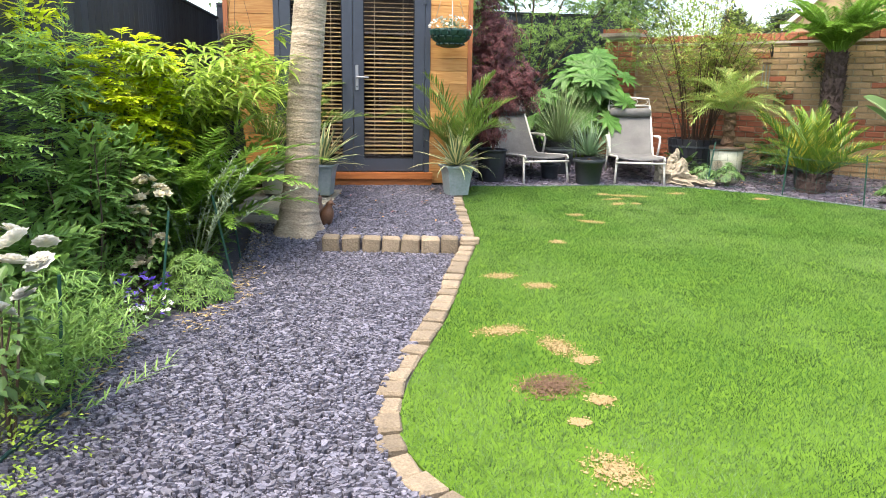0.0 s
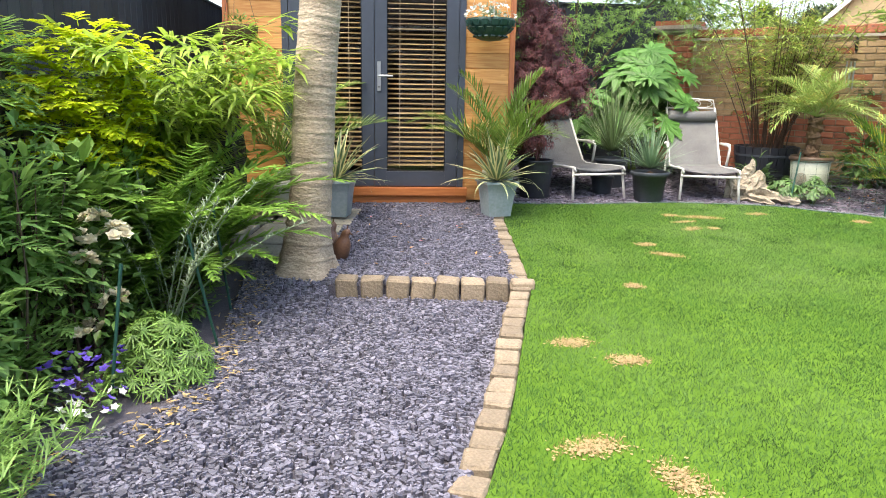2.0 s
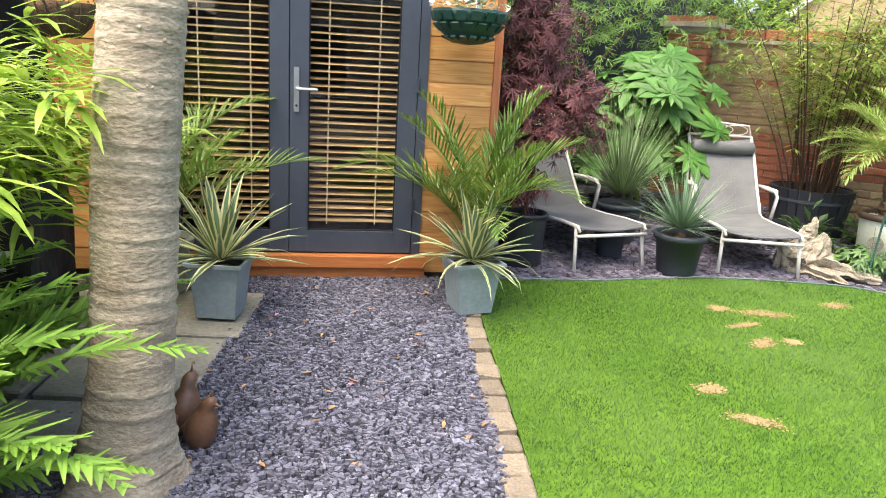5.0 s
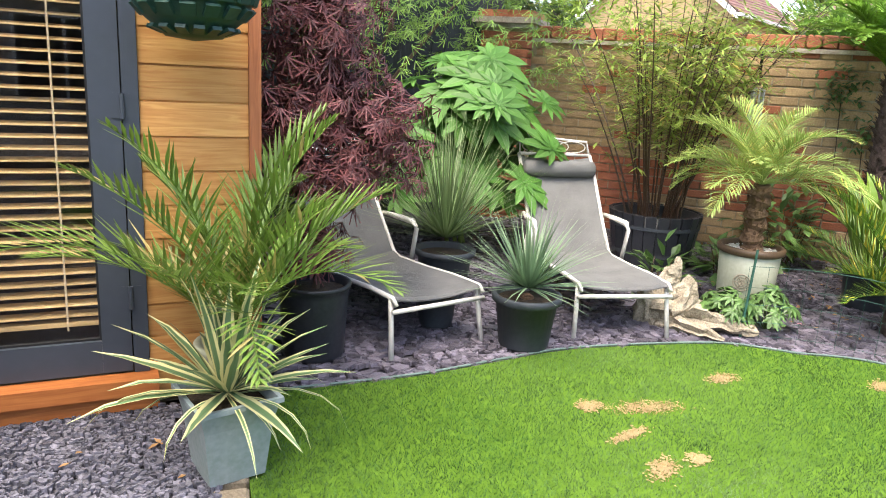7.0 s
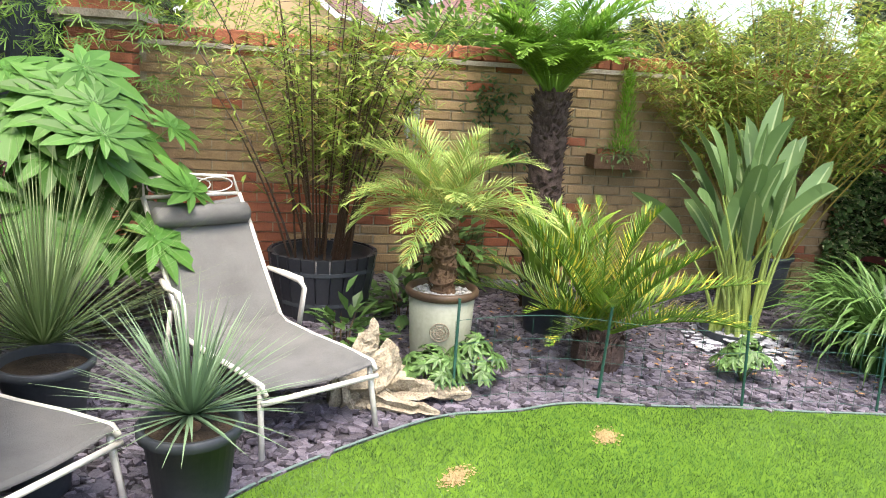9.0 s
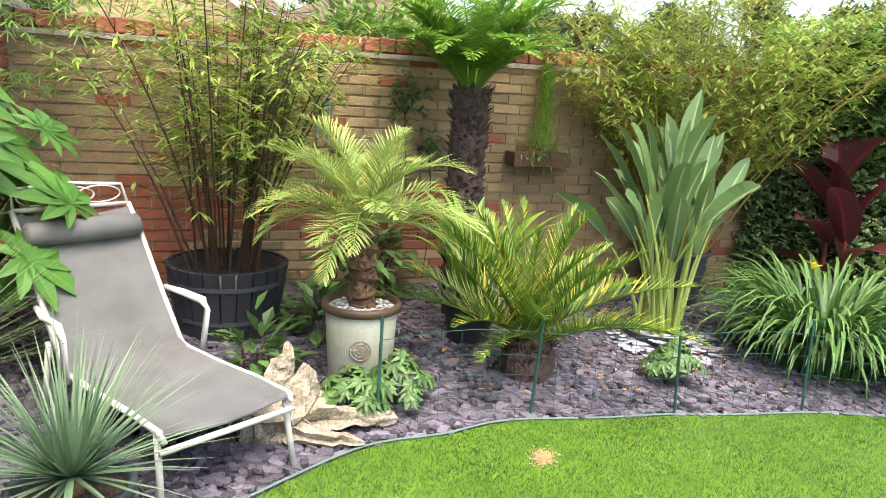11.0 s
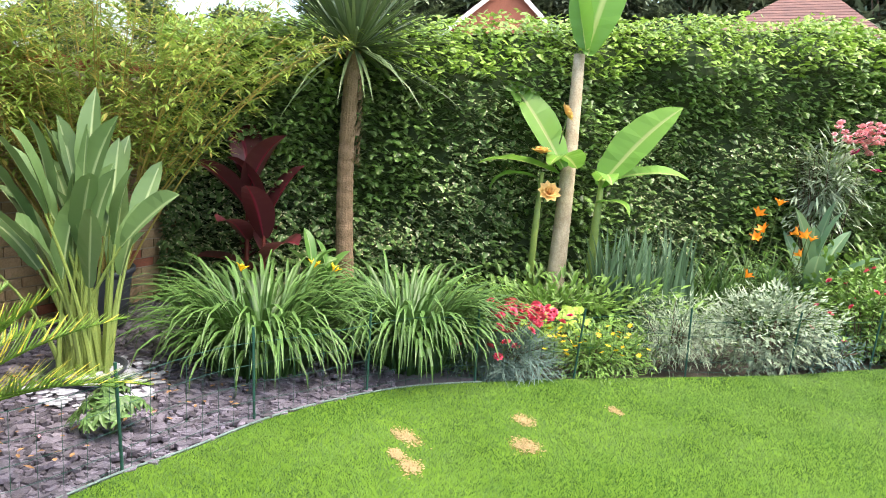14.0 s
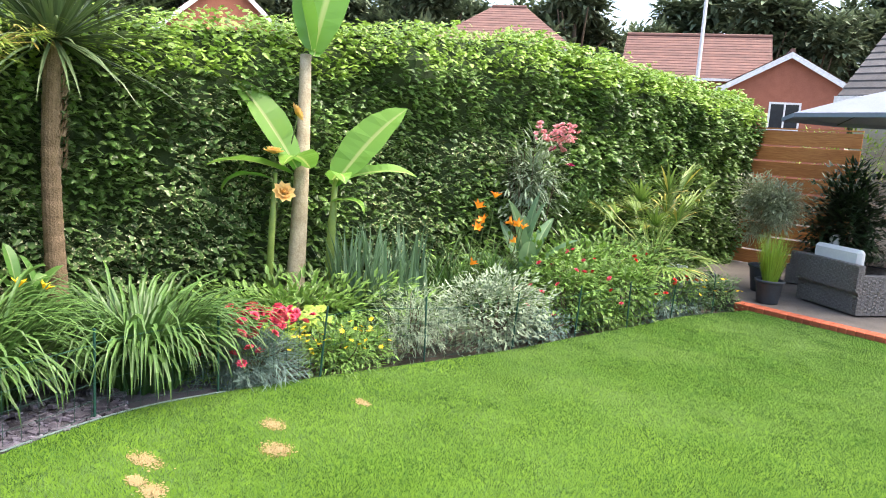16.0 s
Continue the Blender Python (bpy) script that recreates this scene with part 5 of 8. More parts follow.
blooms(g, bme, [(-2.06 + U(-0.15, 0.15), 1.35 + U(-0.2, 0.2), U(-0.2, -0.06)) for i in range(18)], "white_blossom")
g = thing("needle_leaf_plant", "bushy fine-leaved grey-green plant", "plant", (-2.12, 0.5, gz(0.5)))
m = MB()
for i in range(90):
    az, el = U(0, TAU), U(0.5, 1.4)
    p = Vector((-2.15 + U(-0.15, 0.15), 0.5 + U(-0.35, 0.35), gz(0.5)))
    for k in range(10):
        p = p + Vector((math.cos(az) * math.cos(el), math.sin(az) * math.cos(el), math.sin(el))) * 0.042
        for j in range(4):
            m.strip(p, az + U(-2, 2), U(0.1, 0.9), U(0.06, 0.09), 0.007, 2, 0.6, "lance", 0.1)
part("foliage", m, "sorb", g)
g = bush("white_rose", "rose bush with large white double blooms", (-2.15, 0.0, 0.15), (0.22, 0.25, 0.3), 150, 0.06, 0.038, "dark", seed=8)
bme = blossom(9, 0.052, 0.072, 0.1, -0.7, 5).mesh("rose_bloom", "white")
blooms(g, bme, [(-2.05, 0.06, 0.5), (-1.99, 0.14, 0.47), (-2.1, 0.15, 0.51), (-2.03, -0.02, 0.44), (-1.98, 0.06, 0.42), (-2.12, 0.0, 0.43), (-2.06, 0.1, 0.3), (-2.1, 0.02, 0.27)], "rose_bloom", 35)
bush("creeping_thyme", "low yellow-green creeping foliage", (-2.1, -0.15, -0.17), (0.26, 0.35, 0.13), 700, 0.022, 0.012, "lime", seed=9, nst=3)
bush("border_backing", "mixed dark green shrubs behind the border", (-2.6, 0.6, 0.35), (0.25, 0.9, 0.55), 500, 0.1, 0.045, "sorb", "lance", seed=10, nst=12)
for x, y, zz, s in ((-2.1, 2.15, -0.1, 61), (-1.95, 2.5, -0.1, 62), (-2.15, 0.95, -0.16, 63), (-1.98, 3.0, -0.02, 64), (-2.3, 1.5, -0.05, 65), (-2.25, -0.6, -0.16, 66)):
    bush("border_groundcover", "low leafy groundcover in the border", (x - 0.04, y, zz), (0.18, 0.3, 0.17), 600, 0.055, 0.03, "shrub" if s % 3 else "sorb", "lance", 1, "plant", s, 0.15, 0.35, group="border groundcover")
for x, y, t in ((-2.02, 1.55, 6), (-1.72, 2.15, -9), (-2.12, 0.45, 5), (-1.74, 2.6, -6)):
    m = MB(); mm = pose(x, y, gz(y) - 0.1, U(-8, 8), t, 0); m.tube([mm @ Vector((0, 0, 0)), mm @ Vector((0, 0, 0.6))], 0.007, 8)
    single("plant_stake", m, "wire", "thin green plastic-coated garden stake", "stake", "border stakes")
m = MB(); m.tube([(-2.13, -0.2, gz(-0.2) + 0.02), (-2.06, 0.2, gz(0.2) + 0.025), (-2.02, 0.55, gz(0.55) + 0.02)], 0.008, 6)
single("edging_strip", m, "greenplastic", "strip of green plastic edging on the gravel", "edging")

# covered barbecue
g = thing("covered_barbecue", "barbecue under a black fabric cover", "barbecue cover", (-2.3, 4.35, gz(4.35)))
bm = bmesh.new()
bmesh.ops.create_cube(bm, size=1, matrix=Matrix.Translation((-2.3, 4.4, 0.45)) @ Matrix.Diagonal((0.62, 0.55, 0.94, 1)))
bmesh.ops.subdivide_edges(bm, edges=bm.edges[:], cuts=9, use_grid_fill=True)
for v in bm.verts:
    k = max(0, (v.co.z - 0.6) / 0.32)
    v.co.x += (-2.3 - v.co.x) * 0.25 * k ** 2
    v.co.y += (4.4 - v.co.y) * 0.25 * k ** 2
    v.co += Vector(noise.noise_vector(v.co * 5)) * 0.03
part("cover", bmmesh(bm, "cover", "cloth"), None, g)
m = MB()
m.box(-2.2, 4.103, 0.42, -2.06, 4.106, 0.45); m.box(-2.2, 4.103, 0.36, -2.17, 4.106, 0.41); m.box(-2.14, 4.103, 0.36, -2.08, 4.106, 0.375)
part("printed_mark", m, "logo", g, "small white printed mark")

# ---- by the garden room ----
def yucca_planter(x, y, turn, seed):
    random.seed(seed)
    z = gz(y) + (0.035 if x < -1 else 0.012)
    g = thing("yucca_planter", "variegated yucca in a tapered zinc pot", "potted plant", (x, y, z), "yucca planters")
    square_pot(g, x, y, z, 0.19, 0.27, 0.29, turn)
    m = MB(); rosette(m, (x, y, z + 0.29), 36, 0.45, 0.05, 0.0, 1.45, 0.1, 0.8, "lance", 4, 0.02, 0.25)
    for i in range(9):
        m.strip((x, y, z + 0.27), U(0, TAU), U(0.0, 0.3), U(0.3, 0.5), 0.018, 6, U(1.2, 2.2), "strap", 0.2)
    part("foliage", m, "yucca", g)


def date_palm(x, y, pot_r, pot_h, potmat, n, L, label, seed):
    random.seed(seed)
    z = gz(y) + (0.035 if x < -1 else 0.0)
    g = thing("date_palm", label, "potted palm", (x, y, z), "potted date palms")
    round_pot(g, x, y, z, pot_r * 0.8, pot_r, pot_h, potmat)
    each(g, "frond", n, "phoenix", lambda m, i: m.frond((x + U(-0.03, 0.03), y + U(-0.03, 0.03), z + pot_h * 0.9), i * 2.4 + U(-0.2, 0.2), U(0.85, 1.5), L * U(0.7, 1.12), U(0.7, 1.6), 26, 0.24, 0.0145, 0.85, 0.4, 0.2, 0.006, 0.3, "lance", 2))


yucca_planter(-1.27, 4.56, -10, 21)
yucca_planter(0.05, 4.68, 12, 22)
date_palm(-1.62, 4.9, 0.15, 0.3, "cream", 16, 1.05, "date palm in a cream pot beside the doors", 23)
date_palm(0.12, 5.0, 0.13, 0.34, "cream", 22, 0.95, "date palm in a pale pot against the cladding", 24)
g = thing("spare_pot", "round cream glazed pot with a brown rim", "pot", (-1.72, 4.62, gz(4.62)))
round_pot(g, -1.72, 4.62, gz(4.62) + 0.035, 0.11, 0.135, 0.26, "cream", 0.016)


def hanging_basket(x, y, zt, r, d, liner, label, wire, seed):
    random.seed(seed)
    g = thing("hanging_basket", label, "hanging basket", (x, y, zt), "hanging baskets")
    m = MB()
    m.lathe([(0.002, -d), (r * 0.45, -d * 0.94), (r * 0.8, -d * 0.6), (r * 0.96, -d * 0.2), (r, 0), (r * 0.93, 0), (r * 0.85, -0.03), (0.002, -0.02)], 28, (x, y, zt))
    b = part("basket", m, liner, g, "", True)
    m = MB()
    if wire:
        for i in range(18):
            a = TAU * i / 18
            m.tube([(x + r * k * math.cos(a), y + r * k * math.sin(a), zt + zz) for k, zz in ((1.02, 0), (0.98, -d * 0.3), (0.82, -d * 0.65), (0.45, -d * 0.98))], 0.0035, 5, False)
    else:
        for j in range(3):
            for i in range(16):
                a = TAU * (i + 0.5 * j) / 16
                k, zz = ((1.0, -d * 0.2), (0.88, -d * 0.5), (0.62, -d * 0.82))[j]
                mm = Matrix.Translation((x + r * k * math.cos(a), y + r * k * math.sin(a), zt + zz)) @ Matrix.Rotation(a, 4, "Z") @ Matrix.Rotation(0.3 + 0.45 * j, 4, "Y")
                m = MB()
                m.box(-0.006, -r * 0.13 * k, -d * 0.13, 0.006, r * 0.13 * k, d * 0.13, mm)
                part("panel", m, "greenplastic", b)
    if wire:
        part("wire_cage", m, "twig", b)
    for i in range(3):
        a = TAU * i / 3 + 0.5
        m = MB(); m.tube([(x + r * math.cos(a), y + r * math.sin(a), zt), (x, y, zt + 0.62)], 0.0022, 5); part("chain", m, "steel" if not wire else "twig", g)
    m = MB(); m.tube([(x, y, zt + 0.6), (x, y + 0.05, zt + 0.66), (x, Y0 - 0.002, zt + 0.66)], 0.007, 6); m.box(x - 0.015, Y0 - 0.012, zt + 0.5, x + 0.015, Y0 - 0.003, zt + 0.72); part("bracket", m, "wire", g)
    m = MB(); crown(m, (x, y, zt + 0.02), (r * 1.02, r * 1.02, 0.09), 420 if not wire else 200, 0.035, 0.02, "broad", 1, 0.4, 0.2, 0.3, seed); part("foliage", m, "silver" if not wire else "shrub", g)
    if not wire:
        blooms(g, blossom(5, 0.02, 0.018, 0.4, 0.4).mesh("blossom", "white"), scatter((x, y, zt + 0.01), (r * 1.05, r * 1.05, 0.12), 46, 0.0))


hanging_basket(0.0, 4.95, 1.6, 0.2, 0.18, "greenplastic", "dark green woven hanging basket with white flowers", False, 31)
hanging_basket(-2.06, 4.95, 1.5, 0.155, 0.17, "coir", "wire hanging basket with a brown coir liner", True, 32)

# ---- purple maple ----
random.seed(41)
g = thing("japanese_maple", "purple-leaved maple in a black glazed pot", "potted tree", (0.57, 5.55, gz(5.55)))
round_pot(g, 0.57, 5.55, gz(5.55), 0.145, 0.165, 0.36, "blackpot", 0.012)
m = MB()
for tip in ((0.5, 5.6, 1.7), (0.75, 5.55, 1.3), (0.35, 5.7, 1.2), (0.7, 5.8, 1.5), (0.55, 5.4, 0.95)):
    m.tube([(0.57, 5.55, 0.25), (0.57 + 0.02, 5.55, 0.5), Vector((0.57, 5.55, 0.6)).lerp(Vector(tip), 0.4), tip], [0.02, 0.016, 0.01, 0.004], 7)
part("branch", m, "twig", g)
m = MB()
for c, r, n in (((0.68, 5.6, 1.05), (0.5, 0.4, 0.33), 1050), ((0.58, 5.62, 1.5), (0.33, 0.3, 0.36), 680), ((0.5, 5.62, 1.85), (0.18, 0.2, 0.25), 160), ((0.52, 5.55, 0.58), (0.24, 0.22, 0.16), 190)):
    for i in range(n):
        t, cz = U(0, TAU), U(-1, 1); s = math.sqrt(1 - cz * cz); k = U(0.45, 1) * (1 + 0.5 * noise.noise((math.cos(t) * 2, math.sin(t) * 2, cz * 3 + c[2])))
        p = (c[0] + r[0] * s * math.cos(t) * k, c[1] + r[1] * s * math.sin(t) * k, c[2] + r[2] * cz * k)
        m.palmate(p, (math.cos(t) * s * 0.7 + U(-0.3, 0.3), math.sin(t) * s * 0.7 + U(-0.3, 0.3), 0.6), U(0.05, 0.078), 7, 0.24, 1.9, 0.55, U(0, 6), 1)
part("foliage", m, "acer", g)


# ---- sun loungers ----
def lounger(fl, fr, seed):
    fl, fr = Vector((*fl, 0)), Vector((*fr, 0))
    mid = (fl + fr) / 2
    ax = (fr - fl).normalized()
    back = Vector((-ax.y, ax.x, 0))
    w = (fr - fl).length
    zg = gz(mid.y)
    mm = Matrix((( ax.x, back.x, 0, mid.x), (ax.y, back.y, 0, mid.y), (0, 0, 1, zg), (0, 0, 0, 1)))
    g = thing("sun_lounger", "pale metal sun lounger with grey sling seat", "lounger", (mid.x, mid.y, zg), "sun loungers")
    h = w / 2
    prof = [(0.0, 0.27), (0.03, 0.30), (0.25, 0.295), (0.5, 0.275), (0.78, 0.265), (0.86, 0.285)]
    bk = [(0.86, 0.285), (1.02, 0.475), (1.19, 0.69), (1.34, 0.85)]
    rail = prof + bk[1:]
    for s in (-1, 1):
        m = MB(); m.tube([mm @ Vector((s * (h - 0.015), y, z)) for y, z in rail], 0.013, 8); part("side_rail", m, "frame", g, "", True)
        m = MB(); m.tube([mm @ Vector((s * h, -0.0, 0)), mm @ Vector((s * (h - 0.01), 0.03, 0.17)), mm @ Vector((s * (h - 0.015), 0.05, 0.295))], 0.013, 8); part("front_leg", m, "frame", g, "", True)
        m = MB(); m.tube([mm @ Vector((s * (h + 0.01), 1.02, 0)), mm @ Vector((s * h, 0.95, 0.36))], 0.013, 8); part("rear_leg", m, "frame", g, "", True)
        m = MB(); m.tube([mm @ Vector((s * (h + 0.02), 0.72, 0.26)), mm @ Vector((s * (h + 0.035), 0.7, 0.455)), mm @ Vector((s * (h + 0.035), 0.74, 0.49)), mm @ Vector((s * (h + 0.03), 0.9, 0.49)), mm @ Vector((s * (h + 0.01), 1.04, 0.49))], [0.014, 0.014, 0.02, 0.017, 0.012], 8); part("armrest", m, "frame", g, "", True)
    m = MB(); m.tube([mm @ Vector((-h, 0.005, 0.24)), mm @ Vector((h, 0.005, 0.24))], 0.012, 8); part("front_bar", m, "frame", g, "", True)
    m = MB(); m.tube([mm @ Vector((-h + 0.02, 1.34, 0.85)), mm @ Vector((h - 0.02, 1.34, 0.85))], 0.011, 8); part("top_bar", m, "frame", g, "", True)

    def sling(pr, name):
        m = MB()
        n = 8
        for i in range(len(pr) - 1):
            for j in range(n):
                q = []
                for a, b in ((i, j), (i, j + 1), (i + 1, j + 1), (i + 1, j)):
                    u = b / n * 2 - 1
                    q.append(mm @ Vector((u * (h - 0.02), pr[a][0], pr[a][1] + 0.008 - 0.025 * (1 - u * u))))
                m.face(q)
                m.face([p + Vector((0, 0, -0.006)) for p in reversed(q)])
        part(name, m, "sling", g, "grey woven mesh sling", True)
    sling([(0.012, 0.288)] + prof[1:], "seat")
    sling(bk[:-1] + [(1.32, 0.83)], "backrest")
    m = MB(); m.tube([mm @ Vector((x, 1.215, 0.765)) for x in (-h + 0.02, -h + 0.035, h - 0.035, h - 0.02)], [0.035, 0.055, 0.055, 0.035], 14); part("head_cushion", m, "sling", g, "dark grey padded head roll", True)
    # scrolled head rail
    m = MB()
    pts = [(-h + 0.02, 1.34, 0.85), (-h + 0.03, 1.385, 0.94), (0, 1.39, 0.955), (h - 0.03, 1.385, 0.94), (h - 0.02, 1.34, 0.85)]
    m.tube([mm @ Vector(p) for p in pts], 0.008, 8)
    for s in (-1, 1):
        m.tube([mm @ Vector((s * (h - 0.06) * math.cos(t) * 0.5 + s * 0.0, 1.365, 0.9 + 0.04 * math.sin(t))) for t in [TAU * k / 16 for k in range(17)]], 0.004, 6, False)
        m.tube([mm @ Vector((s * (0.13 + 0.1 * math.cos(t)), 1.365, 0.9 + 0.04 * math.sin(t))) for t in [TAU * k / 16 for k in range(17)]], 0.004, 6, False)
    part("head_rail", m, "frame", g, "scrolled pale metal head rail", True)


lounger((0.9, 5.36), (1.44, 5.47), 1)
lounger((1.95, 5.37), (2.48, 5.24), 2)

# ---- pots between the loungers ----
random.seed(51)
g = thing("potted_yucca", "blue-green spiky yucca in a dark plastic pot", "potted plant", (1.64, 5.38, gz(5.38)))
round_pot(g, 1.64, 5.38, gz(5.38), 0.13, 0.165, 0.28, "greypot", 0.022)
m = MB(); rosette(m, (1.64, 5.38, 0.33), 150, 0.46, 0.019, 0.0, 1.45, 0.05, 0.4, "spike", 3, 0.025, 0.2); part("foliage", m, "bluegrass", g)
m = MB(); m.lathe([(0.03, -0.05), (0.04, 0.0), (0.035, 0.06), (0.001, 0.08)], 12, (1.64, 5.38, 0.22)); part("trunk", m, "palmtrunk", g)
g = thing("potted_dasylirion", "tall narrow-leaved grass tree in a dark pot", "potted plant", (1.52, 6.15, gz(6.15)))
round_pot(g, 1.52, 6.15, gz(6.15), 0.13, 0.17, 0.3, "greypot", 0.02)
m = MB(); rosette(m, (1.52, 6.15, 0.42), 300, 0.8, 0.011, 0.25, 1.5, 0.02, 0.3, "spike", 3, 0.03, 0.2); part("foliage", m, "dasyl", g)
g = thing("small_grey_pot", "small round dark plant pot", "pot", (1.32, 5.72, gz(5.7)))
round_pot(g, 1.3, 5.75, gz(5.75), 0.09, 0.11, 0.17, "greypot", 0.012)

g = thing("fatsia", "large fatsia with glossy hand-shaped leaves", "shrub", (2.15, 7.3, gz(7.3)))
m = MB(); lm = MB()
for i in range(84):
    a, el = U(0, TAU), U(-0.15, 1.4)
    R = U(0.35, 0.75)
    c = Vector((2.15 + R * math.cos(a) * math.cos(el) * 1.1, 7.2 + R * math.sin(a) * math.cos(el) * 0.9 - 0.15, 0.75 + R * math.sin(el) * 1.15 + U(-0.3, 0.05)))
    m.tube([(2.15 + U(-0.1, 0.1), 7.3, 0.5), Vector((2.15, 7.25, 0.6)).lerp(c, 0.55) + Vector((0, 0, 0.05)), c], [0.008, 0.006, 0.005], 5, False)
    lm.palmate(c, (math.cos(a) * 0.45 + U(-0.2, 0.2), math.sin(a) * 0.45 - 0.35, 0.8), U(0.23, 0.34), 9, 0.37, 2.55, 0.2, U(0, 6), 4)
for i in range(4):
    m.tube([(2.15 + U(-0.1, 0.1), 7.3 + U(-0.1, 0.1), 0), (2.15 + U(-0.2, 0.2), 7.3, 0.8)], 0.016, 8)
part("stalk", m, "strelstem", g); part("foliage", lm, "fatsia", g)
bush("back_foliage", "dark leafy undergrowth in front of the fence", (1.3, 7.6, 0.7), (0.95, 0.35, 0.75), 650, 0.11, 0.06, "dark", seed=15, nst=14)
g = thing("green_maple", "airy green-leaved maple by the dark fence", "tree", (1.5, 8.0, gz(8.0)))
m = MB()
for t in ((1.2, 7.9, 2.6), (2.1, 7.8, 2.7), (1.5, 7.6, 2.9), (0.8, 7.9, 2.2), (2.8, 7.8, 2.5)):
    m.tube([(1.5, 8.0, 0.05), (1.5, 7.98, 0.9), Vector((1.5, 7.95, 1.0)).lerp(Vector(t), 0.5), t], [0.03, 0.025, 0.014, 0.005], 7)
part("branch", m, "twig", g)
m = MB()
for i in range(4400):
    p = (1.9 + U(-1.4, 1.4), 7.75 + U(-0.5, 0.5), U(1.35, 3.1))
    if noise.noise((p[0] * 2.0, p[1] * 2, p[2] * 3)) > -0.1:
        m.palmate(p, (U(-0.4, 0.4), -0.4 + U(-0.3, 0.3), 0.8), U(0.06, 0.095), 5, 0.3, 1.5, 0.5, U(0, 6), 1)
tagged(part("foliage", m, "acergreen", g), kind="stuff")


# ---- bamboo tubs ----
def bamboo(x, y, zb, n, H, spread, cane, seed, leafn, group_label, low=0.35):
    random.seed(seed)
    cm, lm = MB(), MB()
    for i in range(n):
        a = U(0, TAU)
        r = 0.2 * math.sqrt(random.random())
        b = Vector((x + r * math.cos(a), y + r * math.sin(a), zb))
        a2 = a + U(-0.5, 0.5)
        lean = U(0.05, spread)
        L = H * U(0.65, 1.05)
        pts = [b]
        for k in range(8):
            e = 1.57 - lean * (0.6 + 0.4 * k / 8) - 0.4 * lean * (k / 8) ** 2
            pts.append(pts[-1] + Vector((math.cos(a2) * math.cos(e), math.sin(a2) * math.cos(e), math.sin(e))) * L / 8)
        cm.tube(pts, [0.008 * (1 - k / 11) for k in range(9)], 6, False)
        for k in range(leafn):
            s = low + (1 - low) * random.random() ** 0.8
            q = pts[min(7, int(s * 8))].lerp(pts[min(8, int(s * 8) + 1)], U(0, 1))
            t = U(0, TAU)
            o = q + Vector((math.cos(t), math.sin(t), U(0, 0.6))) * U(0.03, 0.2)
            if k % 3 == 0:
                cm.tube([q, o], 0.0018, 3, False)
            for j in range(3):
                lm.strip(o, t + U(-0.9, 0.9), U(-0.5, 0.5), U(0.08, 0.13), U(0.013, 0.019), 2, U(0.3, 1.0), "lance", 0.2)
    return cm, lm


g = thing("black_bamboo", "black-stemmed bamboo in a dark half-barrel tub", "potted bamboo", (3.42, 6.52, gz(6.5)))
z0 = gz(6.5)
m = MB(); m.lathe([(0.001, 0), (0.262, 0), (0.318, 0.385), (0.3, 0.385), (0.29, 0.33), (0.001, 0.32)], 40, (3.42, 6.52, z0)); tub = part("tub", m, "blackpot", g, "dark half-barrel tub", True)
for k in range(24):
    q = Matrix.Translation((3.42, 6.52, z0)) @ Matrix.Rotation(TAU * k / 24, 4, "Z") @ Matrix.Translation((0.268, 0, 0)) @ Matrix.Rotation(0.15, 4, "Y")
    m = MB(); m.box(-0.008, -0.036, 0.0, 0.012 + U(0, 0.004), 0.036, 0.4, q); part("stave", m, "blackpot", tub)
for zz, r in ((0.1, 0.294), (0.3, 0.325)):
    m = MB(); m.lathe([(r, zz - 0.015), (r + 0.006, zz - 0.012), (r + 0.006, zz + 0.012), (r, zz + 0.015)], 40, (3.42, 6.52, z0)); part("hoop", m, "greypot", g)
cm, lm = bamboo(3.42, 6.52, z0 + 0.3, 40, 1.95, 0.7, "blackcane", 61, 62, "")
part("cane", cm, "blackcane", g); part("foliage", lm, "bambooL", g)
g = thing("golden_bamboo", "golden-stemmed bamboo in a dark grey pot", "potted bamboo", (6.2, 4.5, gz(4.5)))
round_pot(g, 6.2, 4.5, gz(4.5), 0.19, 0.24, 0.42, "greypot", 0.02)
cm, lm = bamboo(6.2, 4.5, 0.32, 64, 2.5, 0.85, "goldcane", 62, 100, "")
part("cane", cm, "goldcane", g); part("foliage", lm, "bambooL", g)

# ---- driftwood ----
random.seed(71)
m = MB()
def root(pts, r0, r1, flat=0.6):
    """One gnarled limb of the stump: a tapered, twisted, deeply grooved tube."""
    n0 = len(m.v)
    c = smoothline(pts, 6)
    k = len(c)
    m.tube(c, [(r0 + (r1 - r0) * (i / (k - 1)) ** 0.8) * (1 + 0.35 * noise.noise((i * 0.45, r0 * 40, 2))) for i in range(k)], 18)
    for i in range(n0, len(m.v)):
        q = c[min(k - 1, (i - n0) // 18)]
        o = m.v[i] - q
        g0 = noise.noise((math.atan2(o.z, o.x + o.y) * 2.2, q.x * 3, q.z * 3 + r0 * 9))
        m.v[i] = q + Vector((o.x, o.y * flat, o.z)) * (1 + 0.7 * g0 + 0.12 * math.sin(((i - n0) % 18) * TAU * 5 / 18 + q.x * 9)) + Vector(noise.noise_vector(m.v[i] * 16)) * 0.02


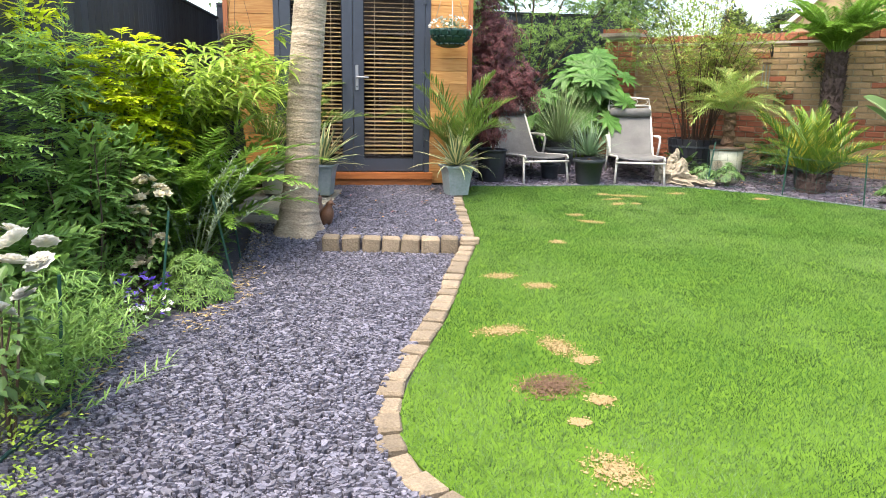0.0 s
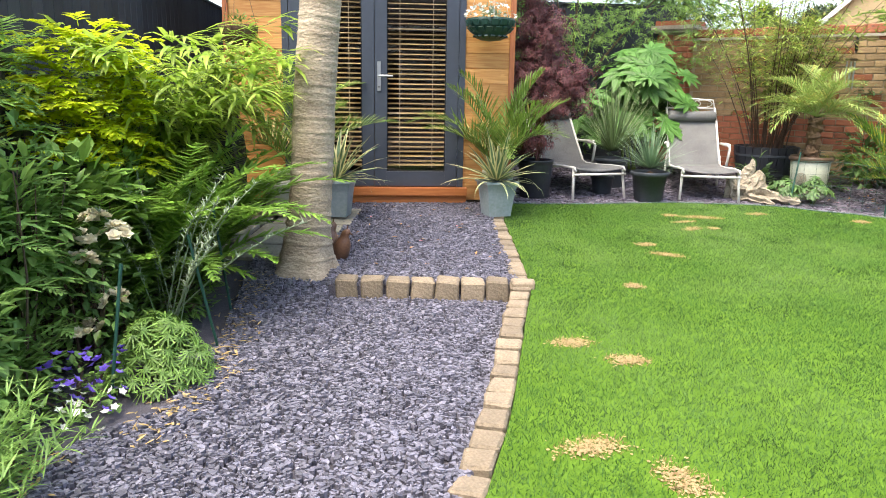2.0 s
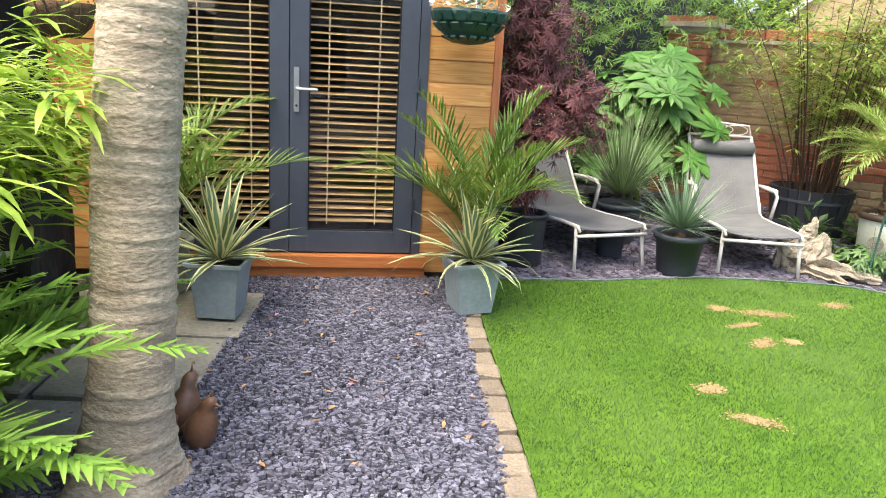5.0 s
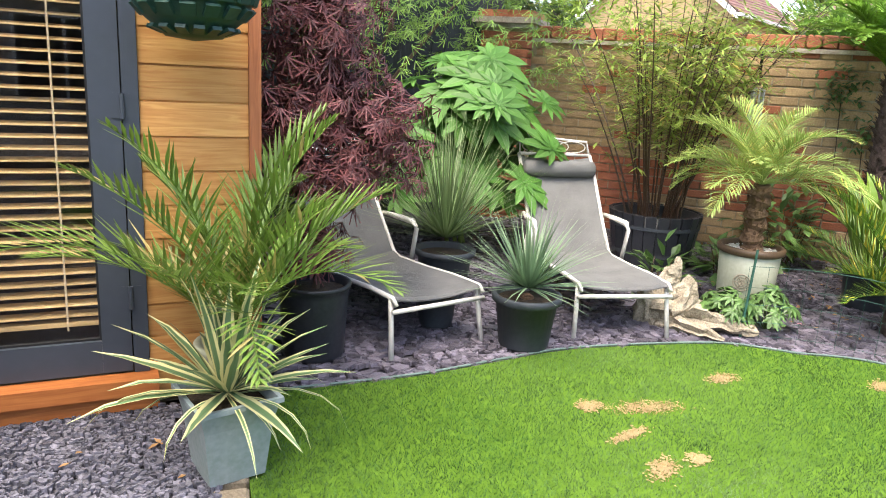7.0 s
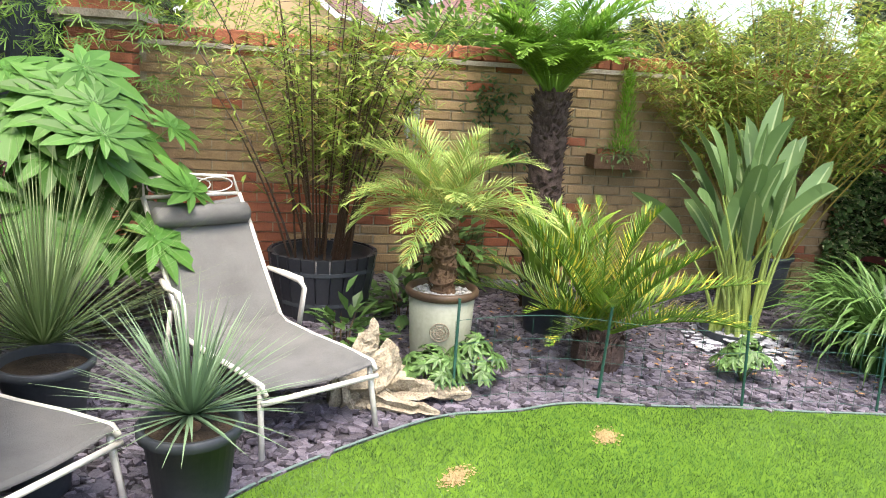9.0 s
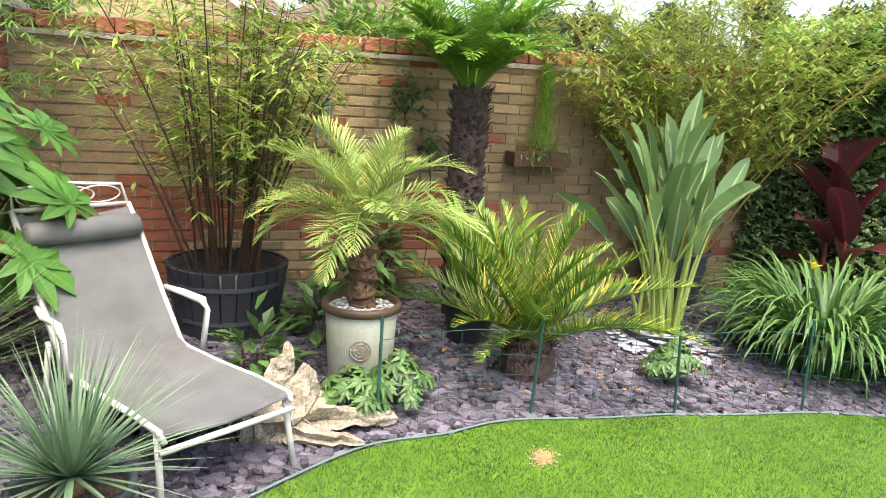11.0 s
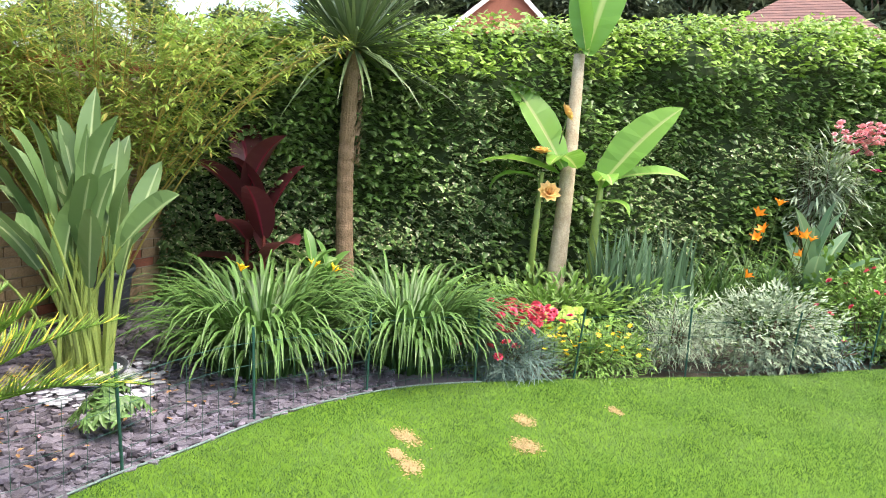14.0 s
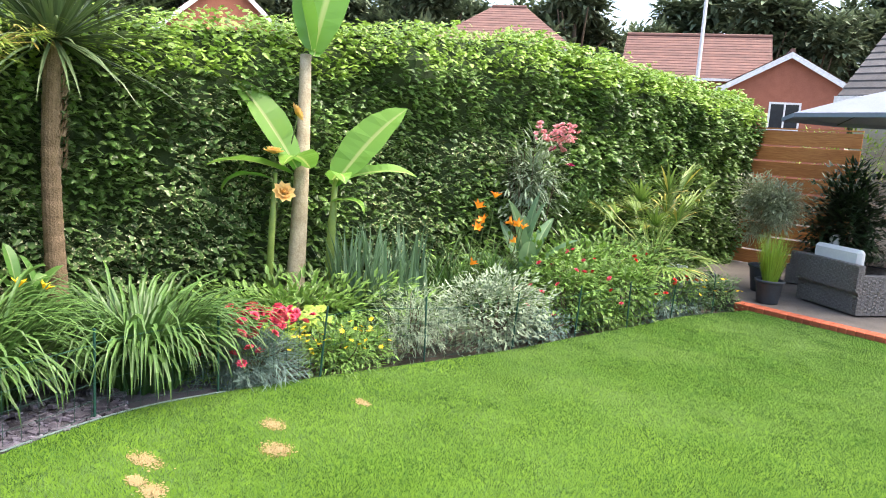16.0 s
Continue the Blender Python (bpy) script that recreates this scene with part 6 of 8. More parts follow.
root([(-0.12, 0, -0.04), (-0.13, 0, 0.12), (-0.1, 0.02, 0.25), (-0.06, 0.03, 0.37)], 0.15, 0.014, 0.75)
root([(-0.02, 0, -0.04), (-0.02, 0, 0.13), (0.02, 0, 0.26)], 0.14, 0.045, 0.7)
root([(-0.2, 0, -0.02), (-0.24, -0.02, 0.12), (-0.27, 0, 0.22)], 0.1, 0.02, 0.8)
root([(-0.05, -0.03, 0.03), (0.1, -0.07, 0.05), (0.24, -0.12, 0.03), (0.37, -0.15, 0.015)], 0.085, 0.014, 0.9)
root([(-0.1, -0.06, 0.02), (0.0, -0.16, 0.02), (0.16, -0.24, 0.0)], 0.06, 0.014, 0.9)
root([(0.0, 0.03, 0.03), (0.14, 0.05, 0.08), (0.22, 0.04, 0.13)], 0.09, 0.012, 0.8)
for i, v in enumerate(m.v):
    o = Vector((v.x + 0.06, v.y, 0.0))
    crack = noise.noise((v.x * 34, v.y * 34, v.z * 5)) + 0.6 * noise.noise((v.x * 70, v.y * 70, v.z * 12))
    m.v[i] = v + o.normalized() * 0.022 * crack + Vector((0, 0, 0.035 * noise.noise((v.x * 24, v.y * 24, 3)) * max(0, v.z) * 4))
me = m.mesh("driftwood", "drift")
ob = new("driftwood", me); ob.matrix_basis = pose(2.74, 5.4, gz(5.4) + 0.01, 0, 0, -28)
tagged(ob, "weathered bleached driftwood stump lying on slate", "driftwood")

# ---- pygmy date palm ----
g = thing("pygmy_palm", "small palm with fibrous trunk in cream glazed pot", "potted palm", (3.33, 5.52, gz(5.5)))
z0 = gz(5.5)
m = MB(); m.lathe([(0.001, 0), (0.15, 0), (0.16, 0.02), (0.172, 0.2), (0.182, 0.38), (0.17, 0.385), (0.16, 0.36), (0.001, 0.36)], 36, (3.33, 5.52, z0)); pt = part("pot", m, "cream", g, "tall cream glazed pot", True)
m = MB(); m.lathe([(0.183, 0.37), (0.2, 0.38), (0.202, 0.405), (0.19, 0.42), (0.172, 0.41), (0.168, 0.37)], 36, (3.33, 5.52, z0)); part("rim", m, "brownrim", pt, "brown glazed rim", True)
m = MB()
md = Vector((0.55 - 3.33, 3.6 - 5.52, 0)).normalized(); sd = Vector((-md.y, md.x, 0)); mc = Vector((3.33, 5.52, z0 + 0.21)) + md * 0.176
for rr in (0.05, 0.034, 0.018):
    m.tube([mc + (sd * math.cos(t) + Vector((0, 0, 1)) * math.sin(t)) * rr for t in [TAU * k / 18 for k in range(19)]], 0.004, 5, False)
for k in range(6):
    t = TAU * k / 6; m.tube([mc, mc + (sd * math.cos(t) + Vector((0, 0, 1)) * math.sin(t)) * 0.046], 0.0035, 5, False)
part("medallion", m, "drift", pt, "raised round tan medallion")
m = MB()
for i in range(170):
    a, r = U(0, TAU), 0.16 * math.sqrt(random.random())
    s = U(0.008, 0.016)
    m.lathe([(0.001, -s * 0.6), (s, 0), (0.001, s * 0.6)], 6, (3.33 + r * math.cos(a), 5.52 + r * math.sin(a), z0 + 0.385))
tagged(part("pebbles", m, "pebble", g, "white pebble dressing"), kind="stuff")
m = MB()
pts = [(3.33 + 0.01 * math.sin(k), 5.52, z0 + 0.36 + k * 0.025) for k in range(18)]
m.tube(pts, [0.062 + 0.012 * ((k * 5) % 3 - 1) for k in range(18)], 14)
for i in range(150):
    a, zz = U(0, TAU), U(0.38, 0.78)
    m.strip((3.33 + 0.06 * math.cos(a), 5.52 + 0.06 * math.sin(a), z0 + zz), a, U(0.8, 1.3), 0.045, 0.028, 1, 0, "spike")
part("trunk", m, "palmtrunk", g)
each(g, "frond", 36, "pygmy", lambda m, i: m.frond((3.33, 5.52, z0 + 0.8), i * 2.4, U(0.1, 1.45), U(0.52, 0.7), U(0.9, 1.7), 34, 0.19, 0.0085, 0.95, 0.25, 0.16, 0.005, 0.6, "lance", 2))

# ---- cycad, broad leaves behind, tree fern, strelitzia ----
random.seed(81)
g = thing("cycad", "sago palm with stiff yellowing fronds", "palm", (3.98, 4.86, gz(4.86)))
m = MB(); m.lathe([(0.13, -0.03), (0.15, 0.05), (0.14, 0.14), (0.09, 0.2), (0.001, 0.21)], 20, (3.98, 4.86, gz(4.86)), 0.25)
for i in range(260):
    a, zz = U(0, TAU), U(0, 0.19)
    m.strip((3.98 + 0.12 * math.cos(a), 4.86 + 0.12 * math.sin(a), gz(4.86) + zz), a, U(0.4, 1.2), 0.07, 0.02, 1, 0, "spike")
part("trunk", m, "ferntrunk", g)
each(g, "frond", 30, "cycad", lambda m, i: m.frond((3.98 + U(-0.04, 0.04), 4.86 + U(-0.04, 0.04), gz(4.86) + 0.18), i * 2.4 + U(-0.2, 0.2), 0.4 + 1.0 * (i / 30) + U(-0.1, 0.1), U(0.7, 0.98), U(0.3, 0.8), 46, 0.17, 0.015, 0.9, 0.65, 0.1, 0.008, 0.1))
g = thing("broad_leaf_plant", "clump of upright broad yellow-green leaves in black pot", "potted plant", (4.25, 5.35, gz(5.35)))
round_pot(g, 4.25, 5.35, gz(5.35), 0.13, 0.16, 0.28, "greypot")
m = MB(); sm = MB()
for i in range(26):
    a, el = U(0, TAU), U(0.9, 1.45)
    b = Vector((4.25 + U(-0.08, 0.08), 5.35 + U(-0.08, 0.08), 0.2)); t = b + Vector((math.cos(a) * math.cos(el), math.sin(a) * math.cos(el), math.sin(el))) * U(0.15, 0.35)
    sm.tube([b, t], 0.006, 5, False); m.strip(t, a, el, U(0.34, 0.5), U(0.1, 0.14), 6, U(0.5, 1.1), "lance", 0.3)
part("stalk", sm, "strelstem", g); part("foliage", m, "aspid", g)
for c, r, n, lb in (((4.45, 6.25, 0.35), (0.4, 0.3, 0.35), 220, "dark green shrub at the foot of the wall"), ((3.75, 6.1, 0.1), (0.25, 0.25, 0.2), 140, "low green foliage on the slate"), ((3.0, 5.95, 0.12), (0.2, 0.2, 0.22), 110, "low green foliage beside the tub")):
    bush("wall_shrub", lb, c, r, n, 0.13, 0.06, "dark", seed=c[0], group="wall foot shrubs")
g = thing("tree_fern", "tree fern with dark fibrous trunk and green crown", "tree fern", (4.62, 5.62, gz(5.62)))
m = MB()
pts = [(4.62, 5.62, -0.1 + k * 0.045) for k in range(37)]
m.tube(pts, [0.115 + 0.02 * noise.noise((k * 0.4, 0, 0)) for k in range(37)], 20)
for i in range(900):
    a, zz = U(0, TAU), 1.5 * random.random() ** 0.8
    m.strip((4.62 + 0.1 * math.cos(a), 5.62 + 0.1 * math.sin(a), zz), a, U(0.7, 1.3), U(0.05, 0.09), U(0.03, 0.05), 2, 0.2, "strap", 0.5)
part("trunk", m, "ferntrunk", g)
each(g, "frond", 64, "fern", lambda m, i: m.frond((4.62 + 0.05 * math.cos(i * 2.4), 5.62 + 0.05 * math.sin(i * 2.4), 1.5), i * 2.4, U(0.85, 1.48), U(0.6, 0.95), U(0.5, 1.7), 34, 0.14, 0.022, 1.2, 0.1, 0.22, 0.009, 0.4, "lance", 2))
g = thing("strelitzia", "strelitzia clump with long paddle leaves", "plant", (5.15, 4.4, gz(4.4)))
m = MB(); m.lathe([(0.001, 0), (0.2, 0), (0.23, 0.07), (0.215, 0.07), (0.19, 0.03), (0.001, 0.03)], 30, (5.15, 4.4, gz(4.4))); part("dish", m, "greypot", g, "shallow dark dish")
for i in range(36):
    a = U(0, TAU)
    lean = U(0.08, 0.42) if i % 3 else U(0.42, 0.85)
    b = Vector((5.15 + U(-0.13, 0.13), 4.4 + U(-0.13, 0.13), gz(4.4) + 0.03))
    L = U(0.5, 0.98)
    pts = [b]
    for k in range(5):
        e = 1.57 - lean * (0.35 + 0.65 * k / 5)
        pts.append(pts[-1] + Vector((math.cos(a) * math.cos(e), math.sin(a) * math.cos(e), math.sin(e))) * L / 5)
    sm, lm = MB(), MB()
    sm.tube(pts, [0.017, 0.015, 0.012, 0.01, 0.008, 0.006], 6, False)
    lm.strip(pts[-1], a, 1.55 - lean * 1.1, U(0.42, 0.64), U(0.11, 0.14), 9, U(0.05, 0.45), "broad", 0.55, U(-1.3, 1.3))
    for k, v in enumerate(lm.v):
        if k % 3 != 1:
            lm.v[k] = v + Vector(noise.noise_vector(v * 7)) * 0.012
    part("leaf", lm, "strel", part("stalk", sm, "strelstem", g))
m = MB()
for i in range(420):
    a, r = U(0, TAU), U(0, 1)
    x, y = 5.15 + r * 0.42 * math.cos(a) - 0.05, 4.4 + r * 0.36 * math.sin(a) - 0.08
    s = U(0.014, 0.032)
    m.lathe([(0.001, -s * 0.4), (s * 0.8, -s * 0.15), (s, s * 0.15), (0.001, s * 0.45)], 7, (x, y, gz(y) + (0.045 if r < 0.45 else 0.008)), 0.4)
M["graystone"] = mat("blue_grey_pebbles", (0.40, 0.41, 0.44), (0.24, 0.25, 0.28), 0.7, 30, island=0.3)
single("pebble_ring", m, "graystone", "pale rounded pebbles round the strelitzia", "pebbles", kind="stuff")
for x, y in ((3.2, 5.2), (4.42, 4.15), (2.95, 5.3)):
    g = thing("low_hellebore", "small leafy hellebore behind the wire edging", "plant", (x, y, gz(y)), "small bed plants")
    m = MB()
    for i in range(60):
        a, r = U(0, TAU), 0.16 * math.sqrt(random.random())
        m.palmate((x + r * math.cos(a), y + r * math.sin(a), gz(y) + 0.06 + 0.2 * (1 - (r / 0.2) ** 2) * U(0.5, 1)), (math.cos(a) * 0.5, math.sin(a) * 0.5, 0.8), U(0.055, 0.09), 6, 0.36, 1.8, 0.35, U(0, 6), 2)
    part("foliage", m, "dark", g)
    m = MB()
    for i in range(8):
        m.tube([(x, y, gz(y) - 0.02), (x + U(-0.1, 0.1), y + U(-0.1, 0.1), gz(y) + 0.18)], 0.004, 5, False)
    part("stalk", m, "stem", g)

# ---- on the wall ----
def wallpt(u, z, off=0.05):
    return WM @ Vector((u, -0.03 - off, z))


g = thing("wall_planter", "wall-hung trough with a bright green dwarf conifer", "wall planter", tuple(wallpt(3.55, 1.0)))
m = MB(); m.box(3.35, -0.22, 0.98, 3.8, -0.032, 1.08, WM); part("trough", m, "coir", g)
m = MB()
for i in range(700):
    zz = random.random(); a = U(0, TAU); r = 0.13 * (1 - 0.75 * zz) * U(0.3, 1)
    p = wallpt(3.6, 1.1 + 0.6 * zz, 0.1) + Vector((r * math.cos(a), r * math.sin(a), 0))
    m.strip(p, a, U(0.7, 1.4), 0.05, 0.012, 1, 0.1, "lance")
part("conifer", m, "conifer", g)
m = MB(); c = wallpt(3.55, 1.1, 0.12); crown(m, c, (0.3, 0.25, 0.12), 240, 0.05, 0.02, "lance", 1, 0.5, 0.2, 0.4, 3, 0.4); part("foliage", m, "dark", g)
g = thing("wind_chime", "metal tube wind chime on a black wall bracket", "wind chime", tuple(wallpt(1.95, 1.6)))
m = MB(); m.tube([wallpt(1.95, 1.62, 0.0), wallpt(1.95, 1.62, 0.22)], 0.008, 8); m.tube([wallpt(1.95, 1.5, 0.0), wallpt(1.95, 1.62, 0.15)], 0.006, 8); m.tube([wallpt(1.95, 1.52, 0.004), wallpt(1.95, 1.68, 0.004)], 0.012, 8); part("bracket", m, "rubber", g)
m = MB(); m.lathe([(0.001, 0), (0.06, 0), (0.06, 0.012), (0.001, 0.012)], 16, tuple(wallpt(1.95, 1.42, 0.2))); m.tube([wallpt(1.95, 1.43, 0.2), wallpt(1.95, 1.62, 0.2)], 0.002, 4); part("top_plate", m, "twig", g)
for i in range(6):
    a = TAU * i / 6; p = wallpt(1.95, 1.4, 0.2) + Vector((0.045 * math.cos(a), 0.045 * math.sin(a), 0))
    m = MB(); m.tube([p, p - Vector((0, 0, 0.2 + 0.02 * i))], 0.008, 8); part("tube", m, "chime", g)
for u, z, r, n in ((2.55, 1.42, 0.25, 170), (2.75, 1.1, 0.18, 80), (2.1, 1.05, 0.2, 60), (4.6, 1.2, 0.3, 120)):
    g = thing("wall_climber", "sparse green climber on the brick wall", "climber", tuple(wallpt(u, z)), "wall climbers")
    m = MB()
    p0 = wallpt(u, 0.1, 0.0)
    m.tube([p0, wallpt(u + 0.05, z * 0.5, 0.005), wallpt(u, z, 0.01)], 0.004, 5, False); part("stem", m, "twig", g)
    m = MB()
    for i in range(n):
        q = wallpt(u + U(-r, r) * U(0.2, 1), z + U(-r, r) * U(0.2, 1), U(0.01, 0.07))
        m.strip(q, math.radians(-135) + U(-1.2, 1.2), U(-0.8, 0.4), U(0.05, 0.08), 0.03, 2, 0.4, "broad")
    part("foliage", m, "dark", g)

# ---- right border ----
random.seed(91)


def canna(x, y, H, leafmat_, stemmat, n, label, L, W, e0=0.45, e1=1.25, droop=0.8, stalks=2):
    g = thing("canna", label, "plant", (x, y, gz(y)), "cannas")
    for k in range(stalks):
        ox, oy = (0.0, 0.0) if k == 0 else (U(-0.14, 0.14), U(-0.14, 0.14))
        h = H * (1 - 0.3 * k)
        sm = MB(); sm.tube([(x + ox, y + oy, gz(y) - 0.05), (x + ox * 1.2, y + oy, h * 0.6), (x + ox * 1.3, y + oy, h)], [0.022, 0.018, 0.01], 8)
        st = part("stalk", sm, stemmat, g)
        for i in range(n):
            lm = MB()
            f = i / max(1, n - 1)
            lm.strip((x + ox * 1.25, y + oy, gz(y) + (h - gz(y)) * (0.4 + 0.6 * f)), i * 2.6 + k + U(-0.3, 0.3), e0 + (e1 - e0) * f + U(-0.15, 0.15), L * U(0.8, 1.05), W * U(0.85, 1.1), 9, droop * U(0.5, 1.3), "broad", 0.35, U(-0.5, 0.5))
            part("leaf", lm, leafmat_, st)


canna(6.8, 3.48, 1.0, "cannadark", "cannastem", 6, "dark purple-leaved canna beside the ivy", 0.62, 0.25)
canna(6.55, 2.98, 0.35, "cannagreen", "strelstem", 6, "fresh green canna below the palm", 0.36, 0.13)
canna(6.62, -2.05, 0.25, "glaucous", "strelstem", 5, "upright blue-green broad leaves in the border", 0.85, 0.2, 0.5, 1.45, 0.4)
g = thing("cordyline", "cordyline tree with ringed trunk and spiky crown", "palm", (6.88, 2.64, gz(2.64)))
m = MB()
pts = [(6.88 - 0.012 * k * 0.1, 2.64 + 0.06 * math.sin(k * 0.05), -0.15 + k * 0.044) for k in range(51)]
m.tube(pts, [0.082 - 0.0005 * k + 0.0025 * ((k * 7) % 3 - 1) for k in range(51)], 16)
top = Vector(pts[-1])
for i in range(260):
    a, zz = U(0, TAU), U(1.1, 2.0)
    m.strip((6.875 + 0.07 * math.cos(a), 2.66 + 0.07 * math.sin(a), zz), a, U(0.9, 1.4), 0.06, 0.03, 1, 0, "spike")
part("trunk", m, "cordytrunk", g)
m = MB(); rosette(m, (top.x, top.y, top.z + 0.02), 260, 1.12, 0.032, -0.45, 1.5, 0.1, 0.9, "lance", 4, 0.05, 0.3); part("foliage", m, "cordy", g)


def daylily(x, y, n, L, h, label):
    g = thing("daylily", label, "plant", (x, y, gz(y)), "daylily clumps")
    m = MB()
    for i in range(n):
        a, r = U(0, TAU), 0.32 * math.sqrt(random.random())
        m.strip((x + r * math.cos(a), y + r * math.sin(a), gz(y) - 0.03), a + U(-0.5, 0.5), U(0.95, 1.5), L * U(0.7, 1.2), U(0.024, 0.038), 7, U(2.2, 3.4), "strap", 0.3)
    tagged(part("foliage", m, "lily", g), kind="stuff")
    for i in range(4):
        s = MB(); q = (x + U(-0.25, 0.25), y + U(-0.3, 0.3)); s.tube([(x + U(-0.1, 0.1), y + U(-0.1, 0.1), gz(y)), (q[0], q[1], U(0.38, 0.5))], [0.005, 0.003], 5)
        part("flower_stalk", s, "stem", g)
    return g


g1 = daylily(5.45, 3.42, 620, 0.85, 0.5, "dense daylily clump with arching leaves")
g2 = daylily(5.6, 2.4, 620, 0.85, 0.5, "dense daylily clump with arching leaves")
lilyme = blossom(6, 0.075, 0.034, 0.9, 1.1).mesh("blossom", "yellow")
blooms(g1, lilyme, [(5.5, 3.55, 0.52), (5.85, 3.05, 0.47), (5.8, 2.92, 0.45)], "blossom", 30)
g = thing("banana_plant", "banana plant with pale trunk and large leaves", "banana", (6.86, 0.7, gz(0.7)))
m = MB(); m.tube([(6.86 + 0.004 * k * k * 0.1, 0.7 - 0.006 * k, -0.25 + 0.13 * k) for k in range(20)], [0.092 - 0.0022 * k for k in range(20)], 18); part("trunk", m, "bananatrunk", g, "", True)
for bx, by, h, r in ((6.8, 0.98, 1.15, 0.035), (6.72, 0.42, 1.15, 0.045)):
    m = MB(); m.tube([(bx, by, -0.25), (bx, by - 0.02, h * 0.6), (bx, by - 0.04, h)], [r, r * 0.85, r * 0.5], 12); part("shoot", m, "strelstem", g, "slender green side shoot", True)


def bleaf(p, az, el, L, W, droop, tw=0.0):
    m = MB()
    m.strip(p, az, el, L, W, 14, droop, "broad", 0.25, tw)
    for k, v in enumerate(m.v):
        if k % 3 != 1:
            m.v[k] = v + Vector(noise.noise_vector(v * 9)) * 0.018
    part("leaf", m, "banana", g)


# azimuth from the banana to the camera; leaves are turned to suit that view
CAMWARD = 2.69
RT = CAMWARD + math.pi / 2
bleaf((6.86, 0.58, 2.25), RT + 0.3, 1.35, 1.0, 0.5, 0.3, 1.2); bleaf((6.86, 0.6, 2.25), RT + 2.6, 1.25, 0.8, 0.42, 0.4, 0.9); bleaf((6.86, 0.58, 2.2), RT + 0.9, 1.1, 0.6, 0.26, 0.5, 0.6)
bleaf((6.72, 0.4, 1.05), RT + 0.1, 0.95, 1.0, 0.36, 0.35, 0.9); bleaf((6.72, 0.4, 1.1), RT + 0.0, 0.3, 0.8, 0.24, 0.7, 0.3); bleaf((6.72, 0.42, 1.1), CAMWARD + 0.2, 0.4, 0.5, 0.2, 1.3)
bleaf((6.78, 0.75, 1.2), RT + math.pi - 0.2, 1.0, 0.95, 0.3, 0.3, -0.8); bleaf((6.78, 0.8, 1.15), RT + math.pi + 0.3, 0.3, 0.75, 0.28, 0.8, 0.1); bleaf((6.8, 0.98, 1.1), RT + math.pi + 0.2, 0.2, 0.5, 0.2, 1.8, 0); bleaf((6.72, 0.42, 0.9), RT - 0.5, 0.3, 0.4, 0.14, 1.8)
bleaf((6.8, 0.6, 1.2), CAMWARD - 0.5, 0.5, 0.55, 0.3, 1.5, 0.2)
g = thing("climbing_rose", "apricot climbing rose blooms against the ivy", "rose", (6.95, 0.9, gz(0.9)))
m = MB(); m.tube([(6.98, 0.9, -0.25), (6.95, 0.85, 0.8), (6.82, 0.74, 1.65)], 0.006, 5); m.tube([(6.95, 0.85, 0.6), (6.9, 0.7, 0.95)], 0.005, 5); part("stem", m, "stem", g)
rm = blossom(9, 0.1, 0.09, 0.3, -0.3, 4).mesh("rose_bloom", "apricot")
blooms(g, rm, [(6.70, 0.82, 1.68), (6.68, 0.92, 0.98), (6.68, 1.02, 1.32)], "rose_bloom", 50)

g = bush("dianthus", "blue-grey dianthus mound with coral pink flowers", (5.4, 1.75, -0.05), (0.34, 0.42, 0.2), 2600, 0.11, 0.011, "bluegreen", "lance", 1, "plant", 7, 0.3, 0.2)
blooms(g, blossom(8, 0.038, 0.034, 0.25, 0.3, 3).mesh("blossom", "coral"), [(5.36 + U(-0.2, 0.2), 1.62 + U(-0.28, 0.28), U(0.14, 0.32)) for i in range(68)] + [(5.3 + U(-0.2, 0.1), 1.85 + U(-0.3, 0.3), U(0.0, 0.15)) for i in range(6)], "blossom", 45)
g = bush("bidens", "trailing yellow-flowered bedding plant", (5.42, 1.05, -0.08), (0.32, 0.45, 0.22), 2000, 0.045, 0.022, "shrub", "lance", 1, "plant", 9, 0.2, 0.3)
blooms(g, blossom(6, 0.022, 0.016, 0.3, 0.3).mesh("blossom", "yellow"), [(5.36 + U(-0.22, 0.1), 1.1 + U(-0.42, 0.42), U(-0.02, 0.16)) for i in range(36)])
g = thing("lime_geranium", "lime green round-leaved plant", "plant", (5.72, 1.25, gz(1.25)))
m = MB()
for i in range(60):
    m.palmate((5.72 + U(-0.22, 0.22), 1.2 + U(-0.25, 0.25), U(0.0, 0.2)), (U(-0.7, 0.1), U(-0.3, 0.5), 0.8), U(0.05, 0.075), 6, 0.75, 2.6, 0.1, U(0, 6), 2)
part("foliage", m, "lime", g)
g = thing("iris", "clump of blue-green sword-shaped iris leaves", "plant", (6.5, 0.0, gz(0)))
m = MB()
for i in range(120):
    m.strip((6.5 + U(-0.25, 0.25), -0.05 + U(-0.45, 0.45), -0.25), U(0, TAU), U(1.2, 1.52), U(0.75, 1.05), U(0.035, 0.052), 4, U(0.0, 0.5), "lance", 0.25)
part("foliage", m, "iris", g)
bush("grey_santolina", "wispy grey-green bushy plant", (5.58, 0.2, 0.0), (0.32, 0.45, 0.32), 2200, 0.07, 0.011, "silver", "lance", 1, "shrub", 17, 0.2, 0.3)
bush("silver_shrub", "rounded silver-leaved shrub at the lawn edge", (5.68, -0.75, 0.0), (0.44, 0.66, 0.38), 3200, 0.055, 0.032, "silver", "broad", 1, "shrub", 18, 0.55, 0.25)
g = thing("orange_lily", "tall orange daylilies with strap leaves", "plant", (6.7, -1.35, gz(-1.35)))
m = MB(); sm = MB()
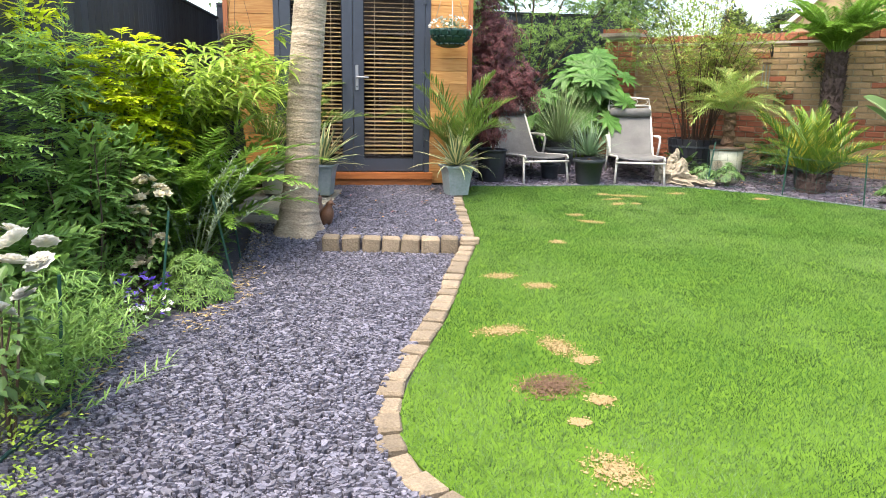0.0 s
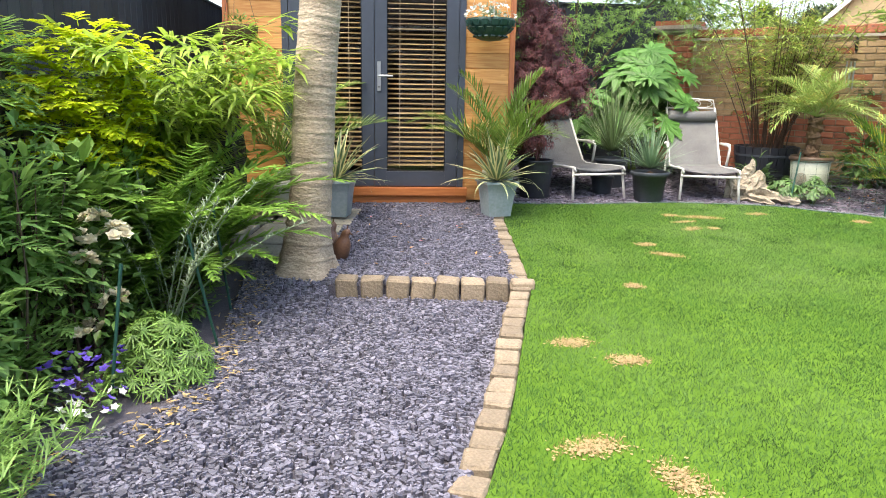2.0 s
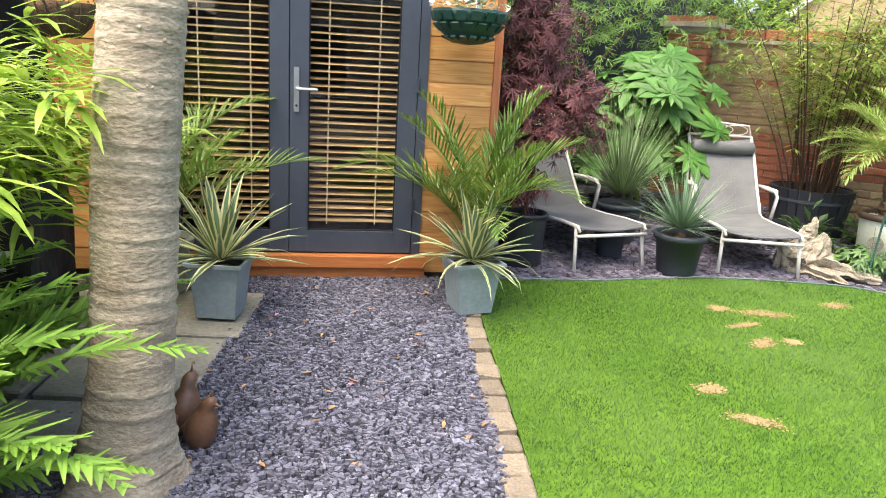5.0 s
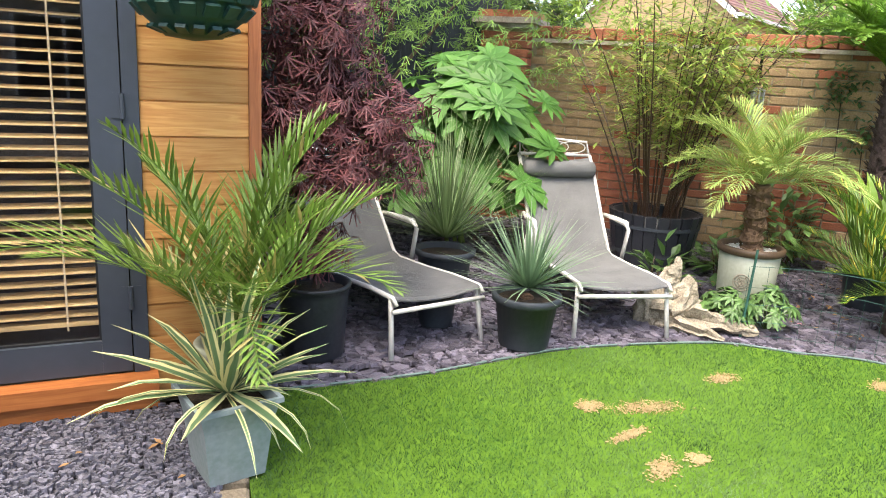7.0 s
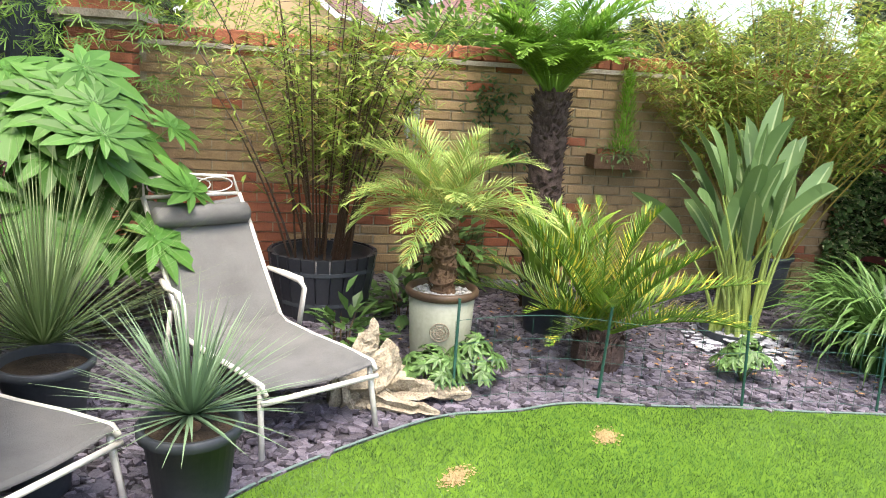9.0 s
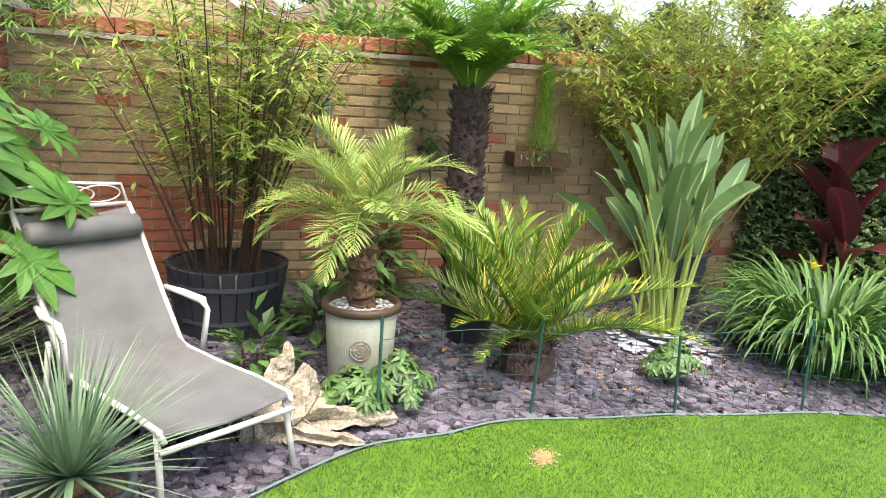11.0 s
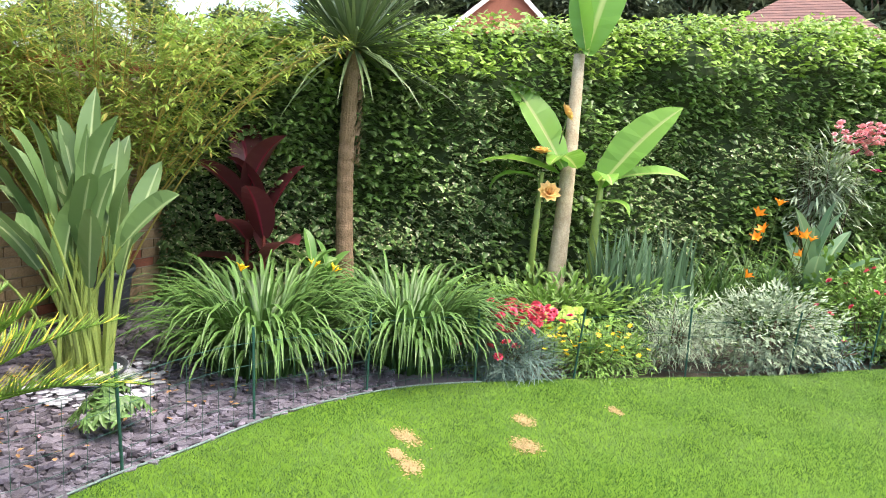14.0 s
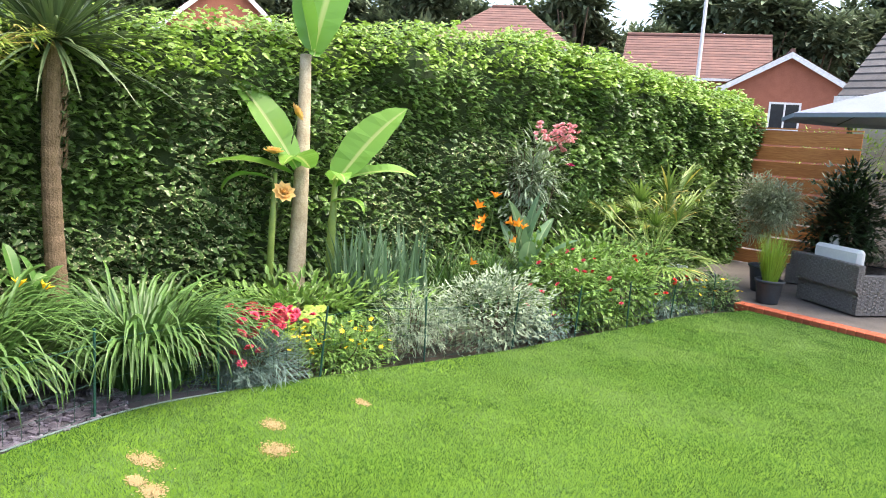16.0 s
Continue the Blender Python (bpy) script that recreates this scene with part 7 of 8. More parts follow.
for i in range(170):
    m.strip((6.65 + U(-0.3, 0.3), -1.2 + U(-0.6, 0.6), -0.3), U(0, TAU), U(1.1, 1.5), U(0.6, 1.05), U(0.022, 0.034), 6, U(0.6, 2.2), "strap", 0.3)
part("foliage", m, "lily", g)
spots = [(6.3, -1.0, 0.88), (6.35, -1.15, 0.72), (6.4, -1.6, 0.70), (6.42, -1.72, 0.66), (6.35, -1.62, 0.5), (6.6, -1.5, 0.95), (6.5, -1.85, 0.62), (6.1, -0.8, 0.35), (6.62, -1.3, 0.62)]
for p in spots:
    sm.tube([(6.65, -1.2, -0.3), (p[0] + 0.05, p[1], p[2] * 0.6), p], 0.005, 5, False)
part("stalk", sm, "stem", g)
blooms(g, blossom(6, 0.1, 0.04, 0.9, 1.2).mesh("blossom", "orange"), spots, "blossom", 55)
bush("border_greenery", "mixed low greenery filling the border", (6.3, 0.9, 0.0), (0.65, 1.7, 0.32), 2600, 0.12, 0.04, "shrub", "lance", 2, "shrub", 19, 0.2, 0.3)
bush("border_greenery", "mixed low greenery filling the border", (6.6, -3.0, 0.1), (0.65, 2.3, 0.5), 3200, 0.11, 0.045, "shrub", "lance", 2, "shrub", 20, 0.2, 0.3)
g = thing("oleander", "oleander with pale pink flower heads", "shrub", (7.2, -2.6, gz(-2.6)))
stems(g, (7.2, -2.6, 1.0), (0.45, 0.5, 0.7), 18, 0.008)
m = MB(); crown(m, (7.15, -2.55, 1.15), (0.4, 0.5, 0.62), 900, 0.17, 0.026, "lance", 2, 0.6, 0.2, 0.35, 4); part("foliage", m, "silver", g)
pk = blossom(6, 0.04, 0.036, 0.4, 0.3, 2).mesh("blossom", "pink")
blooms(g, pk, [(6.92 + U(-0.12, 0.1), -2.6 + U(-0.4, 0.32), U(1.6, 1.84)) for i in range(70)] + [(6.95, -2.9 + U(-0.15, 0.15), U(1.45, 1.65)) for i in range(14)])
g = thing("magenta_rose", "climbing rose with magenta blooms on the hedge", "rose", (7.35, -3.3, gz(-3.3)))
m = MB(); m.tube([(7.4, -3.3, -0.4), (7.3, -3.25, 0.8), (7.22, -3.3, 1.75)], 0.008, 5); part("stem", m, "stem", g)
blooms(g, blossom(8, 0.07, 0.065, 0.35, -0.1, 4).mesh("rose_bloom", "magenta"), [(7.22, -3.3, 1.72), (7.2, -3.28, 1.3), (7.25, -3.0, 1.5)], "rose_bloom", 45)
m = MB(); crown(m, (7.2, -3.6, 0.6), (0.4, 0.6, 0.7), 600, 0.08, 0.045, "broad", 1, 0.5, 0.3, 0.3, 8); part("foliage", m, "dark", g)
for c, n, s, mt in (((5.95, -2.1, 0.0), 20, 21, "coral"), ((5.98, -3.1, -0.05), 16, 22, "redpetal")):
    g = bush("bedding_rose", "bushy rose with coral and red blooms", c, (0.46, 0.66, 0.45), 2200, 0.06, 0.045, "shrub", "broad", 1, "rose", s, 0.4, 0.35, group="bedding roses")
    blooms(g, blossom(7, 0.032, 0.03, 0.4, 0.1, 3).mesh("rose_bloom", mt), scatter(c, (0.48, 0.68, 0.46), n, -0.3), "rose_bloom", 50)
g = bush("red_geranium", "red-flowered bedding geranium in the border", (6.1, -4.3, -0.2), (0.28, 0.45, 0.25), 700, 0.05, 0.04, "shrub", "broad", 1, "plant", 23)
blooms(g, blossom(6, 0.04, 0.035, 0.3, 0.1, 3).mesh("blossom", "redpetal"), [(6.05 + U(-0.1, 0.1), -4.3 + U(-0.2, 0.2), U(-0.05, 0.08)) for i in range(12)])
g = bush("yellow_bedding", "low mound with small yellow flowers", (5.98, -4.95, -0.25), (0.28, 0.5, 0.26), 1500, 0.045, 0.028, "dark", "broad", 1, "plant", 24)
blooms(g, blossom(6, 0.03, 0.022, 0.3, 0.2).mesh("blossom", "yellow"), scatter((5.95, -4.95, -0.28), (0.3, 0.5, 0.24), 16, 0.1))
g = thing("fan_palm", "fan palm with drooping yellow-tipped leaves in a pot", "potted palm", (6.75, -4.6, gz(-4.6)))
round_pot(g, 6.75, -4.6, gz(-4.6), 0.16, 0.2, 0.35, "greypot")
sm, lm = MB(), MB()
for i in range(24):
    a, el = i * 2.4, U(-0.1, 1.4)
    b = Vector((6.75, -4.6, 0.1)); d = Vector((math.cos(a) * math.cos(el), math.sin(a) * math.cos(el), math.sin(el)))
    t = b + d * U(0.5, 1.05)
    sm.tube([b, b.lerp(t, 0.5) + Vector((0, 0, 0.04)), t], 0.008, 5, False)
    side = Vector((-math.sin(a), math.cos(a), 0))
    for k in range(17):
        th = (k / 16 - 0.5) * 2.9
        w = d * math.cos(th) + side * math.sin(th)
        lm.strip(t, math.atan2(w.y, w.x), math.asin(max(-1, min(1, w.z))), U(0.42, 0.58), 0.04, 4, U(0.5, 1.5), "lance", 0.35)
part("stalk", sm, "strelstem", g); part("foliage", lm, "fan", g)
for x, y, r, h, mt in ((6.45, -5.25, 0.15, 0.3, "zinc"), (6.25, -5.6, 0.16, 0.24, "greypot"), (6.6, -5.7, 0.14, 0.36, "greypot"), (6.95, -5.5, 0.15, 0.4, "zinc")):
    g = thing("patio_pot", "round plant pot with low greenery", "potted plant", (x, y, gz(y)), "patio pots")
    round_pot(g, x, y, gz(y), r * 0.75, r, h, mt)
    m = MB(); crown(m, (x, y, gz(y) + h + 0.03), (r, r, 0.12), 120, 0.05, 0.025, "broad", 1, 0.5, 0.2, 0.3, x); part("foliage", m, "dark", g)

for x, y, s in ((5.55, 0.65, 51), (5.6, -1.45, 52), (5.75, -2.65, 53), (5.9, -3.7, 54), (5.45, 2.05, 55), (5.95, -4.4, 56)):
    bush("edge_greenery", "low mixed greenery beside the lawn", (x + 0.08, y, gz(y) + 0.05), (0.26, 0.42, 0.17), 900, 0.05, 0.024, "shrub" if s % 2 else "bluegreen", "lance", 1, "plant", s, 0.2, 0.3, group="lawn edge plants")

# ---- wire edging along the lawn ----
PTS = [p for p in smoothline([(2.92, 5.14), (3.44, 4.74), (4.0, 4.08), (4.62, 3.4), (5.02, 2.62), (5.16, 1.75), (5.3, 0.6), (5.34, -0.6), (5.48, -1.6), (5.66, -3.0), (5.8, -4.2), (5.8, -5.3)], 6)]
wf = thing("wire_edging", "low green plastic-coated wire mesh edging", "wire fence", (2.92, 5.14, 0))
lens = [0.0]
for a, b in zip(PTS, PTS[1:]):
    lens.append(lens[-1] + (b - a).length)


def along(s):
    for k in range(len(PTS) - 1):
        if lens[k + 1] >= s:
            return PTS[k].lerp(PTS[k + 1], (s - lens[k]) / max(1e-6, lens[k + 1] - lens[k]))
    return PTS[-1]


s, k = 0.0, 0
while s < lens[-1]:
    p = along(s)
    m = MB(); lx, ly = (0.09, 0.05) if k == 0 else (U(-0.04, 0.04), U(-0.04, 0.04)); m.tube([(p.x, p.y, gz(p.y) - 0.08), (p.x + lx, p.y + ly, gz(p.y) + 0.5)], 0.0075, 8); part("post", m, "wire", wf)
    s += 0.78 if k < 6 else 1.0
    k += 1
m = MB()
for h in (0.02, 0.1, 0.2, 0.3, 0.42):
    m.tube([(along(q).x, along(q).y, gz(along(q).y) + h + 0.02 * math.sin(q * 4)) for q in np.arange(0, lens[-1], 0.15)], 0.0014 if h < 0.4 else 0.002, 4, False)
part("line_wire", m, "wire", wf)
m = MB()
for q in np.arange(0, lens[-1], 0.1):
    p = along(q); m.tube([(p.x, p.y, gz(p.y)), (p.x + U(-0.01, 0.01), p.y, gz(p.y) + 0.42 + 0.02 * math.sin(q * 4))], 0.0012, 4, False)
tagged(part("mesh_wire", m, "wire", wf), kind="stuff")
m = MB(); pp = smoothline(EDGE_BED[:14], 6); m.tube([(p.x, p.y + 0.015, gz(p.y) + 0.004) for p in pp], 0.006, 6, False)
M["strip"] = mat("grey_green_strip", (0.15, 0.21, 0.19), (0.10, 0.15, 0.13), 0.6, 20)
single("lawn_edge_strip", m, "strip", "thin grey-green strip edging the lawn", "edging", kind="structure")

# ---- fallen leaves ----
random.seed(95)
for name, n, mt, lb in (("fallen_leaves", 380, "dryleaf", "dry brown leaf litter on the slate"), ("fallen_petals", 26, "pink", "scattered pink petals on the path")):
    m = MB()
    for i in range(n):
        x, y = (U(2.6, 5.5), U(3.2, 6.0)) if i % 9 else (U(-1.4, 0.0), U(3.2, 5.1))
        if x > 0 and y < 9.2 - x * 1.2:
            continue
        m.strip((x, y, gz(y) + 0.018), U(0, TAU), U(-0.1, 0.3), U(0.025, 0.05), U(0.014, 0.024), 2, U(-0.5, 0.5), "broad", 0.3)
    single(name, m, mt, lb, "leaf litter", kind="stuff")

m = MB()
for i in range(420):
    y = U(0.2, 3.1)
    x = -1.72 - (0.38 if y < 1.1 else 0.1 if y < 1.5 else 0.0) + random.gauss(0.05, 0.06)
    m.strip((x, y, pathz(x, y) + U(0.012, 0.024)), U(0, TAU), U(-0.15, 0.25), U(0.015, 0.05), U(0.006, 0.018), 2, U(-0.5, 0.5), "lance", 0.3)
single("leaf_litter", m, "strawblade", "dry straw and leaf litter along the border", "leaf litter", kind="stuff")

# ---- patio ----
pz = gz(-5.6) + 0.07
m = MB(); m.box(-3.0, -11.0, pz - 0.3, 9.0, -5.66, pz - 0.006); single("patio", m, "patio", "dark paved patio by the house", "patio", kind="structure")
pe = thing("patio_edge", "raised edge of bright red bricks along the patio", "kerb", (3.0, -5.6, pz), kind="structure")
bme = bmmesh(bevbox(0.1, 0.21, 0.13, 0.008, 2, 0.004), "brick", "patiobrick")
for i in range(52):
    ob = new("brick", bme); ob.parent = pe; ob.matrix_parent_inverse = pe.matrix_basis.inverted(); ob.matrix_basis = pose(0.55 + i * 0.105, -5.55, pz - 0.125, 0, 0, U(-1, 1))
g = thing("grass_pot", "yellow-green upright grass in a dark grey pot", "potted plant", (5.76, -5.95, pz))
round_pot(g, 5.76, -5.95, pz, 0.14, 0.185, 0.33, "greypot")
m = MB()
for i in range(420):
    a, r = U(0, TAU), 0.1 * math.sqrt(random.random())
    m.strip((5.76 + r * math.cos(a), -5.95 + r * math.sin(a), pz + 0.3), a, U(1.2, 1.55), U(0.4, 0.72), 0.015, 3, U(0, 0.3), "spike")
part("foliage", m, "lime", g)
g = thing("olive_tree", "grey-green standard olive tree", "tree", (6.25, -6.75, pz))
round_pot(g, 6.25, -6.75, pz, 0.18, 0.24, 0.4, "greypot")
m = MB(); m.tube([(6.25, -6.75, pz + 0.3), (6.27, -6.75, pz + 0.8), (6.25, -6.75, 0.7)], [0.03, 0.025, 0.02], 8); part("trunk", m, "bark", g)
m = MB()
for k in range(6):
    crown(m, (6.25 + U(-0.28, 0.28), -6.75 + U(-0.28, 0.28), 0.78 + U(-0.25, 0.25)), (0.36, 0.36, 0.3), 1300, 0.08, 0.026, "lance", 1, 0.3, 0.2, 0.4, k + 30)
part("crown", m, "olive", g)


def wicker(sx, sy, sz, mm, name, parent):
    """Woven rattan: a core wrapped in proud bands."""
    m = MB()
    m.box(-sx / 2, -sy / 2, 0, sx / 2, sy / 2, sz, mm)
    k = 0
    z = 0.004
    while z < sz - 0.02:
        o = 0.006 if k % 2 else 0.003
        n = max(2, int(sx / 0.06))
        for i in range(n):
            if (i + k) % 2:
                x0 = -sx / 2 + sx * i / n
                m.box(x0, -sy / 2 - 0.007, z, x0 + sx / n, sy / 2 + 0.007, z + 0.02, mm)
        n = max(2, int(sy / 0.06))
        for i in range(n):
            if (i + k) % 2:
                y0 = -sy / 2 + sy * i / n
                m.box(-sx / 2 - 0.007, y0, z, sx / 2 + 0.007, y0 + sy / n, z + 0.02, mm)
        z += 0.025
        k += 1
    return part(name, m, "rattan", parent)


def sofa(x, y, turn, w, label):
    mm = pose(x, y, pz, 0, 0, turn)
    g = thing("rattan_sofa", label, "sofa", (x, y, pz), "rattan seats")
    wicker(w, 0.72, 0.3, mm @ pose(0, 0, 0.02), "base", g)
    wicker(w, 0.1, 0.36, mm @ pose(0, 0.36, 0.322), "backrest", g)
    for s in (-1, 1):
        wicker(0.12, 0.62, 0.22, mm @ pose(s * (w / 2 - 0.06), 0.0 - 0.002, 0.322), "armrest", g)
    for nm, q, d in (("back_cushion", (0, 0.235, 0.44), (w - 0.26, 0.13, 0.42)), ("seat_cushion", (0, -0.05, 0.33), (w - 0.28, 0.58, 0.11))):
        bm = bevbox(*d, 0.045)
        bmesh.ops.transform(bm, matrix=mm @ pose(*q), verts=bm.verts)
        part(nm, bmmesh(bm, nm, "cushion"), None, g, "white padded cushion")


sofa(5.1, -6.85, -24, 1.1, "grey rattan garden sofa with white cushions")
g = thing("patio_table", "low dark glass-topped rattan table", "table", (5.3, -8.3, pz))
wicker(0.8, 0.8, 0.5, pose(5.3, -8.3, pz), "base", g)
m = MB(); m.lathe([(0.001, 0.505), (0.62, 0.505), (0.63, 0.515), (0.62, 0.525), (0.001, 0.525)], 40, (5.3, -8.3, pz)); part("tabletop", m, "darktable", g)
sofa(6.2, -8.3, 100, 0.8, "grey rattan garden armchair beyond the table")
g = thing("patio_umbrella", "open blue-grey canvas patio umbrella", "umbrella", (5.0, -7.75, pz))
UC = Vector((4.95, -7.75, 0))
m = MB(); m.tube([(UC.x, UC.y, pz + 0.53), (UC.x, UC.y, 2.75)], 0.022, 10); part("pole", m, "greypot", g)
m = MB()
n = 8
for i in range(n):
    a0, a1 = TAU * i / n + 0.2, TAU * (i + 1) / n + 0.2
    rr = 1.75
    for f0, f1 in ((0.02, 0.5), (0.5, 1.0)):
        q = [UC + Vector((rr * f * math.cos(a), rr * f * math.sin(a), 2.72 - 0.5 * f ** 1.15)) for a, f in ((a0, f0), (a1, f0), (a1, f1), (a0, f1))]
        m.face(q)
    e0, e1 = [UC + Vector((rr * math.cos(a), rr * math.sin(a), 2.22)) for a in (a0, a1)]
    m.face([e0, e1, e1 - Vector((0, 0, 0.06)), e0 - Vector((0, 0, 0.06))])
part("canopy", m, "canopy", g)
for i in range(n):
    a = TAU * i / n + 0.2
    m = MB(); m.tube([UC + Vector((0, 0, 2.69)), UC + Vector((1.74 * math.cos(a), 1.74 * math.sin(a), 2.19))], 0.008, 5); part("rib", m, "greypot", g)

panel_fence("fence_patio", (6.3, -9.5), (9.2, -9.1), 2.12, "larch", "horizontal slatted larch fence beyond the patio", 0.28, False)
bush("laurel", "dark glossy laurel bush beside the patio", (5.95, -8.5, 0.5), (0.66, 0.5, 1.1), 5200, 0.13, 0.075, "laurel", "broad", 1, "shrub", 25, 0.3, 0.2)
bush("lime_shrub", "yellow-green shrub beyond the larch fence", (7.2, -11.0, 1.7), (1.4, 0.6, 0.8), 900, 0.1, 0.05, "lime", "broad", 1, "shrub", 26)


# ---- houses ----
def house(name, label, c, turn, w, d, eave, ridge, wallm, roofm, wins, base=-0.6, gable=True):
    mm = pose(c[0], c[1], 0, 0, 0, turn)
    g = thing(name, label, "house", (c[0], c[1], base))
    m = MB()
    m.box(-w / 2, -d / 2, base, w / 2, d / 2, eave, mm)
    if gable:
        for s in (-1, 1):
            m.face([mm @ Vector((s * w / 2, -d / 2, eave)), mm @ Vector((s * w / 2, d / 2, eave)), mm @ Vector((s * w / 2, 0, ridge))])
    part("wall", m, wallm, g)
    m = MB()
    hip = 0 if gable else d * 0.45
    rows = 16
    for s in (-1, 1):
        for k in range(rows):
            f0, f1 = k / rows, (k + 1) / rows
            def P(f, e, up):
                return mm @ Vector((e * (w / 2 + 0.25 - hip * f), s * (d / 2 + 0.3) * (1 - f), eave - 0.1 + (ridge - eave + 0.1) * f + up))
            m.face([P(f0, -1, 0.05), P(f0, 1, 0.05), P(f1, 1, 0.02), P(f1, -1, 0.02)])
            m.face([P(f0, -1, 0.0), P(f0, 1, 0.0), P(f0, 1, 0.05), P(f0, -1, 0.05)])
    if hip:
        for e in (-1, 1):
            m.face([mm @ Vector((e * (w / 2 + 0.25), -d / 2 - 0.3, eave - 0.1)), mm @ Vector((e * (w / 2 + 0.25), d / 2 + 0.3, eave - 0.1)), mm @ Vector((e * (w / 2 + 0.25 - hip), 0, ridge))])
    rf = part("roof", m, roofm, g)
    m = MB(); m.tube([mm @ Vector((-(w / 2 + 0.25 - hip), 0, ridge + 0.05)), mm @ Vector((w / 2 + 0.25 - hip, 0, ridge + 0.05))], 0.12, 8); part("ridge_tiles", m, roofm, rf)
    for s in (-1, 1):
        m = MB(); m.box(-w / 2 - 0.27, s * (d / 2 + 0.33) - 0.06, eave - 0.22, w / 2 + 0.27, s * (d / 2 + 0.33) + 0.06, eave - 0.08, mm); part("gutter", m, "upvc", g)
        if gable:
            for t in (-1, 1):
                m = MB()
                a, b = Vector((s * (w / 2 + 0.27), t * (d / 2 + 0.3), eave - 0.12)), Vector((s * (w / 2 + 0.27), 0, ridge))
                m.face([mm @ a, mm @ b, mm @ (b - Vector((0, 0, 0.28))), mm @ (a - Vector((0, 0, 0.28)))]); part("barge_board", m, "upvc", g)
    for face, u, z, ww, hh in wins:
        q = mm @ (pose(u, -d / 2, z) if face == "f" else pose(w / 2, u, z, 0, 0, 90) if face == "r" else pose(-w / 2, u, z, 0, 0, -90) if face == "l" else pose(u, d / 2, z, 0, 0, 180))
        m = MB()
        for a in ((-ww / 2, -0.05, 0, -ww / 2 + 0.09, 0.02, hh), (ww / 2 - 0.09, -0.05, 0, ww / 2, 0.02, hh), (-ww / 2 + 0.091, -0.05, hh - 0.09, ww / 2 - 0.091, 0.02, hh), (-ww / 2 + 0.091, -0.05, 0, ww / 2 - 0.091, 0.02, 0.09), (-0.04, -0.05, 0.091, 0.04, 0.02, hh - 0.091)):
            m.box(*a, q)
        w_ = part("window", m, "upvc", g)
        m = MB(); m.box(-ww / 2 + 0.08, -0.02, 0.08, ww / 2 - 0.08, -0.005, hh - 0.08, q); part("pane", m, "winglass", w_)
    return g


def polar(px_dir, dist):
    return (0.86 + px_dir[0] * dist, 3.66 + px_dir[1] * dist)


house("brick_house", "red brick house with brown tiled roof beyond the hedge", polar((0.56, -0.83), 46), 34, 7.6, 5.4, 5.9, 8.5, "housebrick", "rooftile", [("l", -1.5, 3.2, 1.2, 1.3), ("l", 0.6, 3.2, 1.5, 1.3), ("b", 0, 3.2, 1.4, 1.3), ("b", 2.8, 3.2, 1.4, 1.3)])
house("brick_house", "brick house wing with white-trimmed gable", polar((0.47, -0.882), 41), 34 + 90, 6, 5.5, 5.0, 6.6, "housebrick", "rooftile", [("f", 0, 3.0, 1.3, 1.3), ("b", 0.5, 3.0, 1.4, 1.3), ("r", 0, 3.0, 1.4, 1.3), ("l", 0.3, 3.0, 1.4, 1.3)])
house("tiled_house", "distant house with hipped brown tiled roof", polar((0.735, -0.66), 50), 40, 9, 8, 7.4, 10.4, "housebrick", "rooftile", [("b", 0, 4.0, 1.4, 1.3)], gable=False)
house("gabled_house", "red-roofed brick house with white barge boards", polar((0.93, -0.33), 42), -10, 9, 7, 5.4, 8.6, "housebrick", "rooftile", [("l", 0, 3.4, 1.4, 1.3)])
house("buff_house", "buff brick gabled house beyond the wall", (26.0, 31.0), 25, 9, 7, 4.6, 7.4, "buffhouse", "rooftile", [("f", 0, 2.4, 1.4, 1.3)])
house("tiled_house", "distant house with red tiled roof beyond the wall", (34.0, 26.0), -20, 9, 8, 4.4, 6.6, "housebrick", "rooftile", [("f", 0, 2.4, 1.4, 1.3)], gable=False)
house("main_house", "pale house with grey tiled roof behind the patio", (1.8, -14.2), 0, 11.0, 5.6, 2.95, 5.4, "render", "greytile", [("b", -3.0, 0.2, 2.2, 2.0), ("b", 1.5, 0.5, 1.8, 1.4)])
m = MB(); p = polar((0.553, -0.829), 30); m.tube([(p[0], p[1], -0.6), (p[0], p[1], 9.5)], [0.09, 0.06], 8); single("mast", m, "upvc", "slender white pole beyond the hedge", "pole")

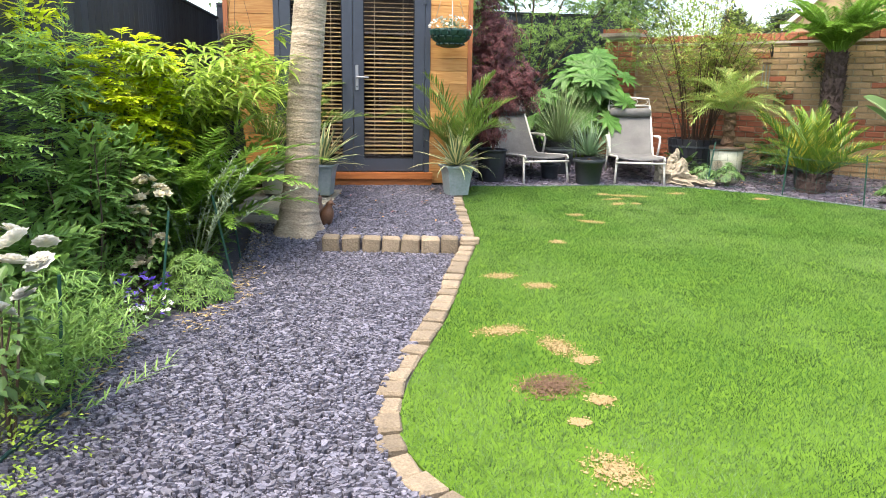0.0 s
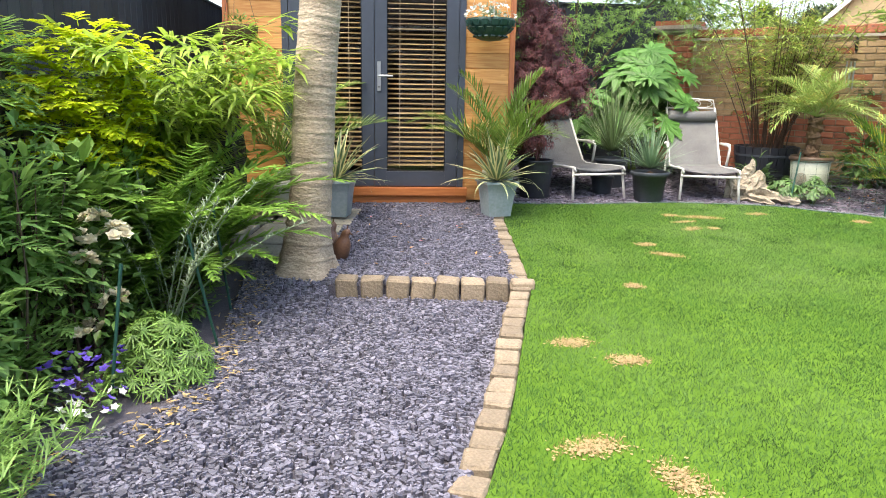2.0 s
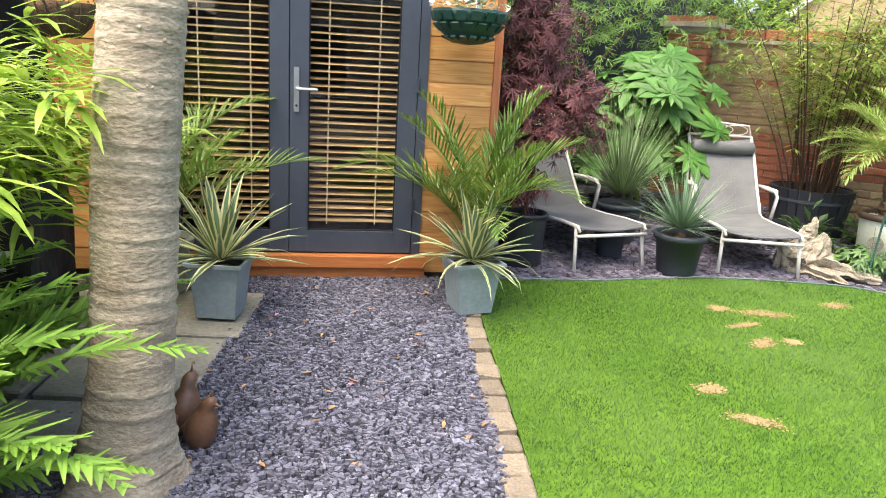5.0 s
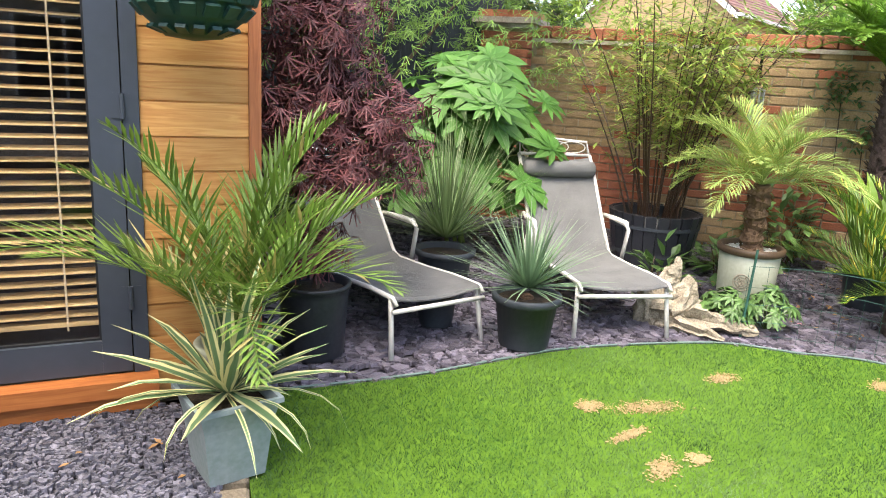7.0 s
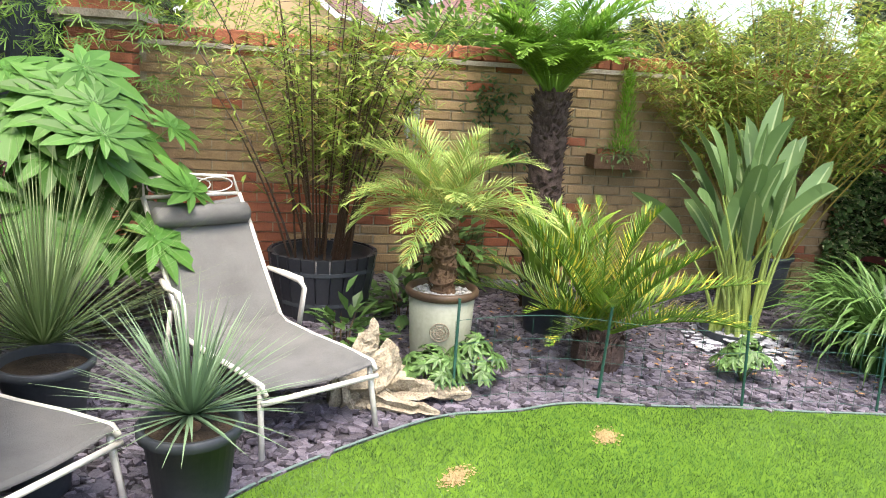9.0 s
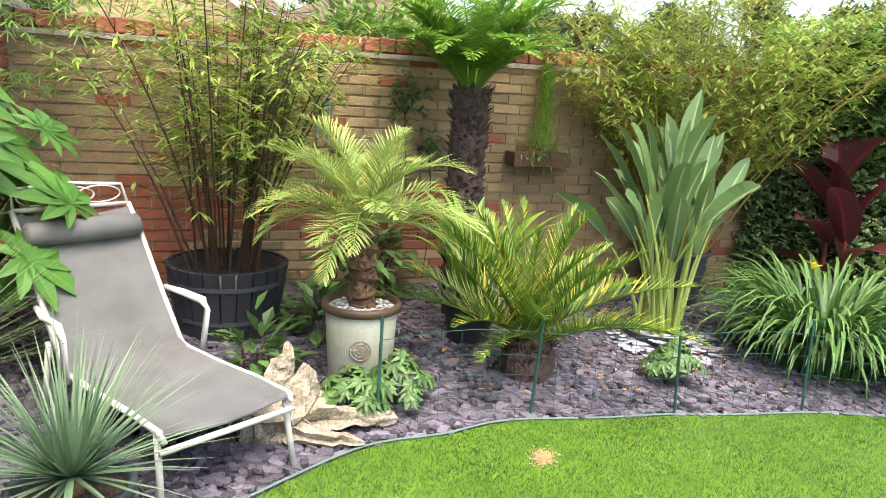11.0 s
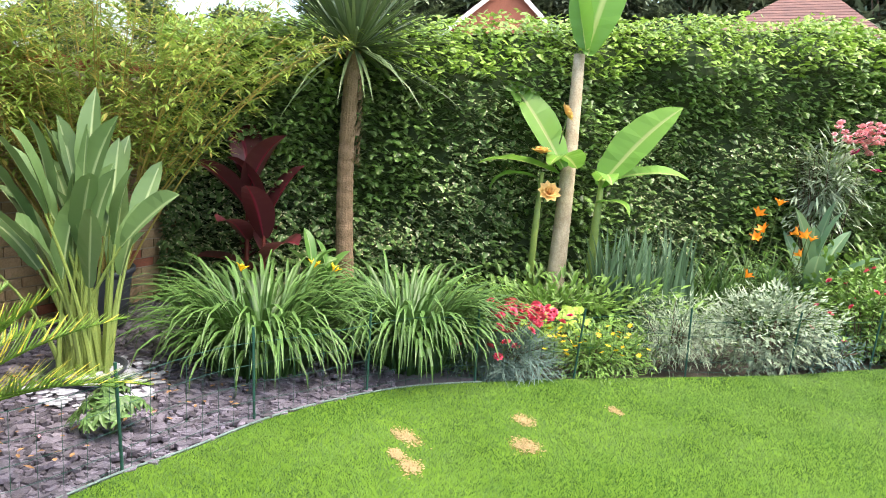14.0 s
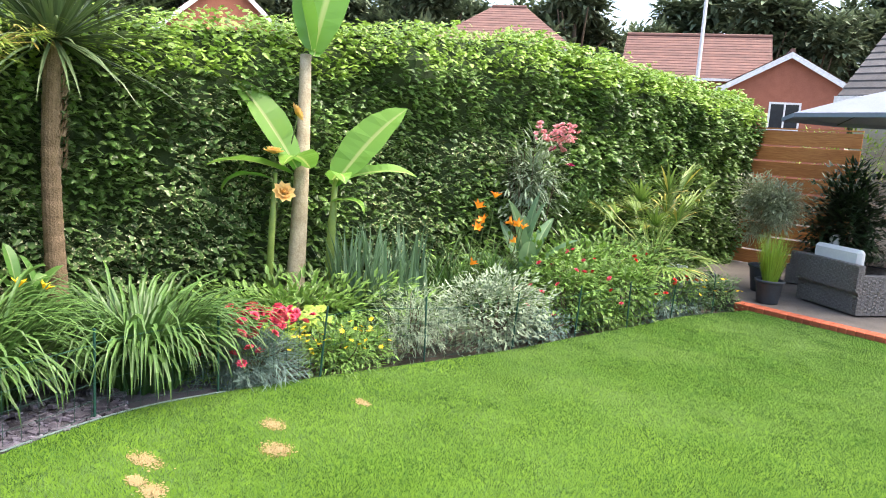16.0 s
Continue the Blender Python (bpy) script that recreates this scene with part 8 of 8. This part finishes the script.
# ---- far trees ----
random.seed(97)
proto = []
for k in range(4):
    m = MB(); m.tube([(0, 0, -1), (0.2, 0, 4), (0.1, 0.2, 9)], [0.4, 0.3, 0.1], 8)
    for i in range(8):
        a = U(0, TAU); m.tube([(0.15, 0.1, U(3, 7)), (2 * math.cos(a), 2 * math.sin(a), U(6, 10))], [0.14, 0.04], 6)
    tm = m.mesh("trunk", "twig")
    m = MB()
    for i in range(26):
        a, r, z = U(0, TAU), U(0, 2.6), U(3.5, 11.5)
        r *= 1.2 - abs(z - 6.5) / 7
        crown(m, (r * math.cos(a), r * math.sin(a), z), (1.3, 1.3, 1.0), 170, 0.6, 0.45, "broad", 1, 0.3, 0.2, 0.5, i + 40 * k)
    proto.append((tm, m.mesh("crown", "woods")))
for i in range(70):
    b = math.radians(-50 + i * 1.9)
    ang = b - math.radians(20)
    d = U(62, 80)
    x, y = 0.9 + d * math.cos(ang), 3.6 + d * math.sin(ang)
    s = U(1.1, 1.55) if i < 34 else U(0.6, 0.95)
    g = thing("far_tree", "distant dark leafy tree behind the houses", "tree", (x, y, -0.6), "far trees")
    for nm, me in zip(("trunk", "crown"), proto[i % 4]):
        ob = new(nm, me); ob.parent = g; ob.matrix_basis = Matrix.Rotation(U(0, 6), 4, "Z") @ Matrix.Scale(s, 4)
bush("tall_shrub", "light green tree foliage above the garden wall", (4.6, 9.6, 2.0), (1.5, 0.9, 1.0), 1500, 0.1, 0.05, "lime", "broad", 1, "tree", 27, 0.2, 0.5, 20)
for x, y, z, rx, rz, k in ((1.0, 10.2, 2.6, 1.6, 1.2, 28), (3.5, 9.8, 2.4, 1.3, 0.9, 29), (7.2, 8.2, 1.75, 1.0, 0.7, 30), (-2.2, 10.5, 2.6, 1.4, 1.2, 31)):
    bush("garden_tree", "leafy light green tree beyond the boundary", (x, y, z), (rx, 0.8, rz), 4200, 0.13, 0.07, "dark" if k < 30 else "shrub", "broad", 1, "tree", k, 0.2, 0.5, 14, group="trees beyond the boundary")
